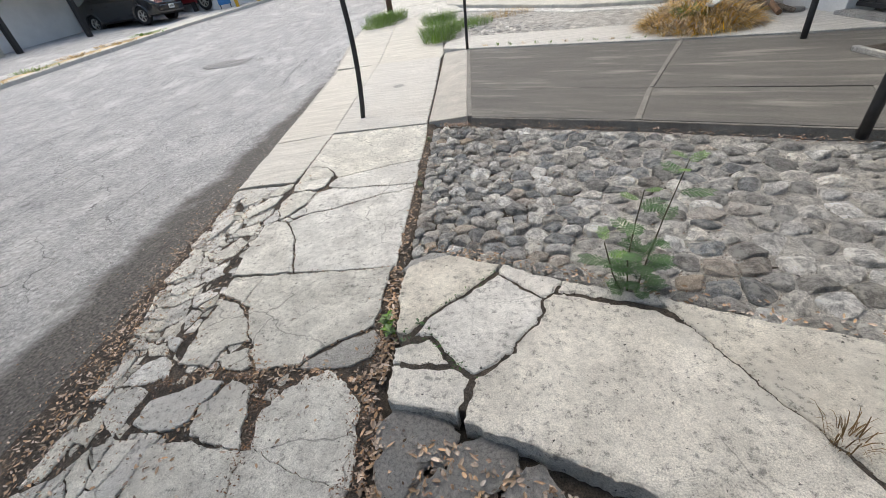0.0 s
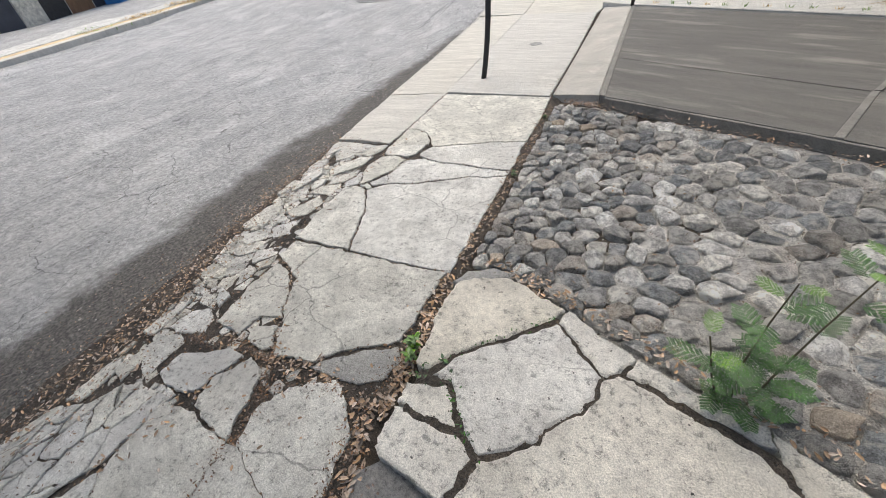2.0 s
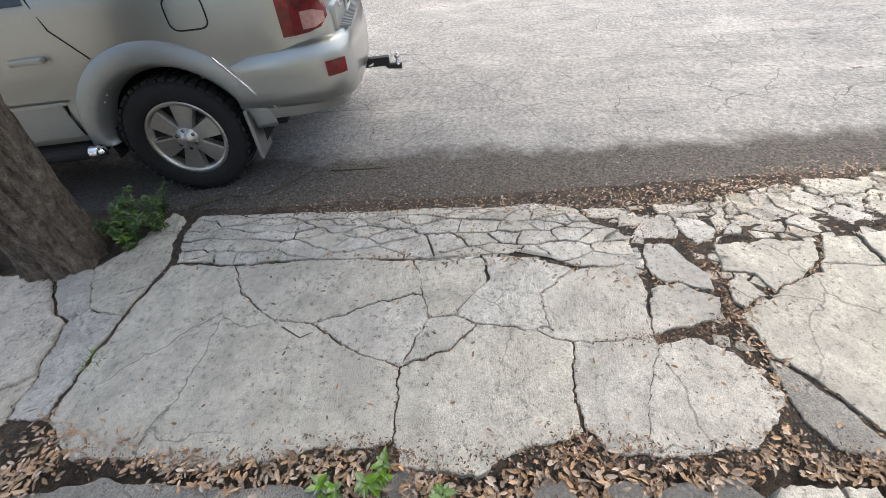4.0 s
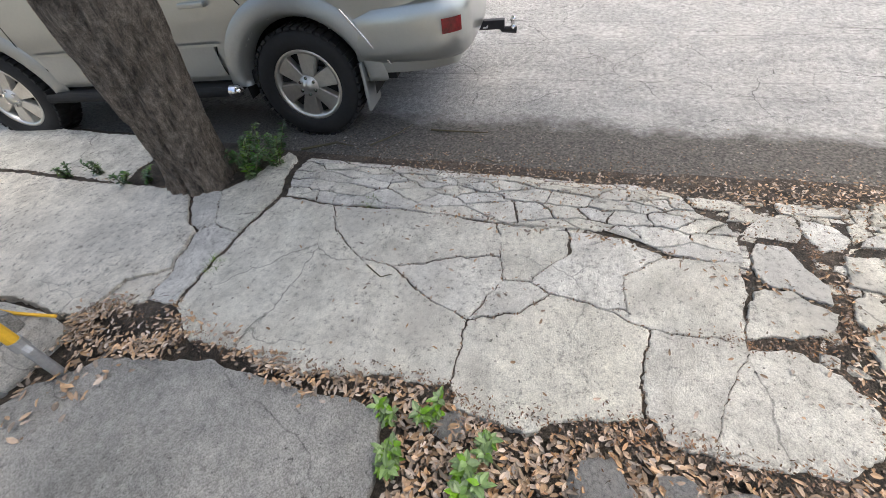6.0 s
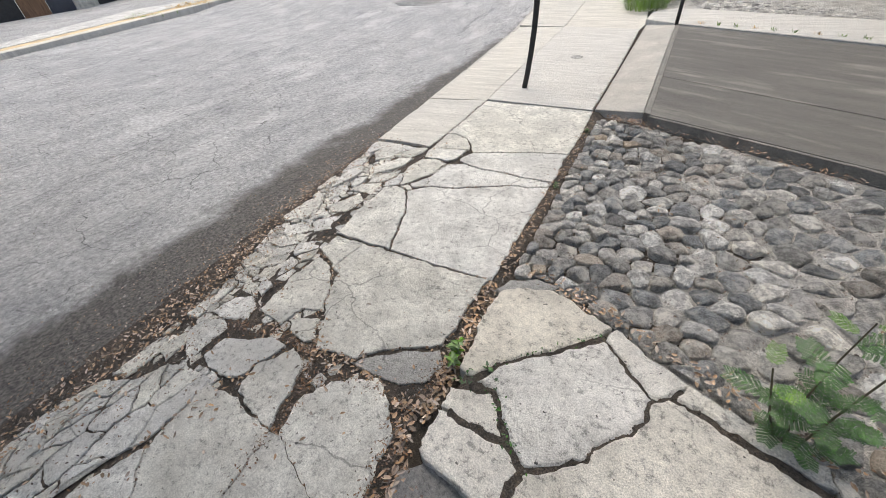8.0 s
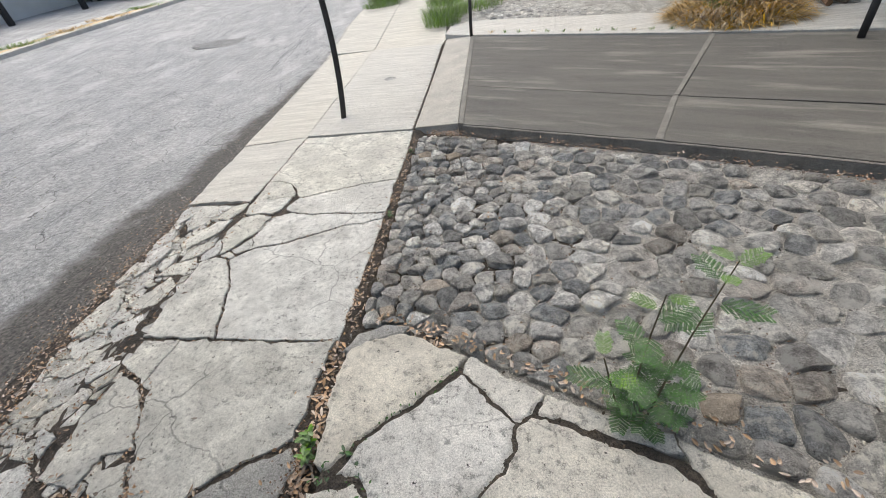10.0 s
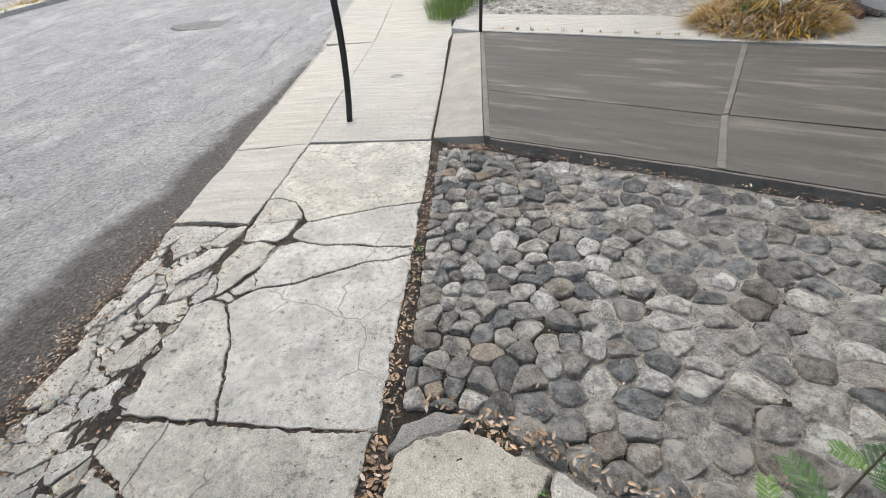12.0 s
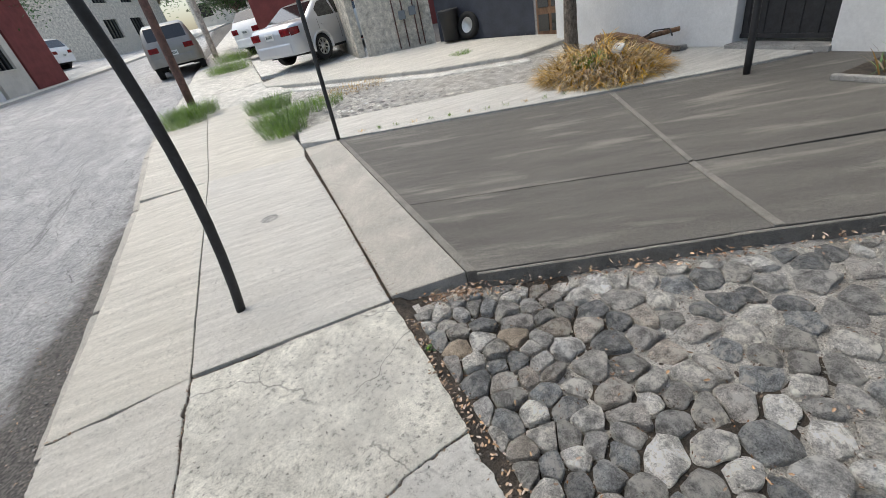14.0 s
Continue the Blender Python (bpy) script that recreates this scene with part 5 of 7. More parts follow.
SEDAN = Shape(1.70, -0.98, 3.38, [(-0.98, 0.86), (-0.9, 0.99), (-0.35, 1.03), (0.28, 1.40), (0.75, 1.46), (1.35, 1.45), (2.2, 1.0), (3.1, 0.86), (3.38, 0.66)], 0.95, 0.28, 2.55, 0.305, 0.35, 0.42)
HATCH = Shape(1.66, -0.75, 3.2, [(-0.75, 0.85), (-0.68, 1.0), (-0.35, 1.38), (0.2, 1.47), (1.2, 1.45), (2.0, 1.0), (2.95, 0.84), (3.2, 0.62)], 0.93, 0.27, 2.45, 0.30, 0.345, 0.4)
TALL = Shape(1.78, -0.85, 3.4, [(-0.85, 0.98), (-0.8, 1.15), (-0.55, 1.62), (-0.2, 1.72), (1.3, 1.70), (2.2, 1.1), (3.1, 0.98), (3.4, 0.75)], 1.05, 0.38, 2.62, 0.36, 0.42, 0.3)
SEDAN_GLASS = [(0.1, 0.75, [(0.1, 1.0), (0.75, 0.99)], [(0.1, 1.18), (0.35, 1.34), (0.75, 1.38)]), (0.82, 1.9, [(0.8, 0.99), (1.9, 0.99)], [(0.8, 1.38), (1.35, 1.37), (1.9, 1.1)])]
HATCH_GLASS = [(-0.3, 0.5, [(-0.3, 0.98), (0.5, 0.97)], [(-0.3, 1.2), (-0.1, 1.36), (0.5, 1.39)]), (0.57, 1.75, [(0.5, 0.97), (1.75, 0.97)], [(0.5, 1.38), (1.2, 1.37), (1.75, 1.1)])]
TALL_GLASS = [(-0.5, 0.2, [(-0.5, 1.1), (0.2, 1.1)], [(-0.5, 1.5), (0.2, 1.6)]), (0.27, 1.0, [(0.27, 1.1), (1.0, 1.1)], [(0.27, 1.6), (1.0, 1.6)]), (1.07, 2.0, [(1.0, 1.1), (2.0, 1.1)], [(1.0, 1.6), (1.4, 1.55), (2.0, 1.2)])]


def parked(x, y, turn, z):
    return pose(x, y, z, 0, 0, turn)


simple_car("sedan", parked(2.35, 11.3, 38, 0.56), "clean silver saloon car parked in the forecourt", SILVER_LIGHT, SEDAN, SEDAN_GLASS, [(-0.3, 0.25, 0.86), (1.42, 2.1, 0.9)], plate_z=0.78, doors=(0.0, 0.8),
           lamp=[(-0.95, -0.72, 0.72, 0.9, TAIL_RED, 1), (-0.95, -0.72, 0.72, 0.9, TAIL_RED, -1)])
simple_car("compact_car", parked(-7.35, -5.55, -88, road_z(-7.4, -6)), "dark red compact car parked across the street", RED_PAINT, HATCH, HATCH_GLASS, [(-0.6, -0.35, 0.85), (1.3, 1.95, 0.9)], doors=(0.5,), spokes=9)
red_car = simple_car("off_road_car", parked(-10.15, 17.6, 168, road_z(-9.3, 16.8) + 0.1), "bright red off-road car with a spare wheel on its back", RED_PAINT, TALL, TALL_GLASS, [(-0.78, -0.56, 0.8), (1.4, 2.15, 0.9)], plate_z=0.7, doors=(0.2, 1.0))
simple_car("black_saloon", parked(-13.9, 15.2, -10, road_z(-10.5, 14.3) + 0.1), "glossy black saloon car parked on the far pavement", BLACK_PAINT, SEDAN, SEDAN_GLASS, [(-0.3, 0.25, 0.86), (1.42, 2.1, 0.9)], doors=(0.0, 0.8), spokes=6)
simple_car("pickup_estate", parked(-1.5, 17.6, 94, road_z(-1.5, 18)), "old champagne estate car parked at the kerb", GREY_PAINT, TALL, TALL_GLASS, [(-0.78, -0.56, 0.85), (1.4, 2.15, 0.9)], plate_z=0.75, doors=(0.2, 1.0))
simple_car("white_hatchback", parked(-9.5, 31.5, 160, road_z(-8, 32)), "white hatchback parked by the far pavement", WHITE_PAINT, TALL, TALL_GLASS, [(-0.78, -0.56, 0.85), (1.4, 2.15, 0.9)])
simple_car("grey_estate", parked(-11.5, 27.5, 160, road_z(-10, 28)), "silver estate car parked by the far trees", SILVER, TALL, TALL_GLASS, [(-0.78, -0.56, 0.85), (1.4, 2.15, 0.9)])
simple_car("white_van", parked(1.7, 16.4, 40, 0.9), "white compact car parked behind the saloon", WHITE_PAINT, HATCH, HATCH_GLASS, [(-0.6, -0.35, 0.85), (1.3, 1.95, 0.9)])
spare = wheel(red_car, 0, 0, 0.33, 1, 0.2, 0.66, 6, ALLOY, 0.4)
spare.matrix_local = pose(-0.98, 0.1, 0.95, 0, 0, 90)


# ---- posts and poles ----
def post(name, base, lean, top, r, material, label, category, foot=True, sides=12, bend=(0, 0)):
    pts = []
    for k in range(13):
        z = top * k / 12
        b = min(z, 1.7)
        pts.append((base[0] + lean[0] * z + bend[0] * (2 * b * z - b * b if z > 1.7 else z * z), base[1] + lean[1] * z + bend[1] * (2 * b * z - b * b if z > 1.7 else z * z), base[2] - 0.05 + z))
    ob = tagged(part(name, tube(pts, r, sides), material, None, smooth=True), label, category)
    return ob


post("steel_post", (0.258, 0.463, 0.0), (0.18, 0.111), 2.6, 0.029, BLACK_STEEL, "bent black steel post set in the pavement", "post", bend=(-0.074, -0.076))
post("steel_post", (1.569, 3.64, 0.09), (0.046, 0.012), 3.0, 0.026, BLACK_STEEL, "thin black steel post at the driveway corner", "post")
post("steel_post", (4.30, -1.65, 0.07), (-0.02, -0.07), 3.0, 0.036, BLACK_STEEL, "thick black steel post on the driveway edge", "post")
post("steel_post", (5.55, 1.04, 0.07), (0.03, 0.03), 3.1, 0.034, BLACK_STEEL, "black steel post by the white house", "post")
post("utility_pole", (-0.62, 9.0, 0.33), (0.028, 0.036), 7.0, 0.085, RUST_STEEL, "rusty brown painted steel utility pole", "pole")
post("utility_pole", (-0.35, 20.0, 1.0), (0.01, 0.0), 7.0, 0.12, STUCCO, "grey concrete utility pole farther up the street", "pole")
post("utility_pole", (-8.2, 40.0, 2.3), (-0.02, 0.0), 8.0, 0.14, WOOD, "dark wooden utility pole up the street", "pole")


# ---- cobbles ----
COBBLES = [(1.20, -2.52), (1.19, -0.22), (1.6, -0.30), (3.05, -0.99), (4.4, -1.72), (7.0, -3.12), (6.2, -4.5), (4.6, -4.12), (3.36, -3.50), (2.43, -3.05), (1.74, -2.71), (1.46, -2.52)]


def mortar_top(x, y):
    t = min(1.0, max(0.0, (x - 1.7 - 0.25 * (y + 1.5) + 0.9 * noise.noise(Vector((x * 1.6, y * 1.6, 3)))) / 0.7))
    return -0.043 + 0.012 * t + 0.010 * noise.noise(Vector((x * 5, y * 5, 1))) + 0.005 * noise.noise(Vector((x * 18, y * 18, 2)))


def mortar_bed():
    x0, x1, y0, y1, step = 1.12, 7.0, -4.9, 0.0, 0.045
    nx, ny = int((x1 - x0) / step), int((y1 - y0) / step)
    verts = [(x0 + i * step, y0 + j * step, mortar_top(x0 + i * step, y0 + j * step)) for j in range(ny + 1) for i in range(nx + 1)]
    faces = []
    for j in range(ny):
        for i in range(nx):
            cx, cy = x0 + (i + 0.5) * step, y0 + (j + 0.5) * step
            if inside(cx, cy + 0.05, COBBLES) or inside(cx, cy - 0.08, COBBLES):
                a = j * (nx + 1) + i
                faces.append((a, a + 1, a + nx + 2, a + nx + 1))
    soil = [(x, y, -0.040 + 0.014 * noise.noise(Vector((x * 2.3, y * 2.3, 6))) + 0.008 * noise.noise(Vector((x * 16, y * 16, 7)))) for x, y, z in verts]
    bed = tagged(obj("cobble_bed", verts, faces, MORTAR, smooth=True), "pale cement mortar between the cobbles", "ground", kind="structure")
    obj("soil", soil, faces, DIRT, bed, "dark soil in the joints", True)
    return bed


def stone_mesh(poly, zf, h, r):
    """A rounded cobble filling its cell: (vertices, faces)."""
    if area(poly) < 0:
        poly = poly[::-1]
    cx, cy = sum(p[0] for p in poly) / len(poly), sum(p[1] for p in poly) / len(poly)
    pts = poly
    for _ in range(1):
        q = []
        for (ax, ay), (bx, by) in zip(pts, pts[1:] + pts[:1]):
            q += [(ax * 0.84 + bx * 0.16, ay * 0.84 + by * 0.16), (ax * 0.16 + bx * 0.84, ay * 0.16 + by * 0.84)]
        pts = q
    pts = refine(pts, 0.022)
    keep, last = [], None
    for p in pts:
        if last is None or math.hypot(p[0] - last[0], p[1] - last[1]) > 0.012:
            keep.append(p)
            last = p
    pts = keep
    n = len(pts)
    tx, ty = r.uniform(-0.16, 0.16), r.uniform(-0.16, 0.16)
    cuts = [(r.uniform(0, 6.28), r.uniform(0.1, 0.75), r.uniform(0.45, 1.0)) for _ in range(6)]
    levels = ((1.0, -0.05), (1.0, h * 0.42), (0.955, h * 0.85), (0.84, h * 1.0), (0.5, h * 1.06))
    verts = []
    for s, z in levels:
        for x, y in pts:
            k = s * (1 + 0.13 * noise.noise(Vector((x * 24, y * 24, s * 2))) + 0.06 * noise.noise(Vector((x * 60, y * 60, 1))))
            px, py = cx + (x - cx) * k, cy + (y - cy) * k
            dz = (tx * (px - cx) + ty * (py - cy)) + 0.014 * noise.noise(Vector((px * 20, py * 20, 5))) + 0.011 * noise.noise(Vector((px * 48, py * 48, 8)))
            zz = z + dz
            for a, slope, top in cuts:
                zz = min(zz, h * top + 0.012 - slope * ((px - cx) * math.cos(a) + (py - cy) * math.sin(a)))
            verts.append((px, py, zf + (zz if z > 0 else z)))
    verts.append((cx, cy, zf + h + 0.01 * noise.noise(Vector((cx * 20, cy * 20, 5)))))
    faces = []
    for a in range(len(levels) - 1):
        for k in range(n):
            j = (k + 1) % n
            faces.append((a * n + k, a * n + j, (a + 1) * n + j, (a + 1) * n + k))
    o = (len(levels) - 1) * n
    faces += [(o + k, o + (k + 1) % n, o + n) for k in range(n)]
    return verts, faces


def lay_cobbles():
    r = random.Random(11)
    bed_ob = mortar_bed()
    rest_v, rest_f, count = [], [], 0
    looser = lambda x, y: (0.60 + 0.30 * min(1.0, max(0.0, (x - 1.4) / 1.2))) * (1.0 + 0.45 * noise.noise(Vector((x * 4.2, y * 4.2, 9))))
    stones = [(p, 0.97 if p and p[0][0] < 2.1 else 0.94) for p in cells(scatter(COBBLES, 0.132, r, 90, looser), COBBLES)]
    stones = [(p, k) for p, k in stones if p and abs(area(p)) > 0.003]
    stones.sort(key=lambda s: (sum(q[0] for q in s[0]) / len(s[0]) - 1.9) ** 2 + (sum(q[1] for q in s[0]) / len(s[0]) + 1.9) ** 2)
    for poly, k in stones:
        cx, cy = sum(p[0] for p in poly) / len(poly), sum(p[1] for p in poly) / len(poly)
        k *= r.uniform(0.89, 1.02)
        el = r.uniform(0.88, 1.0)
        poly = [(cx + (x - cx) * k, cy + (y - cy) * k * el) for x, y in poly]
        v, f = stone_mesh(poly, -0.014 + r.uniform(-0.007, 0.007), r.uniform(0.010, 0.032), r)
        if count < 300:
            obj("cobble", v, f, r.choices((STONE, STONE_BLUE, STONE_WARM, STONE_PALE), (55, 25, 17, 3))[0], bed_ob, smooth=True)
        else:
            o = len(rest_v)
            rest_v += v
            rest_f += [tuple(i + o for i in q) for q in f]
        count += 1
    tagged(obj("cobble_rest", rest_v, rest_f, STONE_FAR, bed_ob, smooth=True), kind="stuff")
    # second field of small cobbles in the far yard
    yard = [(1.8, 5.0), (4.35, 3.65), (4.9, 3.9), (5.3, 4.7), (3.9, 5.6), (2.3, 7.2), (1.5, 6.4)]
    v2, f2 = [], []
    for poly in cells(scatter(yard, 0.11, r, 50), yard):
        if not poly or abs(area(poly)) < 0.002:
            continue
        cx, cy = sum(p[0] for p in poly) / len(poly), sum(p[1] for p in poly) / len(poly)
        poly = [(cx + (x - cx) * 0.85, cy + (y - cy) * 0.85) for x, y in poly]
        v, f = stone_mesh(poly, 0.02 + 0.8 * rise(cy), 0.02, r)
        o = len(v2)
        v2 += v
        f2 += [tuple(i + o for i in q) for q in f]
    tagged(obj("far_cobbles", v2, f2, STONE_FAR, None, smooth=True), "small grey cobbles in the far yard", "cobbles", kind="stuff")


STONE_PALE = mat("pale_cobble", (0.46, 0.405, 0.345), 0.85, var=0.2, scale=9, fine=40, bump=1.0, dist=0.02, rand=0.25, speck=0.35)
lay_cobbles()


# ---- loose litter ----
def leaf_heap(name, spots, size, material, label, z=lambda x, y: 0.0, heap=0.01, seed=1):
    """Many dry leaves, each a folded blade: spots are (x, y)."""
    r = random.Random(seed)
    verts, faces = [], []
    for x, y in spots:
        l, w = size * r.uniform(0.55, 1.3), size * r.uniform(0.26, 0.46)
        m = Matrix.Translation((x, y, z(x, y) + r.uniform(0.003, 0.003 + heap))) @ Euler((r.uniform(-0.45, 0.45), r.uniform(-0.45, 0.45), r.uniform(0, 6.3))).to_matrix().to_4x4()
        curl = r.uniform(-0.15, 0.3) * l
        pts = [(-l / 2, 0, curl * 0.6), (-l * 0.2, w / 2, w * 0.16), (l * 0.2, w * 0.45, w * 0.16), (l / 2, 0, curl * 0.6), (l * 0.2, -w * 0.45, w * 0.16), (-l * 0.2, -w / 2, w * 0.16), (-l * 0.2, 0, 0), (l * 0.2, 0, 0)]
        o = len(verts)
        verts += [tuple(m @ Vector(p)) for p in pts]
        faces += [(o, o + 6, o + 1), (o + 1, o + 6, o + 7, o + 2), (o + 2, o + 7, o + 3), (o, o + 5, o + 6), (o + 5, o + 4, o + 7, o + 6), (o + 4, o + 3, o + 7)]
    return tagged(obj(name, verts, faces, material), label, "leaf litter", kind="stuff")


def many(outline, n, seed):
    r = random.Random(seed)
    xs, ys = [p[0] for p in outline], [p[1] for p in outline]
    out = []
    while len(out) < n:
        x, y = r.uniform(min(xs), max(xs)), r.uniform(min(ys), max(ys))
        if inside(x, y, outline):
            out.append((x, y))
    return out


def line_spots(pts, n, spread, seed):
    r = random.Random(seed)
    out = []
    for _ in range(n):
        k = r.randrange(len(pts) - 1)
        t = r.random()
        out.append((pts[k][0] + (pts[k + 1][0] - pts[k][0]) * t + r.gauss(0, spread), pts[k][1] + (pts[k + 1][1] - pts[k][1]) * t + r.gauss(0, spread)))
    return out


EDGE_DEBRIS = [(1.22, -6.66), (1.13, -6.45), (1.19, -6.02), (1.2, -5.45), (1.13, -4.85), (1.2, -4.6), (1.13, -4.2), (1.1, -4.05), (1.16, -3.8), (1.12, -3.5), (1.15, -3.1), (1.14, -2.7)]
LEAF_BED = [(1.10, -4.98), (1.26, -4.94), (1.95, -4.74), (2.7, -4.35), (2.1, -4.03), (1.52, -3.74), (1.22, -3.62), (1.12, -3.40), (1.02, -3.42), (1.13, -3.56), (1.17, -3.92), (1.07, -4.12), (1.24, -4.48), (1.19, -4.74)]
leaf_heap("leaf_litter", many(LEAF_BED, 4800, 21), 0.036, LITTER, "tan and brown dry leaves heaped beside the ramp", lambda x, y: -0.04, 0.05, 21)
leaf_heap("leaf_litter", line_spots([(1.17, -3.45), (1.16, -3.1), (1.15, -2.65)], 260, 0.026, 22), 0.033, LITTER, "dry leaves in the gap beside the ramp", lambda x, y: -0.015, 0.03, 22)
leaf_heap("leaf_litter", line_spots([(1.16, -2.55), (1.18, -1.5), (1.17, -0.3)], 520, 0.035, 23), 0.022, LITTER, "small dry leaves between pavement and cobbles", lambda x, y: bed_top(x, y), 0.02, 23)
leaf_heap("leaf_litter", line_spots([(1.08, -6.2), (1.2, -5.6), (1.23, -5.3), (1.18, -4.95)], 420, 0.032, 24), 0.032, LITTER, "dry leaves along the slab edge", lambda x, y: -0.012, 0.025, 24)
leaf_heap("leaf_litter", line_spots([(1.3, -2.52), (1.75, -2.68), (2.43, -3.02), (3.4, -3.48), (5, -4.2)], 320, 0.035, 25), 0.03, LITTER, "dry leaves along the foot of the ramp", lambda x, y: 0.0, 0.03, 25)
leaf_heap("leaf_crumbs", line_spots([(1.3, -0.2), (1.6, -0.3), (3.05, -1.0), (4.4, -1.74), (6, -2.6)], 700, 0.035, 34), 0.022, DEBRIS, "brown leaf crumbs along the foot of the driveway", lambda x, y: -0.004, 0.02, 34)
leaf_heap("leaf_litter", line_spots([(1.3, -0.2), (1.6, -0.3), (3.05, -1.0), (4.4, -1.74), (6, -2.6)], 230, 0.03, 26), 0.028, LITTER, "dry leaves along the foot of the driveway", lambda x, y: 0.0, 0.03, 26)
leaf_heap("leaf_litter", line_spots([(-0.60, -0.9), (-0.62, -1.8), (-0.55, -2.5), (-0.42, -3.0), (-0.33, -3.6), (-0.33, -4.4), (-0.38, -5.6)], 2200, 0.10, 27), 0.024, LITTER, "small dry leaves along the broken kerb", lambda x, y: bed_top(x, y), 0.04, 27)
leaf_heap("leaf_litter", line_spots([(0.05, -1.1), (0.02, -1.95), (0.03, -2.8), (0.2, -3.35), (0.5, -3.36), (0.62, -3.4), (0.9, -3.34)], 160, 0.04, 28), 0.028, LITTER, "dry leaves caught in the cracks", lambda x, y: bed_top(x, y), 0.02, 28)
leaf_heap("leaf_crumbs", many([(-0.62, -6.1), (-0.30, -6.1), (0.12, -4.6), (0.12, -3.4), (0.0, -2.6), (-0.05, -1.3), (-0.70, -1.2), (-0.66, -3.0)], 2600, 35), 0.014, DEBRIS, "brown leaf crumbs strewn over the broken kerb", lambda x, y: fall(x) - 0.004, 0.006, 35)
leaf_heap("leaf_crumbs", line_spots([(1.12, -0.05), (1.12, 1.6), (1.09, 3.6)], 520, 0.028, 36), 0.014, DEBRIS, "brown crumbs in the joint beside the driveway", lambda x, y: 0.016, 0.008, 36)
leaf_heap("leaf_litter", many([(-0.2, -6), (1.1, -6), (1.1, -2.6), (0.3, -3.3), (-0.2, -3.4)], 150, 29), 0.026, LITTER, "scattered dry leaves on the pavement", lambda x, y: 0.0, 0.006, 29)
leaf_heap("leaf_litter", line_spots([(0.12, -5.2), (0.14, -4.75), (0.2, -4.3), (0.3, -3.75), (0.38, -3.5)], 160, 0.035, 30), 0.028, LITTER, "dry leaves along the crack by the kerb strip", lambda x, y: bed_top(x, y), 0.02, 30)
leaf_heap("leaf_litter", many([(1.25, -6.9), (1.75, -6.9), (1.75, -6.2), (1.28, -6.15)], 170, 31), 0.05, LITTER, "dry leaves around the gas pipes", lambda x, y: -0.03, 0.04, 31)
leaf_heap("leaf_crumbs", many([(1.2, -2.5), (1.2, -0.3), (2.6, -0.9), (3.2, -1.4), (3.0, -3.2), (1.7, -2.7)], 2600, 33), 0.013, DEBRIS, "brown leaf crumbs in the joints of the cobbles", lambda x, y: -0.032, 0.016, 33)
leaf_heap("leaf_litter", many([(1.2, -2.5), (1.25, -0.4), (2.4, -0.8), (2.3, -2.9)], 110, 32), 0.022, LITTER, "scattered dry leaves among the cobbles", lambda x, y: 0.0, 0.015, 32)


leaf_heap("leaf_crumbs", line_spots(EDGE_DEBRIS, 1700, 0.035, 61), 0.014, DEBRIS, "brown leaf crumbs along the slab edges", lambda x, y: 0.002, 0.008, 61)
leaf_heap("leaf_crumbs", many(LEAF_BED, 2200, 62), 0.020, DEBRIS, "brown broken leaves in the leaf bed", lambda x, y: -0.02, 0.035, 62)
leaf_heap("leaf_crumbs", line_spots([(1.1, -6.4), (1.2, -6.6), (1.32, -6.5), (1.27, -6.15), (1.22, -6.0)], 620, 0.045, 63), 0.033, LITTER, "dry leaves between the slabs by the tree", lambda x, y: -0.005, 0.02, 63)


leaf_heap("leaf_litter", line_spots([(-0.75, -6.0), (-0.72, -4.0), (-0.85, -2.2), (-0.95, 0.0), (-1.15, 3.0)], 1000, 0.16, 64), 0.016, LITTER, "pale leaf flakes on the road beside the kerb", lambda x, y: road_z(x, y) + 0.006 if x < -0.8 else bed_top(x, y), 0.006, 64)


def grit(name, spots, lo, hi, material, label, z, seed):
    """Loose gravel, each grain a lumpy eight-sided pebble."""
    r = random.Random(seed)
    verts, faces = [], []
    for x, y in spots:
        s = lo + (hi - lo) * r.random() ** 3
        o, zz = len(verts), z(x, y)
        a0 = r.uniform(0, 6.3)
        for k in range(4):
            a = a0 + k * math.pi / 2 + r.uniform(-0.4, 0.4)
            verts.append((x + s * math.cos(a) * r.uniform(0.6, 1.1), y + s * math.sin(a) * r.uniform(0.6, 1.1), zz + s * r.uniform(0.1, 0.35)))
        verts.append((x, y, zz + s * r.uniform(0.6, 1.0)))
        verts.append((x, y, zz - s * 0.5))
        faces += [(o + k, o + (k + 1) % 4, o + 4) for k in range(4)] + [(o + (k + 1) % 4, o + k, o + 5) for k in range(4)]
    return tagged(obj(name, verts, faces, material), label, "gravel", kind="stuff")


grit("gravel", line_spots([(-0.62, 3.5), (-0.85, 1.0), (-0.72, -0.5), (-0.72, -2.0), (-0.62, -3.0), (-0.52, -4.0), (-0.55, -5.5), (-0.6, -6.5)], 3200, 0.13, 41), 0.003, 0.014, GRAVEL, "loose gravel and chips along the kerb", lambda x, y: road_z(x, y) + 0.004, 41)
grit("gravel", many([(-7, -8), (-1.0, -8), (-0.9, 4), (-7, 8)], 2600, 42), 0.003, 0.012, GRAVEL, "scattered stone chips on the asphalt", lambda x, y: road_z(x, y) + 0.003, 42)
crack_spots = []
cr_ = random.Random(47)
for outline, gap in CRACK_LINES:
    for x, y in refine(outline, 0.012):
        jx, jy = jag(x, y)
        for _ in range(2):
            crack_spots.append((jx + cr_.gauss(0, 0.005 + gap * 0.35), jy + cr_.gauss(0, 0.005 + gap * 0.35)))
ramp_spots = []
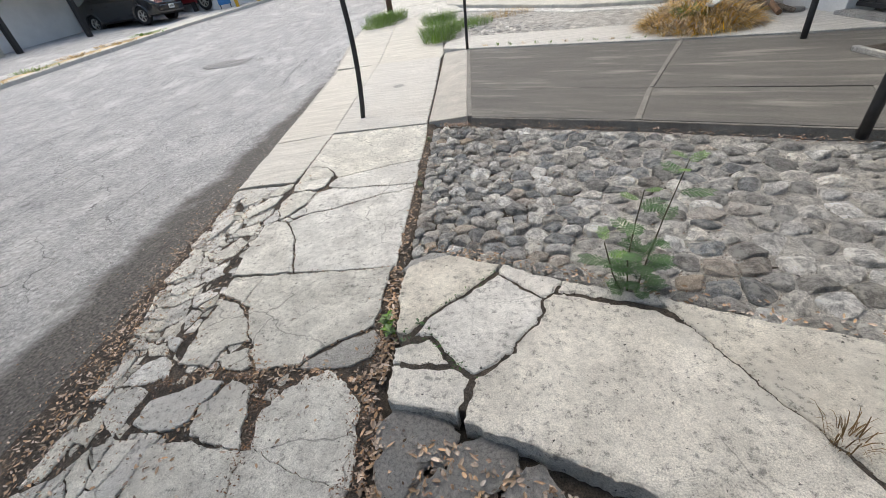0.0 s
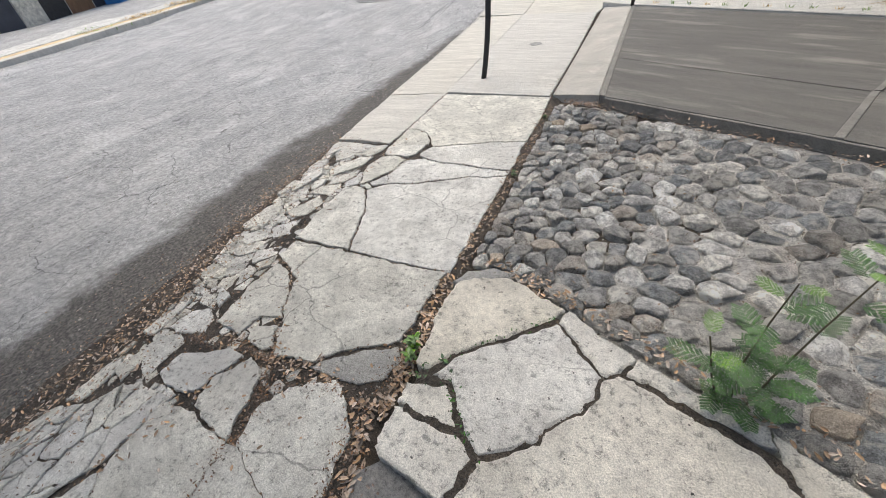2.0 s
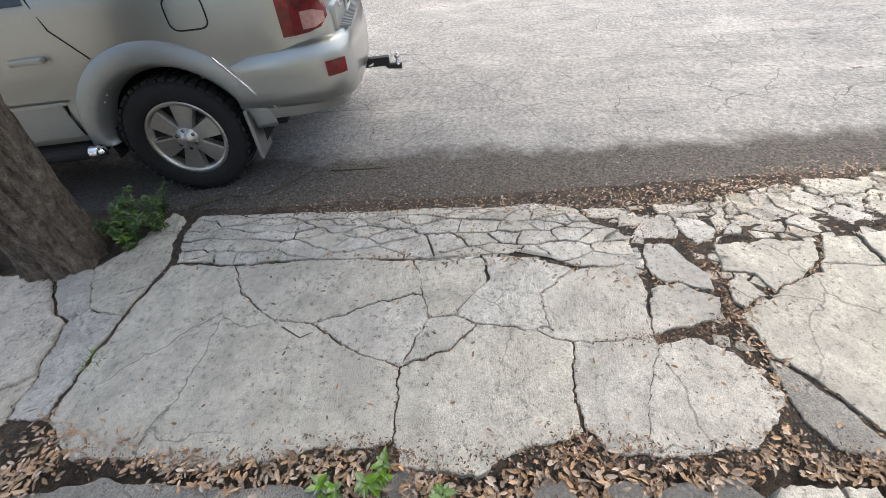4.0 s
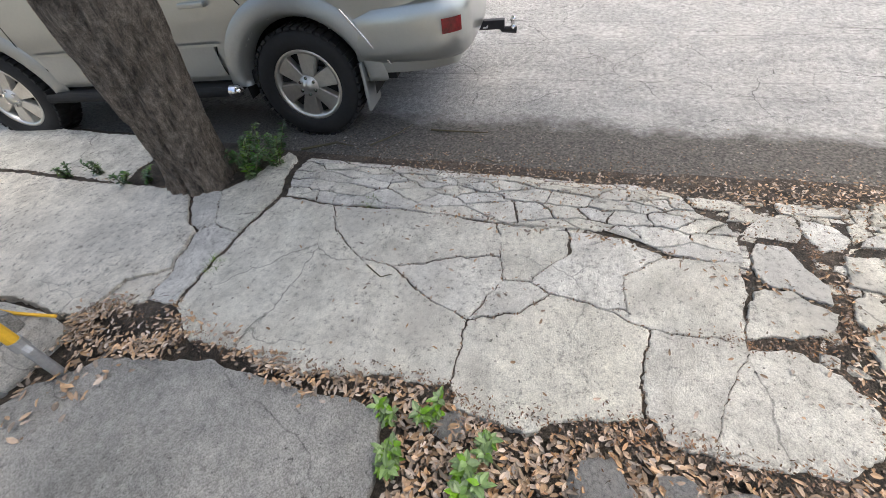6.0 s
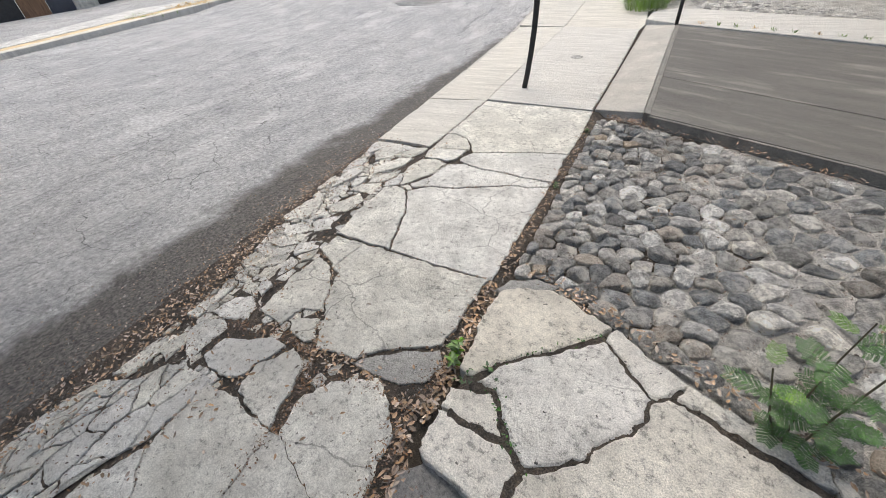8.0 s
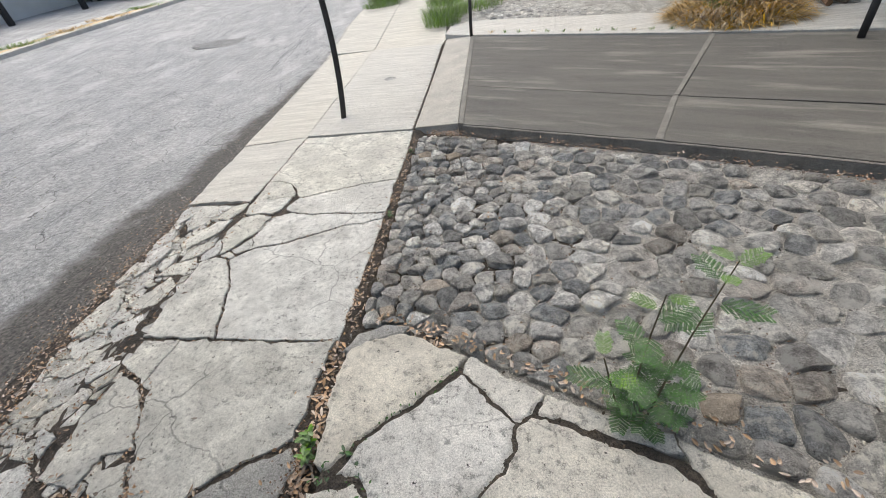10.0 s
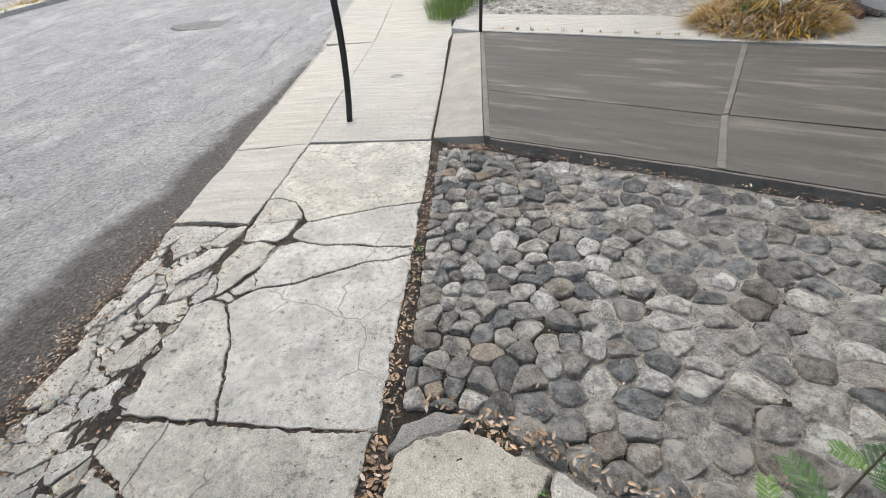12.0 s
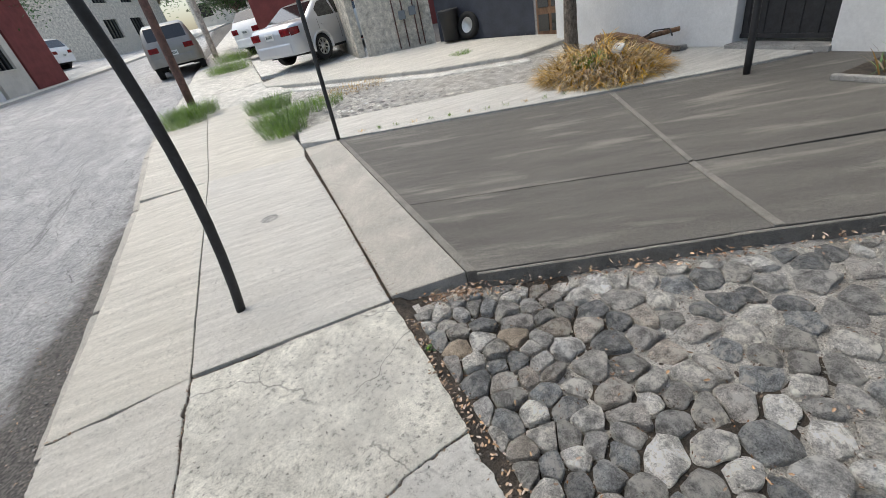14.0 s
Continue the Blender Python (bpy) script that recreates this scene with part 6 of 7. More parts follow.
for outline, gap in RAMP_LINES:
    for x, y in refine(outline, 0.012):
        jx, jy = jag(x, y)
        ramp_spots += [(jx + cr_.gauss(0, 0.007 + gap * 0.5), jy + cr_.gauss(0, 0.007 + gap * 0.5)) for _ in range(3)]
ramp_spots = [q for q in ramp_spots if inside(q[0], q[1], [(1.27, -2.77), (1.45, -2.70), (2.4, -3.18), (3.3, -3.6), (4.4, -4.2), (4.2, -4.85), (2.85, -4.15), (1.57, -3.6), (1.30, -3.5), (1.28, -3.25)])]
grit("crack_grit", ramp_spots, 0.002, 0.007, GRAVEL_DARK, "crumbs and dirt filling the ramp's cracks", lambda x, y: 0.052, 50)
grit("crack_grit", [q for q in crack_spots if cr_.random() < 0.75], 0.002, 0.007, GRAVEL_DARK, "crumbs and dirt filling the cracks", lambda x, y: bed_top(x, y) + 0.003, 48)
leaf_heap("crack_moss", line_spots([(1.26, -3.24), (1.42, -3.085), (1.60, -2.93), (1.72, -2.83)], 34, 0.012, 53), 0.016, LEAF, "tiny green weeds in the ramp's corner crack", lambda x, y: 0.054, 0.02, 53)
leaf_heap("crack_moss", line_spots([(1.24, -3.27), (1.38, -3.26), (1.51, -3.43), (1.60, -3.49)], 40, 0.012, 54), 0.016, LEAF, "tiny green weeds in the ramp's corner crack", lambda x, y: 0.052, 0.02, 54)
leaf_heap("crack_litter", line_spots([(0.10, -2.78), (0.29, -2.87), (0.43, -3.16), (0.55, -3.345), (0.75, -3.34), (1.0, -3.40)], 260, 0.022, 56), 0.02, LITTER, "dry leaf bits packed in the widest pavement crack", lambda x, y: bed_top(x, y), 0.012, 56)
leaf_heap("leaf_crumbs", line_spots([(0.05, -3.4), (0.30, -3.36), (0.55, -3.36), (0.64, -3.55), (0.68, -3.9), (0.66, -3.45), (0.98, -3.40)], 700, 0.022, 57), 0.014, DEBRIS, "brown crumbs packed in the pavement's wide cracks", lambda x, y: bed_top(x, y), 0.014, 57)
leaf_heap("crack_litter", [q for q in crack_spots if cr_.random() < 0.08], 0.02, LITTER, "bits of dry leaf caught in the cracks", lambda x, y: max(-0.02, bed_top(x, y)), 0.008, 49)
leaf_heap("leaf_crumbs", [q for q in crack_spots if cr_.random() < 0.10], 0.014, DEBRIS, "brown leaf crumbs in the pavement cracks", lambda x, y: bed_top(x, y) + 0.004, 0.008, 51)
grit("gravel", many(COBBLES, 11000, 52), 0.003, 0.013, CONCRETE_CHIP, "pale mortar crumbs between the cobbles", lambda x, y: max(mortar_top(x, y) + 0.004, -0.036), 52)
grit("gravel", many([(-0.45, -6.2), (1.15, -6.2), (1.2, -0.3), (0.0, -0.1), (-0.55, -1.2)], 5200, 43), 0.003, 0.010, GRAVEL, "grit lying in the cracks", lambda x, y: bed_top(x, y), 43)
grit("gravel", many([(-0.5, -6.2), (1.1, -6.0), (1.1, -0.3), (-0.5, -0.3)], 700, 44), 0.002, 0.006, GRAVEL, "grit scattered on the pavement", lambda x, y: 0.002, 44)
grit("gravel", many(COBBLES, 3000, 45), 0.003, 0.011, GRAVEL, "grit between the cobbles", lambda x, y: max(mortar_top(x, y), -0.045), 45)
grit("gravel", many(LEAF_BED, 500, 46), 0.004, 0.02, GRAVEL, "grit under the leaves", lambda x, y: -0.04, 46)


def boulder(x, y, z, sx, sy, sz, seed, label, group="dark rocks in the leaf bed"):
    bm = bmesh.new()
    bmesh.ops.create_icosphere(bm, subdivisions=4, radius=1)
    for v in bm.verts:
        p = v.co.copy()
        v.co = p * (1 + 0.22 * noise.noise(p * 1.4 + Vector((seed, 0, 0))) + 0.16 * noise.noise(p * 4 + Vector((0, seed, 0))) + 0.06 * noise.noise(p * 11))
        v.co.z = max(-0.4, min(0.55 + 0.1 * v.co.x, v.co.z))
    ob = tagged(part("rock", bm, ROCK, None, smooth=False), label, "rock", group)
    ob.matrix_world = pose(x, y, z, 0, 0, seed * 40) @ Matrix.Diagonal((sx, sy, sz, 1))


for k, (x, y, sx, sy, sz) in enumerate(((1.33, -4.22, 0.11, 0.09, 0.06), (1.28, -4.0, 0.075, 0.06, 0.05), (1.30, -3.83, 0.10, 0.08, 0.06), (1.36, -3.70, 0.15, 0.12, 0.045), (1.60, -3.82, 0.13, 0.10, 0.04),
                                        (1.45, -3.98, 0.16, 0.11, 0.04), (1.78, -4.02, 0.18, 0.12, 0.04), (1.25, -4.72, 0.06, 0.05, 0.03), (2.05, -4.25, 0.2, 0.13, 0.045), (1.66, -4.3, 0.12, 0.1, 0.04))):
    boulder(x, y, -0.012, sx, sy, sz * 0.8, k + 1, "dark grey volcanic rock half buried in dry leaves")


# twigs on the road by the off-roader
for pts, r_ in (([(-0.66, -5.95, 0), (-0.82, -5.78, 0.02), (-1.0, -5.72, 0.01)], 0.006), ([(-0.95, -5.55, 0), (-0.93, -5.3, 0.012), (-0.95, -5.1, 0.004)], 0.007), ([(-0.6, -5.05, 0), (-0.55, -4.95, 0.01), (-0.62, -4.8, 0.0)], 0.004),
                ([(-0.5, -6.45, 0.02), (-0.62, -6.2, 0.03), (-0.6, -6.05, 0.02)], 0.01), ([(0.6, -5.35, 0.1), (0.66, -5.25, 0.1), (0.63, -5.2, 0.1)], 0.004), ([(1.3, -4.6, 0.09), (1.42, -4.4, 0.1), (1.4, -4.3, 0.09)], 0.004)):
    tagged(part("twig", tube([(x, y, z + ROAD_Z + 0.012) for x, y, z in pts], [r_, r_ * 0.8, r_ * 0.4], 6), STEM), "thin dry twig lying on the ground", "twig", "fallen twigs")


# ---- plants ----
def blade(bm, base, tip, width, droop=0.0, n=3):
    """A flat tapering blade from base to tip."""
    a, b = Vector(base), Vector(tip)
    d = b - a
    side = d.cross(Vector((0, 0, 1)))
    side = side.normalized() * width / 2 if side.length > 1e-6 else Vector((width / 2, 0, 0))
    prev = None
    for k in range(n + 1):
        t = k / n
        p = a + d * t + Vector((0, 0, droop * (t - t * t) * 4))
        w = side * (1 - t ** 1.5) * (1 if k else 0.7)
        row = (bm.verts.new(p - w), bm.verts.new(p + w)) if k < n else (bm.verts.new(p),)
        if prev:
            bm.faces.new((prev[0], prev[1], *row[::-1]))
        prev = row


def tuft(name, x, y, z, n, height, radius, material, label, category="grass tuft", seed=1, width=0.008):
    r = random.Random(seed)
    bm = bmesh.new()
    for _ in range(n):
        a, d = r.uniform(0, 6.3), radius * math.sqrt(r.random())
        bx, by = x + d * math.cos(a), y + d * math.sin(a)
        h = height * r.uniform(0.4, 1.1)
        o = h * r.uniform(0.2, 0.9)
        a2 = a + r.uniform(-0.9, 0.9)
        blade(bm, (bx, by, z), (bx + o * math.cos(a2), by + o * math.sin(a2), z + h * r.uniform(0.35, 0.9)), width * r.uniform(0.6, 1.3), h * 0.35)
    me = part(name, bm, material)
    return tagged(me, label, category, kind="stuff")


def leaflet(bm, p, d, up, l, w):
    """One pointed leaf with a folded midrib."""
    d, up = d.normalized(), up.normalized()
    s = d.cross(up)
    s = s.normalized() if s.length > 1e-5 else Vector((1, 0, 0))
    n = s.cross(d)
    v = [bm.verts.new(q) for q in (p, p + d * l * 0.35 + s * w / 2 + n * w * 0.12, p + d * l * 0.75 + s * w * 0.35 + n * w * 0.1, p + d * l - n * l * 0.1,
                                    p + d * l * 0.75 - s * w * 0.35 + n * w * 0.1, p + d * l * 0.35 - s * w / 2 + n * w * 0.12, p + d * l * 0.5)]
    for a, b in ((0, 1), (1, 2), (2, 3), (3, 4), (4, 5), (5, 0)):
        bm.faces.new((v[a], v[b], v[6]))


def weed(x, y, z, height, seed, label, leaves=26, size=0.045, material=LEAF):
    r = random.Random(seed)
    th = thing("weed", pose(x, y, z), label, "weed", "weeds in the cracks")
    for s in range(3):
        a = r.uniform(0, 6.3)
        h = height * r.uniform(0.7, 1.1)
        pts = [Vector((0, 0, -0.02)), Vector((math.cos(a), math.sin(a), 0)) * h * 0.25 + Vector((0, 0, h * 0.5)), Vector((math.cos(a), math.sin(a), 0)) * h * 0.5 + Vector((0, 0, h))]
        part("stem", tube(pts, [0.004, 0.003, 0.002], 5), STEM, th)
        bm = bmesh.new()
        for k in range(int(leaves * 1.5)):
            t = r.uniform(0.15, 1.0)
            p = pts[0].lerp(pts[1], t * 2) if t < 0.5 else pts[1].lerp(pts[2], t * 2 - 1)
            b = r.uniform(0, 6.3)
            leaflet(bm, p, Vector((math.cos(b), math.sin(b), r.uniform(-0.1, 0.7))), Vector((0, 0, 1)), size * r.uniform(0.45, 1.0), size * r.uniform(0.3, 0.5))
        part("leaves", bm, material if s else LEAF_LIGHT, th)
    return th


weed(1.17, -3.15, -0.02, 0.10, 3, "green leafy weed in the gap beside the ramp", 20, 0.045, LEAF_LIGHT)
weed(1.36, -3.20, 0.0, 0.07, 4, "small green weed in the ramp's crack", 12, 0.03)
weed(1.28, -4.95, -0.03, 0.07, 5, "small green weed between dry leaves", 12, 0.05, LEAF_LIGHT)
weed(1.25, -4.78, -0.03, 0.10, 6, "leafy green weed between dry leaves", 22, 0.05, LEAF_LIGHT)
weed(1.30, -4.60, -0.03, 0.08, 7, "leafy green weed between dry leaves", 16, 0.05, LEAF_LIGHT)
weed(1.42, -4.62, -0.03, 0.10, 8, "broad green weed beside the grey slab", 22, 0.06, LEAF_LIGHT)
weed(1.42, -4.88, -0.03, 0.09, 9, "broad green weed beside the grey slab", 20, 0.06, LEAF_LIGHT)
weed(1.18, -1.55, -0.02, 0.05, 10, "tiny green weed at the cobbles' edge", 10, 0.025)
weed(1.18, -0.55, -0.02, 0.05, 12, "tiny green weed at the cobbles' edge", 10, 0.025)
for k, (x, y) in enumerate(((-0.10, -6.62), (-0.22, -6.48), (0.0, -6.48), (-0.3, -6.65), (-0.15, -6.38), (-0.05, -6.55), (-0.2, -6.7), (-0.32, -6.5))):
    weed(x, y, -0.02, 0.20, 30 + k, "bushy green weed at the tree's foot", 26, 0.05)
for k, (x, y) in enumerate(((0.18, -7.25), (0.24, -7.4), (0.15, -7.75), (0.22, -8.0))):
    weed(x, y, -0.02, 0.12, 40 + k, "straggly green weed behind the tree", 22, 0.045)
weed(4.75, -1.98, 0.0, 0.12, 50, "green weed at the driveway's foot", 24, 0.04)
weed(4.45, -1.86, 0.0, 0.08, 51, "green weed at the driveway's foot", 16, 0.035)
tuft("grass_tuft", 0.77, -6.17, -0.02, 60, 0.06, 0.05, GRASS, "small dry grass tuft in the slab joint", seed=61, width=0.004)
tuft("grass_tuft", 0.12, -5.55, -0.02, 60, 0.05, 0.06, GRASS, "small green grass tuft in the kerb strip", seed=62, width=0.004)
tuft("grass_tuft", 3.0, -4.08, 0.05, 70, 0.07, 0.09, STEM, "dry brown weed lying on the ramp", "weed", seed=63, width=0.004)


def feather(bm_l, bm_s, p, d, length, r, young=False):
    """A twice-feathered leaf of the sapling: a midrib with side ribs of tiny leaflets."""
    d = d.normalized()
    up = Vector((0, 0, 1))
    side = d.cross(up).normalized()
    tube([p, p + d * length * 0.5 + up * length * 0.04, p + d * length - up * length * 0.06], [0.0016, 0.0012, 0.0007], 4, bm_s)
    for k in range(6):
        t = 0.2 + 0.78 * k / 5
        q = p + d * length * t + up * length * 0.03 * (1 - (2 * t - 1) ** 2)
        for s in (1, -1):
            rib = (side * s * 0.9 + d * 0.65 + up * r.uniform(-0.15, 0.1)).normalized()
            rl = length * 0.40 * (1 - 0.35 * abs(2 * t - 1))
            across = rib.cross(up).normalized()
            for j in range(9):
                u = (j + 0.5) / 9
                for w in (1, -1):
                    leaflet(bm_l, q + rib * rl * u, across * w + rib * 0.35, up, rl * 0.27, rl * 0.105)


def sapling(x, y, z):
    r = random.Random(77)
    th = thing("sapling", pose(x, y, z), "young feathery-leaved green sapling growing at the ramp's edge", "sapling")
    stems = [[(0, 0, -0.05), (0.05, 0.03, 0.18), (0.11, 0.07, 0.38), (0.17, 0.10, 0.57), (0.19, 0.11, 0.63)], [(-0.02, 0.01, -0.05), (-0.03, 0.05, 0.18), (0.0, 0.09, 0.36), (0.03, 0.12, 0.5)],
             [(-0.03, -0.02, -0.05), (-0.1, 0.02, 0.12), (-0.14, 0.06, 0.28)]]
    for si, st in enumerate(stems):
        pts = [Vector(p) for p in st]
        stem = part("stem", tube(pts, [0.0042 - 0.0007 * k for k in range(len(pts))], 7), STEM, th)
        n = (10, 8, 6)[si]
        for k in range(n):
            t = 0.2 + 0.8 * k / (n - 1)
            f = t * (len(pts) - 1)
            i = min(int(f), len(pts) - 2)
            p = pts[i].lerp(pts[i + 1], f - i)
            a = k * 2.4 + si
            bl, bs = bmesh.new(), bmesh.new()
            top = t > 0.8
            feather(bl, bs, p, Vector((math.cos(a), math.sin(a), 0.35 if top else 0.15)), (0.09 if top else 0.11) * r.uniform(0.7, 1.15), r)
            leaf = part("leaf", bl, LEAF_LIGHT if top else LEAF, stem)
            bs.free()
    for k in range(22):
        a = k * 2.4
        bl, bs = bmesh.new(), bmesh.new()
        feather(bl, bs, Vector((0.02 * math.cos(a), 0.02 * math.sin(a), 0.02 + 0.012 * k)), Vector((math.cos(a), math.sin(a), 0.3)), r.uniform(0.07, 0.12), r)
        part("leaf", bl, LEAF, th)
        bs.free()


sapling(2.36, -3.02, 0.0)
tuft("dry_weed", 2.73, -3.81, 0.055, 46, 0.12, 0.05, STEM_DRY, "withered brown weed in the ramp's crack", "weed", 55, 0.004)

# grass round the utility pole and at the pavement's inner edge
for gx, gy, n, h, rad, label, seed in ((-0.62, 8.3, 700, 0.34, 0.5, "tall green grass round the utility pole", 71), (-0.75, 7.7, 320, 0.2, 0.4, "short grass at the kerb", 72), (0.98, 5.0, 320, 0.30, 0.3, "long green grass at the pavement's inner edge", 73),
                                       (1.0, 5.6, 420, 0.34, 0.4, "long green grass at the pavement's inner edge", 74), (1.6, 6.1, 350, 0.22, 0.5, "grass growing over the far cobbles", 75), (0.9, 6.9, 420, 0.34, 0.36, "long green grass at the pavement's inner edge", 76),
                                       (0.2, 14.0, 500, 0.4, 0.6, "grass at the kerb up the street", 77), (0.5, 16.8, 500, 0.45, 0.7, "grass at the kerb up the street", 78), (5.0, 6.8, 200, 0.15, 0.2, "small grass patch on the forecourt", 79), (2.5, 6.7, 320, 0.10, 0.6, "yellowing grass before the kerb step", 80)):
    tuft("grass_patch", gx, gy, (0.02 + rise(gy)), int(n * 3), h * 0.92, rad * 1.15, GRASS if seed != 80 else STRAW, label, "grass", seed, 0.0055)
for k in range(14):
    tuft("grass_tuft", 1.9 + k * 0.21, 3.62 - k * 0.118, 0.08, 14, 0.06, 0.04, GRASS if k % 3 else STRAW, "tiny weed in the driveway's far joint", seed=90 + k, width=0.006)
for k in range(7):
    x, y = -10.9 + 0.2 * k, 3.2 + 1.4 * k
    kerb_x = lerp([(q[1], q[0]) for q in FAR_KERB], y)
    tuft("dry_grass", kerb_x - 0.65, y, road_z(kerb_x, y) + 0.08, 260, 0.10, 0.7, STRAW if k % 3 else GRASS, "dry yellow grass on the far verge", "grass", 110 + k, 0.02)


# heap of dry palm leaves
def straw_heap(x, y, z, rx, ry, h, n, seed):
    r = random.Random(seed)
    bm = bmesh.new()
    for _ in range(n):
        a, d = r.uniform(0, 6.3), math.sqrt(r.random())
        px, py = x + rx * d * math.cos(a), y + ry * d * math.sin(a)
        pz = z + h * (1 - d ** 1.7) * r.uniform(0.2, 1.0) * (0.75 + 0.5 * noise.noise(Vector((px * 3, py * 3, 0))))
        b = a + r.uniform(-1.2, 1.2)
        l = r.uniform(0.10, 0.36)
        blade(bm, (px, py, pz), (px + l * math.cos(b), py + l * math.sin(b), max(z + 0.01, pz + r.uniform(-0.2, 0.14))), r.uniform(0.008, 0.026), r.uniform(0, 0.07))
    return tagged(part("palm_heap", bm, STRAW), "heap of dry yellow palm leaves and cuttings", "cuttings heap", kind="stuff")


straw_heap(5.08, 2.72, 0.08, 0.74, 0.80, 0.50, 3600, 5)
tuft("green_cutting", 4.95, 2.7, 0.22, 310, 0.2, 0.25, GRASS, "green leaves on the cuttings heap", "cuttings", 6, 0.012)
tagged(part("paper_scrap", box(-0.12, -0.06, 0, 0.12, 0.06, 0.03, 0.01), WHITE_WALL), "crumpled white paper on the cuttings heap", "paper scrap").matrix_world = pose(5.15, 2.45, 0.38, 10, -14, 30)


# ---- trees ----
def tree(name, base, lean, height, r0, label, crown_r, n_leaves, seed, reach=(0, 0, 0), leaf=0.09, material=LEAF):
    r = random.Random(seed)
    th = thing(name, pose(*base), label, "tree")
    bm = bmesh.new()
    big = name == "street_tree"
    sides, rings = (72 if big else 20), []
    levels = 90 if big else 22
    for k in range(levels):
        t = k / (levels - 1)
        z = -0.08 + height * t
        rad = r0 * (1 + 0.33 * math.sin(min(t, 0.6) / 0.6 * 1.57) - 0.6 * max(0, t - 0.6)) if name == "street_tree" else r0 * (1 - 0.45 * t)
        rad += r0 * 0.35 * math.exp(-z / 0.12)
        cx, cy = lean[0] * z, lean[1] * z
        ring = []
        for s in range(sides):
            a = 2 * math.pi * s / sides
            ridge = abs(noise.noise(Vector((math.cos(a) * 10 + 0.6 * z, math.sin(a) * 10, z * 4.2)))) + 0.6 * abs(noise.noise(Vector((math.cos(a) * 15, math.sin(a) * 15, z * 6)))) if big else 0
            k2 = 1 - 0.5 * max(0, 0.35 - ridge) + 0.10 * noise.noise(Vector((math.cos(a) * 1.2, math.sin(a) * 1.2, z * 1.4 + seed))) + 0.035 * noise.noise(Vector((math.cos(a) * 6, math.sin(a) * 6, z * 3)))
            ring.append(bm.verts.new((cx + rad * k2 * math.cos(a), cy + rad * k2 * math.sin(a), z)))
        rings.append(ring)
    for a, b in zip(rings, rings[1:]):
        for s in range(sides):
            bm.faces.new((a[s], a[(s + 1) % sides], b[(s + 1) % sides], b[s]))
    bm.faces.new(rings[-1])
    trunk = part("trunk", bm, BARK, th, "", True)
    top = Vector((lean[0] * height, lean[1] * height, height))
    ends = []
    for k in range(7):
        a = k * 2.4 + seed
        d = Vector((math.cos(a), math.sin(a), r.uniform(0.5, 1.1))).normalized()
        mid, end = top + Vector(reach) * 0.7 + d * crown_r * 0.45, top + Vector(reach) + d * crown_r * r.uniform(0.75, 1.0)
        part("limb", tube([top - Vector((0, 0, r0)), mid, end], [r0 * 0.5, r0 * 0.25, r0 * 0.08], 8), BARK, th)
        ends += [mid, end, mid.lerp(end, 0.5)]
    bm = bmesh.new()
    for _ in range(n_leaves):
        c = r.choice(ends)
        p = c + Vector((r.gauss(0, 1), r.gauss(0, 1), r.gauss(0, 0.7))) * crown_r * 0.28
        b = r.uniform(0, 6.3)
        leaflet(bm, p, Vector((math.cos(b), math.sin(b), r.uniform(-0.7, 0.5))), Vector((r.uniform(-0.4, 0.4), r.uniform(-0.4, 0.4), 1)), leaf * r.uniform(0.7, 1.3), leaf * 0.5)
    part("crown", bm, material, th)
    return th


# unseen crown, reached out over the kerb and road to shade them
tree("street_tree", (0.06, -6.86, 0), (0.12, 0.16), 2.6, 0.178, "leaning old street tree with rough brown bark, beside the kerb", 2.6, 8500, 3, reach=(-1.3, 1.9, 0.7), leaf=0.16)
# only the trunk shows; the crown is sized to darken wall and driveway
tree("yard_tree", (5.75, 4.1, 0.05), (0.0, 0.02), 2.8, 0.14, "brown-barked tree trunk before the white house", 2.3, 4000, 5, leaf=0.12)
tree("far_tree", (-8.6, 25.5, 1.6), (-0.05, 0.05), 2.6, 0.12, "slim tree across the street with grey-green crown", 2.2, 2600, 6, leaf=0.16)
tree("far_tree", (-8.9, 24.0, 1.55), (-0.12, 0.03), 2.4, 0.11, "slim leaning tree across the street", 2.0, 2400, 7, leaf=0.16)
tree("hedge_tree", (1.2, 22.5, 1.2), (0, 0), 1.6, 0.1, "dense bright green tree by the pavement", 1.5, 4200, 8, leaf=0.16)
tree("far_tree", (-4.5, 46, 2.6), (0, 0), 3.0, 0.2, "green tree at the end of the street", 3.2, 2600, 9, leaf=0.3)
tree("far_tree", (4.0, 40, 2.4), (0, 0), 2.6, 0.2, "green tree at the end of the street", 3.0, 2600, 10, leaf=0.3)


# ---- planter, bin, clutter by the white house ----
bin_ = thing("dustbin", pose(6.0, -1.08, 0.075, 0, 0, 20) @ Matrix.Scale(0.9, 4), "large grey plastic dustbin leaning by the wall", "dustbin")
part("tub", lathe([(0.001, 0.0), (0.20, 0.0), (0.215, 0.015), (0.265, 0.70), (0.285, 0.71), (0.29, 0.745), (0.275, 0.75), (0.262, 0.73), (0.20, 0.04), (0.001, 0.03)], 36), BIN, bin_, "", True)
part("rim", lathe([(0.268, 0.715), (0.298, 0.72), (0.30, 0.75), (0.272, 0.758)], 36), BIN, bin_, "", True)
for s in (1, -1):
    part("handle", box(-0.07, s * 0.285 - 0.03, 0.66, 0.07, s * 0.285 + 0.03, 0.69, 0.01), BIN, bin_).matrix_local = pose(0, 0, 0, 0, 0, 100)
planter = thing("flower_bed", pose(5.85, -0.2, 0.07), "small flower bed with dry iris leaves beside the wall", "flower bed")
part("edging", box(-0.32, -0.45, 0, -0.26, 0.48, 0.05, 0.008), CONCRETE_DARK, planter)
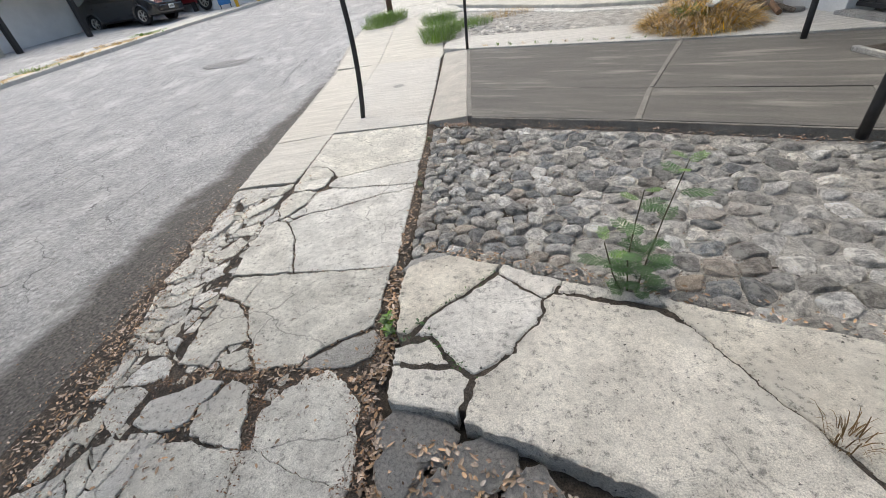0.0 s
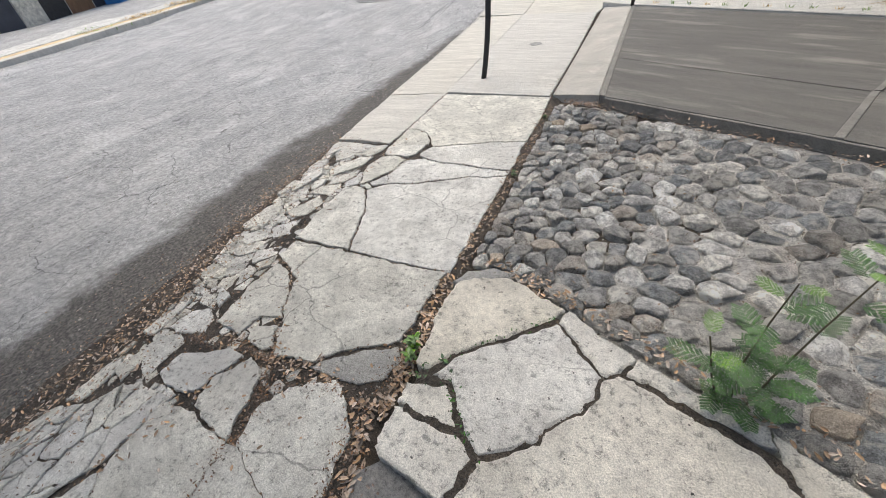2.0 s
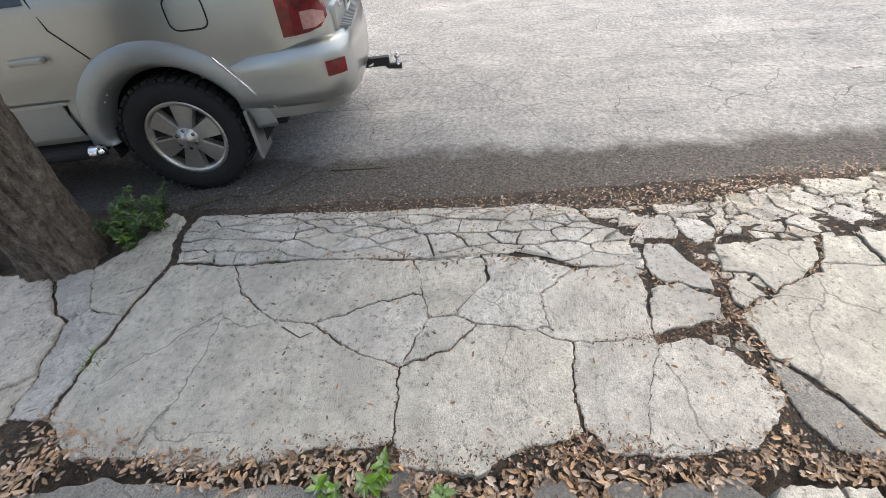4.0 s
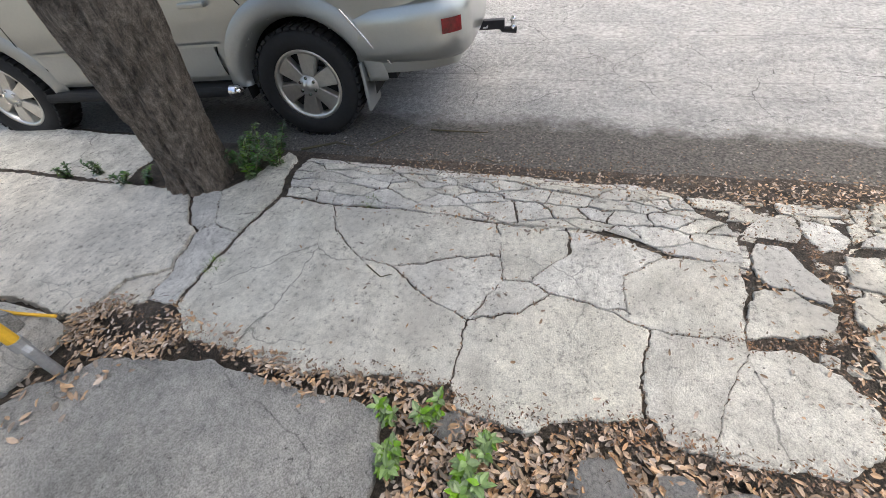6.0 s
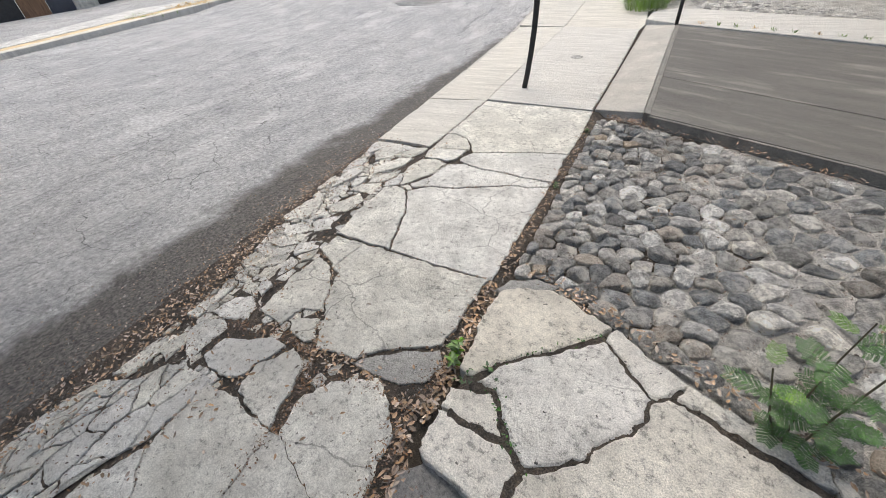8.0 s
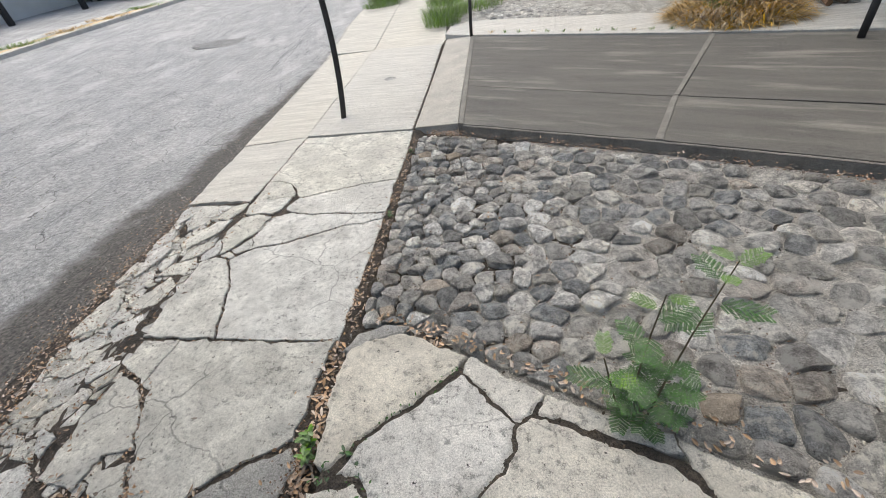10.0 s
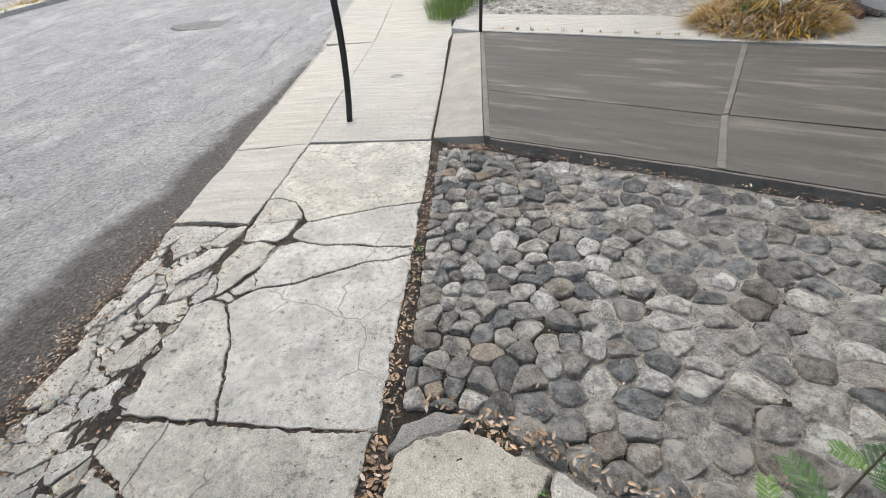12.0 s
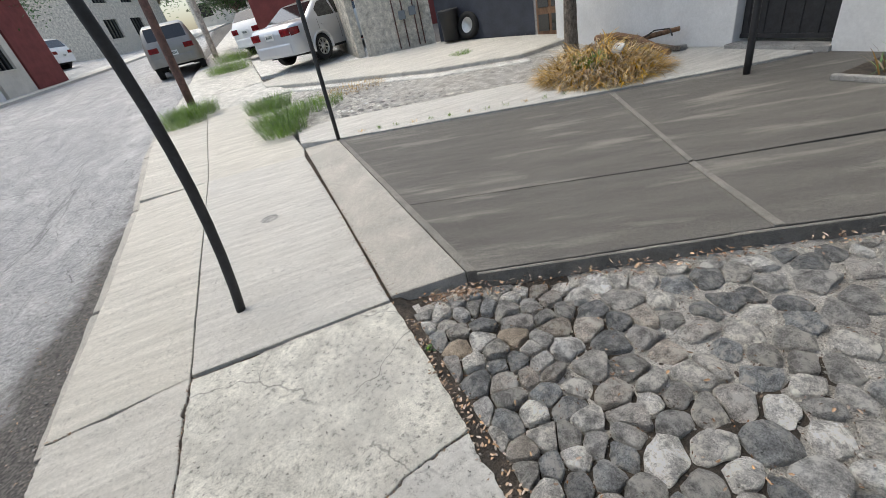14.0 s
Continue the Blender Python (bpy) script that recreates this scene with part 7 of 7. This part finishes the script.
part("soil", box(-0.26, -0.62, 0, 0.62, 0.48, 0.03, 0.008), DIRT, planter)
r_ = random.Random(15)
for k in range(170):
    bm = bmesh.new()
    x, y = r_.uniform(-0.2, 0.55), r_.uniform(-0.62, 0.3)
    h = r_.uniform(0.06, 0.3)
    blade(bm, (x, y, 0.02), (x + r_.uniform(-0.2, 0.2), y + r_.uniform(-0.2, 0.2), h), 0.02, 0.03)
    part("blade_leaf", bm, STEM_DRY if k % 2 else (LEAF if k % 4 else GRASS), planter)
tagged(part("broken_block", box(-0.18, -0.1, 0, 0.18, 0.1, 0.13, 0.02), CONCRETE), "broken pale concrete block in the flower bed", "block").matrix_world = pose(5.88, -0.78, 0.10, 8, -16, 60)
for k, (pts, rad) in enumerate((([(6.15, 4.2, 0.14), (6.2, 3.6, 0.2), (6.25, 3.0, 0.14)], 0.05), ([(6.0, 4.0, 0.08), (6.3, 3.4, 0.24), (6.2, 2.7, 0.1)], 0.035), ([(6.1, 3.3, 0.09), (6.15, 2.9, 0.2), (6.3, 2.5, 0.12)], 0.045), ([(6.3, 4.4, 0.1), (6.35, 3.8, 0.16), (6.4, 3.2, 0.1)], 0.04))):
    tagged(part("log", tube(pts, [rad, rad * 0.9, rad * 0.7], 9), BARK), "rough dead branch heaped against the white wall", "branch", "branches by the wall")
for k, (x, y, q) in enumerate(((6.42, 3.9, 0.14), (6.36, 3.5, 0.12), (6.3, 3.1, 0.13), (6.25, 2.75, 0.11), (6.4, 2.6, 0.1), (6.45, 3.25, 0.12))):
    boulder(x, y, 0.10, q, q * 0.85, q * 0.7, k + 21, "rough dark rubble lump at the foot of the white wall", "rubble by the wall")
for pts, rad in (([(6.45, 4.3, 0.22), (6.35, 3.7, 0.28), (6.2, 3.0, 0.2)], 0.06), ([(6.3, 3.7, 0.3), (6.25, 3.2, 0.26), (6.1, 2.5, 0.12)], 0.05), ([(6.05, 3.4, 0.12), (6.3, 3.05, 0.28), (6.5, 2.7, 0.34)], 0.04)):
    tagged(part("log", tube(pts, [rad, rad * 0.95, rad * 0.75], 9), WOOD), "dark weathered log heaped against the white wall", "branch", "branches by the wall")
tagged(part("cable", tube([(6.2, 3.2, 0.2), (6.3, 2.95, 0.36), (6.3, 2.7, 0.38), (6.25, 2.6, 0.3)], 0.01, 6), CABLE), "black cable looped over the branches", "cable")

# ---- pipes and meter block near the tree-side slab ----
block = tagged(part("meter_block", box(1.36, -7.5, -0.05, 1.95, -6.62, 0.22, 0.03), CONCRETE_DARK), "grey concrete block under the gas pipes", "concrete block")
slopeb = tagged(part("meter_block", box(1.28, -6.95, -0.05, 1.62, -6.58, 0.13, 0.05), CONCRETE_PALE), "sloped pale concrete lump with a yellow edge", "concrete block")
gas = thing("gas_riser", pose(1.47, -6.42, 0), "galvanised gas riser with a yellow painted upper pipe", "gas pipe")
part("lower_pipe", tube([(0, 0, -0.1), (0.0, 0, 0.16), (0.0, -0.02, 0.2)], 0.022, 12), GALV, gas)
part("upper_pipe", tube([(0.0, -0.02, 0.19), (0.0, -0.05, 0.5)], 0.024, 12), YELLOW, gas)
part("elbow", tube([(0.0, -0.05, 0.48), (0.02, -0.06, 0.55), (0.12, -0.1, 0.57)], 0.034, 12), YELLOW, gas)
part("coupling", tube([(0, -0.02, 0.17), (0.0, -0.022, 0.22)], 0.03, 12), GALV, gas)
valve = thing("water_valve", pose(1.56, -6.62, 0.0), "galvanised water valve and pipe by the gas riser", "water pipe")
part("pipe", tube([(0.5, -0.1, 0.28), (0.14, -0.04, 0.28), (0.05, 0, 0.28), (0.02, 0.02, 0.34)], 0.022, 12), GALV, valve)
part("valve_body", lathe([(0.001, -0.05), (0.03, -0.05), (0.045, 0), (0.03, 0.05), (0.001, 0.05)], 14, m=Matrix.Translation((0.02, 0.02, 0.36))), GALV, valve, "", True)
part("support", tube([(0.05, 0, -0.05), (0.05, 0, 0.27)], 0.018, 10), GALV, valve)
tagged(part("hose", tube([(1.30, -6.52, 0.135), (1.34, -6.70, 0.15), (1.36, -6.95, 0.15)], 0.008, 8), YELLOW), "thin yellow tube along the concrete lump", "tube")


# ---- stucco wall, sheet gate and houses up the street ----
def wall_between(name, a, b, z0, z1, thick, material, parent=None, label="", bevel=0.015):
    """An upright wall from a to b; its thickness lies to the left of that line."""
    l = math.hypot(b[0] - a[0], b[1] - a[1])
    ob = part(name, box(0, 0, z0, l, thick, z1, bevel), material, parent, label)
    ob.matrix_local = pose(a[0], a[1], 0, 0, 0, math.degrees(math.atan2(b[1] - a[1], b[0] - a[0])))
    return ob


stucco = thing("stucco_wall", pose(0, 0, 0), "rough cream stucco boundary wall with utility meters", "wall")
wall_between("wall", (3.75, 9.75), (5.55, 9.40), 0.2, 3.0, 0.28, STUCCO, stucco)
wall_between("wall", (3.75, 10.05), (3.9, 16.0), 0.2, 3.0, 0.0 + 0.2, STUCCO, stucco)
for k, (t, z) in enumerate(((1.0, 1.05), (1.28, 1.1))):
    mb = part("meter_box", box(0, -0.10, 0, 0.17, 0.0, 0.2, 0.015), BIN, stucco, "small grey meter box")
    mb.matrix_local = pose(3.75 + t * 0.98, 9.75 - t * 0.19, z, 0, 0, -11)
for t in (0.85, 1.08, 1.36, 1.5):
    part("conduit", tube([(3.75 + t, 9.70 - t * 0.2, 0.4), (3.75 + t, 9.70 - t * 0.2, 1.55), (3.75 + t + 0.12, 9.68 - t * 0.2, 1.62)], 0.018, 8), RUST_STEEL, stucco)

gate_b = thing("sheet_gate", pose(0, 0, 0), "dark blue corrugated sheet-metal gate", "gate")
a, b = Vector((5.62, 9.2)), Vector((6.75, 6.55))
n = 22
for k in range(n):
    p, q = a.lerp(b, k / n), a.lerp(b, (k + 0.82) / n)
    wall_between("sheet_rib", p, q, 0.36 - 0.008 * k, 2.6, 0.03 if k % 2 else 0.05, DARK_GATE, gate_b, bevel=0.004)
wall_between("back_sheet", a, b, 0.3, 2.6, -0.015, DARK_GATE, gate_b, bevel=0)
shed = thing("wooden_shutter", pose(0, 0, 0), "brown wooden shutter with small panes beside the white house", "shutter")
wall_between("frame", (6.76, 6.5), (6.95, 5.75), 0.15, 2.3, 0.06, WOOD, shed)
for i in range(2):
    for j in range(4):
        p, q = Vector((6.76, 6.5)), Vector((6.95, 5.75))
        wall_between("pane", p.lerp(q, 0.1 + i * 0.45) - Vector((0.02, 0)), p.lerp(q, 0.45 + i * 0.45) - Vector((0.02, 0)), 0.3 + j * 0.45, 0.62 + j * 0.45, 0.02, GLASS, shed, bevel=0)

bb = thing("black_bin", pose(5.62, 8.5, 0.38), "black plastic dustbin by the sheet gate", "dustbin")
part("tub", lathe([(0.001, 0), (0.19, 0), (0.23, 0.62), (0.25, 0.64), (0.25, 0.68), (0.22, 0.68), (0.18, 0.05), (0.001, 0.04)], 24), BIN_BLACK, bb, "", True)
old = thing("old_tyre", pose(5.98, 8.2, 0.36 + 0.28, 78, 0, -62), "worn car tyre leaning on the sheet gate", "tyre")
part("tread", lathe([(0.17, -0.08), (0.25, -0.1), (0.29, -0.07), (0.29, 0.07), (0.25, 0.1), (0.17, 0.08), (0.17, -0.08)], 28), RUBBER, old, "", True)
part("wheel_disc", lathe([(0.001, 0.02), (0.1, 0.03), (0.175, 0.05)], 24), ALLOY, old, "", True)


def house(name, a, b, z0, height, depth, wall_mat, label, windows=(), roof_mat=CREAM_WALL, door=None):
    """A house front from a to b with windows as (start, end, low, high) along the front."""
    l = math.hypot(b[0] - a[0], b[1] - a[1])
    th = thing(name, pose(a[0], a[1], z0, 0, 0, math.degrees(math.atan2(b[1] - a[1], b[0] - a[0]))), label, "house")
    cuts = sorted({0, l, *[w[0] for w in windows], *[w[1] for w in windows]})
    for c0, c1 in zip(cuts, cuts[1:]):
        holes = sorted((w[2], w[3]) for w in windows if w[0] <= c0 and w[1] >= c1)
        z = -0.5
        for lo, hi in holes:
            part("wall", box(c0, 0, z, c1, 0.25, lo, 0), wall_mat, th)
            z = hi
        part("wall", box(c0, 0, z, c1, 0.25, height, 0), wall_mat, th)
    part("side_wall", box(0, 0.25, -0.5, 0.25, depth, height, 0), wall_mat, th)
    part("side_wall", box(l - 0.25, 0.25, -0.5, l, depth, height, 0), wall_mat, th)
    part("back_wall", box(0.25, depth - 0.25, -0.5, l - 0.25, depth, height, 0), wall_mat, th)
    part("roof", box(-0.2, -0.25, height, l + 0.2, depth + 0.2, height + 0.22, 0.02), roof_mat, th)
    for w0, w1, lo, hi in windows:
        win = part("window", box(w0, 0.12, lo, w1, 0.15, hi, 0), GLASS, th, "dark window")
        for k in range(1, 4):
            x = w0 + (w1 - w0) * k / 4
            part("bar", box(x - 0.02, 0.05, lo, x + 0.02, 0.11, hi, 0), PLATE if name == "red_house" else BLACK_STEEL, win)
        part("sill", box(w0 - 0.05, -0.04, lo - 0.07, w1 + 0.05, 0.11, lo - 0.003, 0.01), roof_mat, win)
    return th


house("red_house", (9.5, 19.5), (2.9, 21.0), 1.0, 6.0, 6.0, RED_WALL, "two-storey red house with white barred windows", [(1.0, 2.2, 1.0, 2.4), (3.6, 5.4, 2.3, 3.6), (1.0, 2.4, 3.8, 5.0)])
house("cream_house", (9.5, 30), (3.2, 31), 1.6, 5.5, 7.0, CREAM_WALL, "cream house up the street", [(1.0, 2.2, 1.0, 2.4), (3.6, 5.0, 1.0, 2.4), (1.0, 2.4, 3.8, 5.0), (3.6, 5.0, 3.6, 4.8)])
# far side, from the bend of the street backwards
house("white_shop", (-9.6, 16.6), (-8.1, 20.2), 0.98, 3.2, 7.0, WHITE_WALL, "white plastered house across the street", [(2.9, 3.3, 2.1, 2.6)])
house("poster_house", (-8.05, 20.4), (-7.6, 22.0), 1.3, 4.2, 7.0, CREAM_WALL, "cream house with a faded poster panel", [(0.3, 1.3, 1.0, 2.0)])
house("maroon_wall_house", (-7.55, 22.1), (-7.0, 24.0), 1.45, 3.6, 7.0, RED_WALL, "low maroon-walled house across the street")
house("brick_house", (-7.5, 36), (-4.2, 44), 2.3, 5.0, 8.0, STUCCO, "brown two-storey house at the street's end", [(1, 2.4, 1, 2.2), (4, 5.4, 1, 2.2), (1, 2.4, 3.2, 4.4), (4, 5.4, 3.2, 4.4)])
house("end_house", (-3.0, 58), (10.0, 52), 3.4, 6.0, 8.0, CREAM_WALL, "pale house closing the street", [(1, 2.4, 1, 2.2), (5, 6.4, 1, 2.2), (9, 10.4, 1, 2.2), (1, 2.4, 3.6, 4.8), (5, 6.4, 3.6, 4.8), (9, 10.4, 3.6, 4.8)])
carport = thing("carport", pose(0, 0, 0), "white house with an open carport on dark columns", "house")
wall_between("back_wall", (-17.2, 4.0), (-14.0, 19.0), 0.4, 4.2, 0.3, WHITE_WALL, carport)
wall_between("canopy", (-15.0, 10.5), (-11.2, 17.6), 3.0, 3.9, 3.2, CREAM_WALL, carport)
for k in range(4):
    t = k / 3
    part("column", box(-0.08, -0.08, 0.3, 0.08, 0.08, 3.0, 0.01), BLACK_STEEL, carport).matrix_local = pose(-14.2 + 3.2 * t, 10.6 + 6.4 * t, 0)
fence = thing("dark_fence", pose(0, 0, 0), "dark green and brown board fence across the street", "fence")
for k in range(26):
    y = -9 + k * 0.75
    x0, x1 = lerp([(q[1], q[0]) for q in FAR_KERB], y) - 5.2, lerp([(q[1], q[0]) for q in FAR_KERB], y + 0.75) - 5.2
    wall_between("board", (x0, y), (x1, y + 0.72), 0.1, 2.6 + 0.1 * (k % 3), 0.06, (DARK_GATE, WOOD, BLACK_STEEL, STUCCO)[(k * 7) % 4], fence)
for x, y, s, material, label in ((-14.9, 6.6, 1.0, BLUE, "blue plastic wheelie bin across the street"), (-14.6, 7.4, 0.8, BIN_BLACK, "black plastic bin across the street")):
    th = thing("wheelie_bin", pose(x, y, road_z(-10.2, y) + 0.1, 0, 0, 15), label, "dustbin")
    bm = bmesh.new()
    rings = [[bm.verts.new((sx * w, sy * w, z)) for sx, sy in ((-1, -1), (1, -1), (1, 1), (-1, 1))] for w, z in ((0.30 * s, 0), (0.38 * s, 1.0 * s), (0.41 * s, 1.02 * s), (0.41 * s, 1.08 * s))]
    for p, q in zip(rings, rings[1:]):
        for k in range(4):
            bm.faces.new((p[k], p[(k + 1) % 4], q[(k + 1) % 4], q[k]))
    bm.faces.new(rings[-1])
    part("tub", bm, material, th)
    part("lid", box(-0.43 * s, -0.43 * s, 1.08 * s, 0.43 * s, 0.43 * s, 1.14 * s, 0.02), material, th)
for x, y in ((-8.75, 16.6), (-8.2, 17.7)):
    tagged(part("bollard", tube([(x, y, road_z(x, y)), (x - 0.05, y, road_z(x, y) + 1.15)], 0.075, 14), YELLOW), "yellow painted steel bollard before the white house", "bollard", "yellow bollards")
sign = thing("blue_stand", pose(-9.1, 16.2, road_z(-9, 16) + 0.1, 0, 0, 60), "blue folding stand with pale bars of print", "stand")
part("panel", box(-0.3, -0.02, 0.15, 0.3, 0.02, 0.85, 0.01), BLUE, sign)
part("print_bar", box(-0.2, -0.026, 0.4, 0.2, -0.022, 0.6, 0), PLATE, sign)
for s in (-0.25, 0.25):
    part("leg", tube([(s, 0, 0), (s, 0, 0.2)], 0.02, 8), BLACK_STEEL, sign)
# plain walls that close the place behind the camera
back_house = house("neighbour_house", (4.2, -9.0), (4.0, -16.0), 0, 3.0, 6.0, CREAM_WALL, "plain cream house behind the grey slab")
house("opposite_house", (-14.5, -28), (-14.5, -10), 0.3, 3.5, 7.0, CREAM_WALL, "plain cream house across the street", [(3, 4.5, 1, 2.2), (8, 9.5, 1, 2.2)])
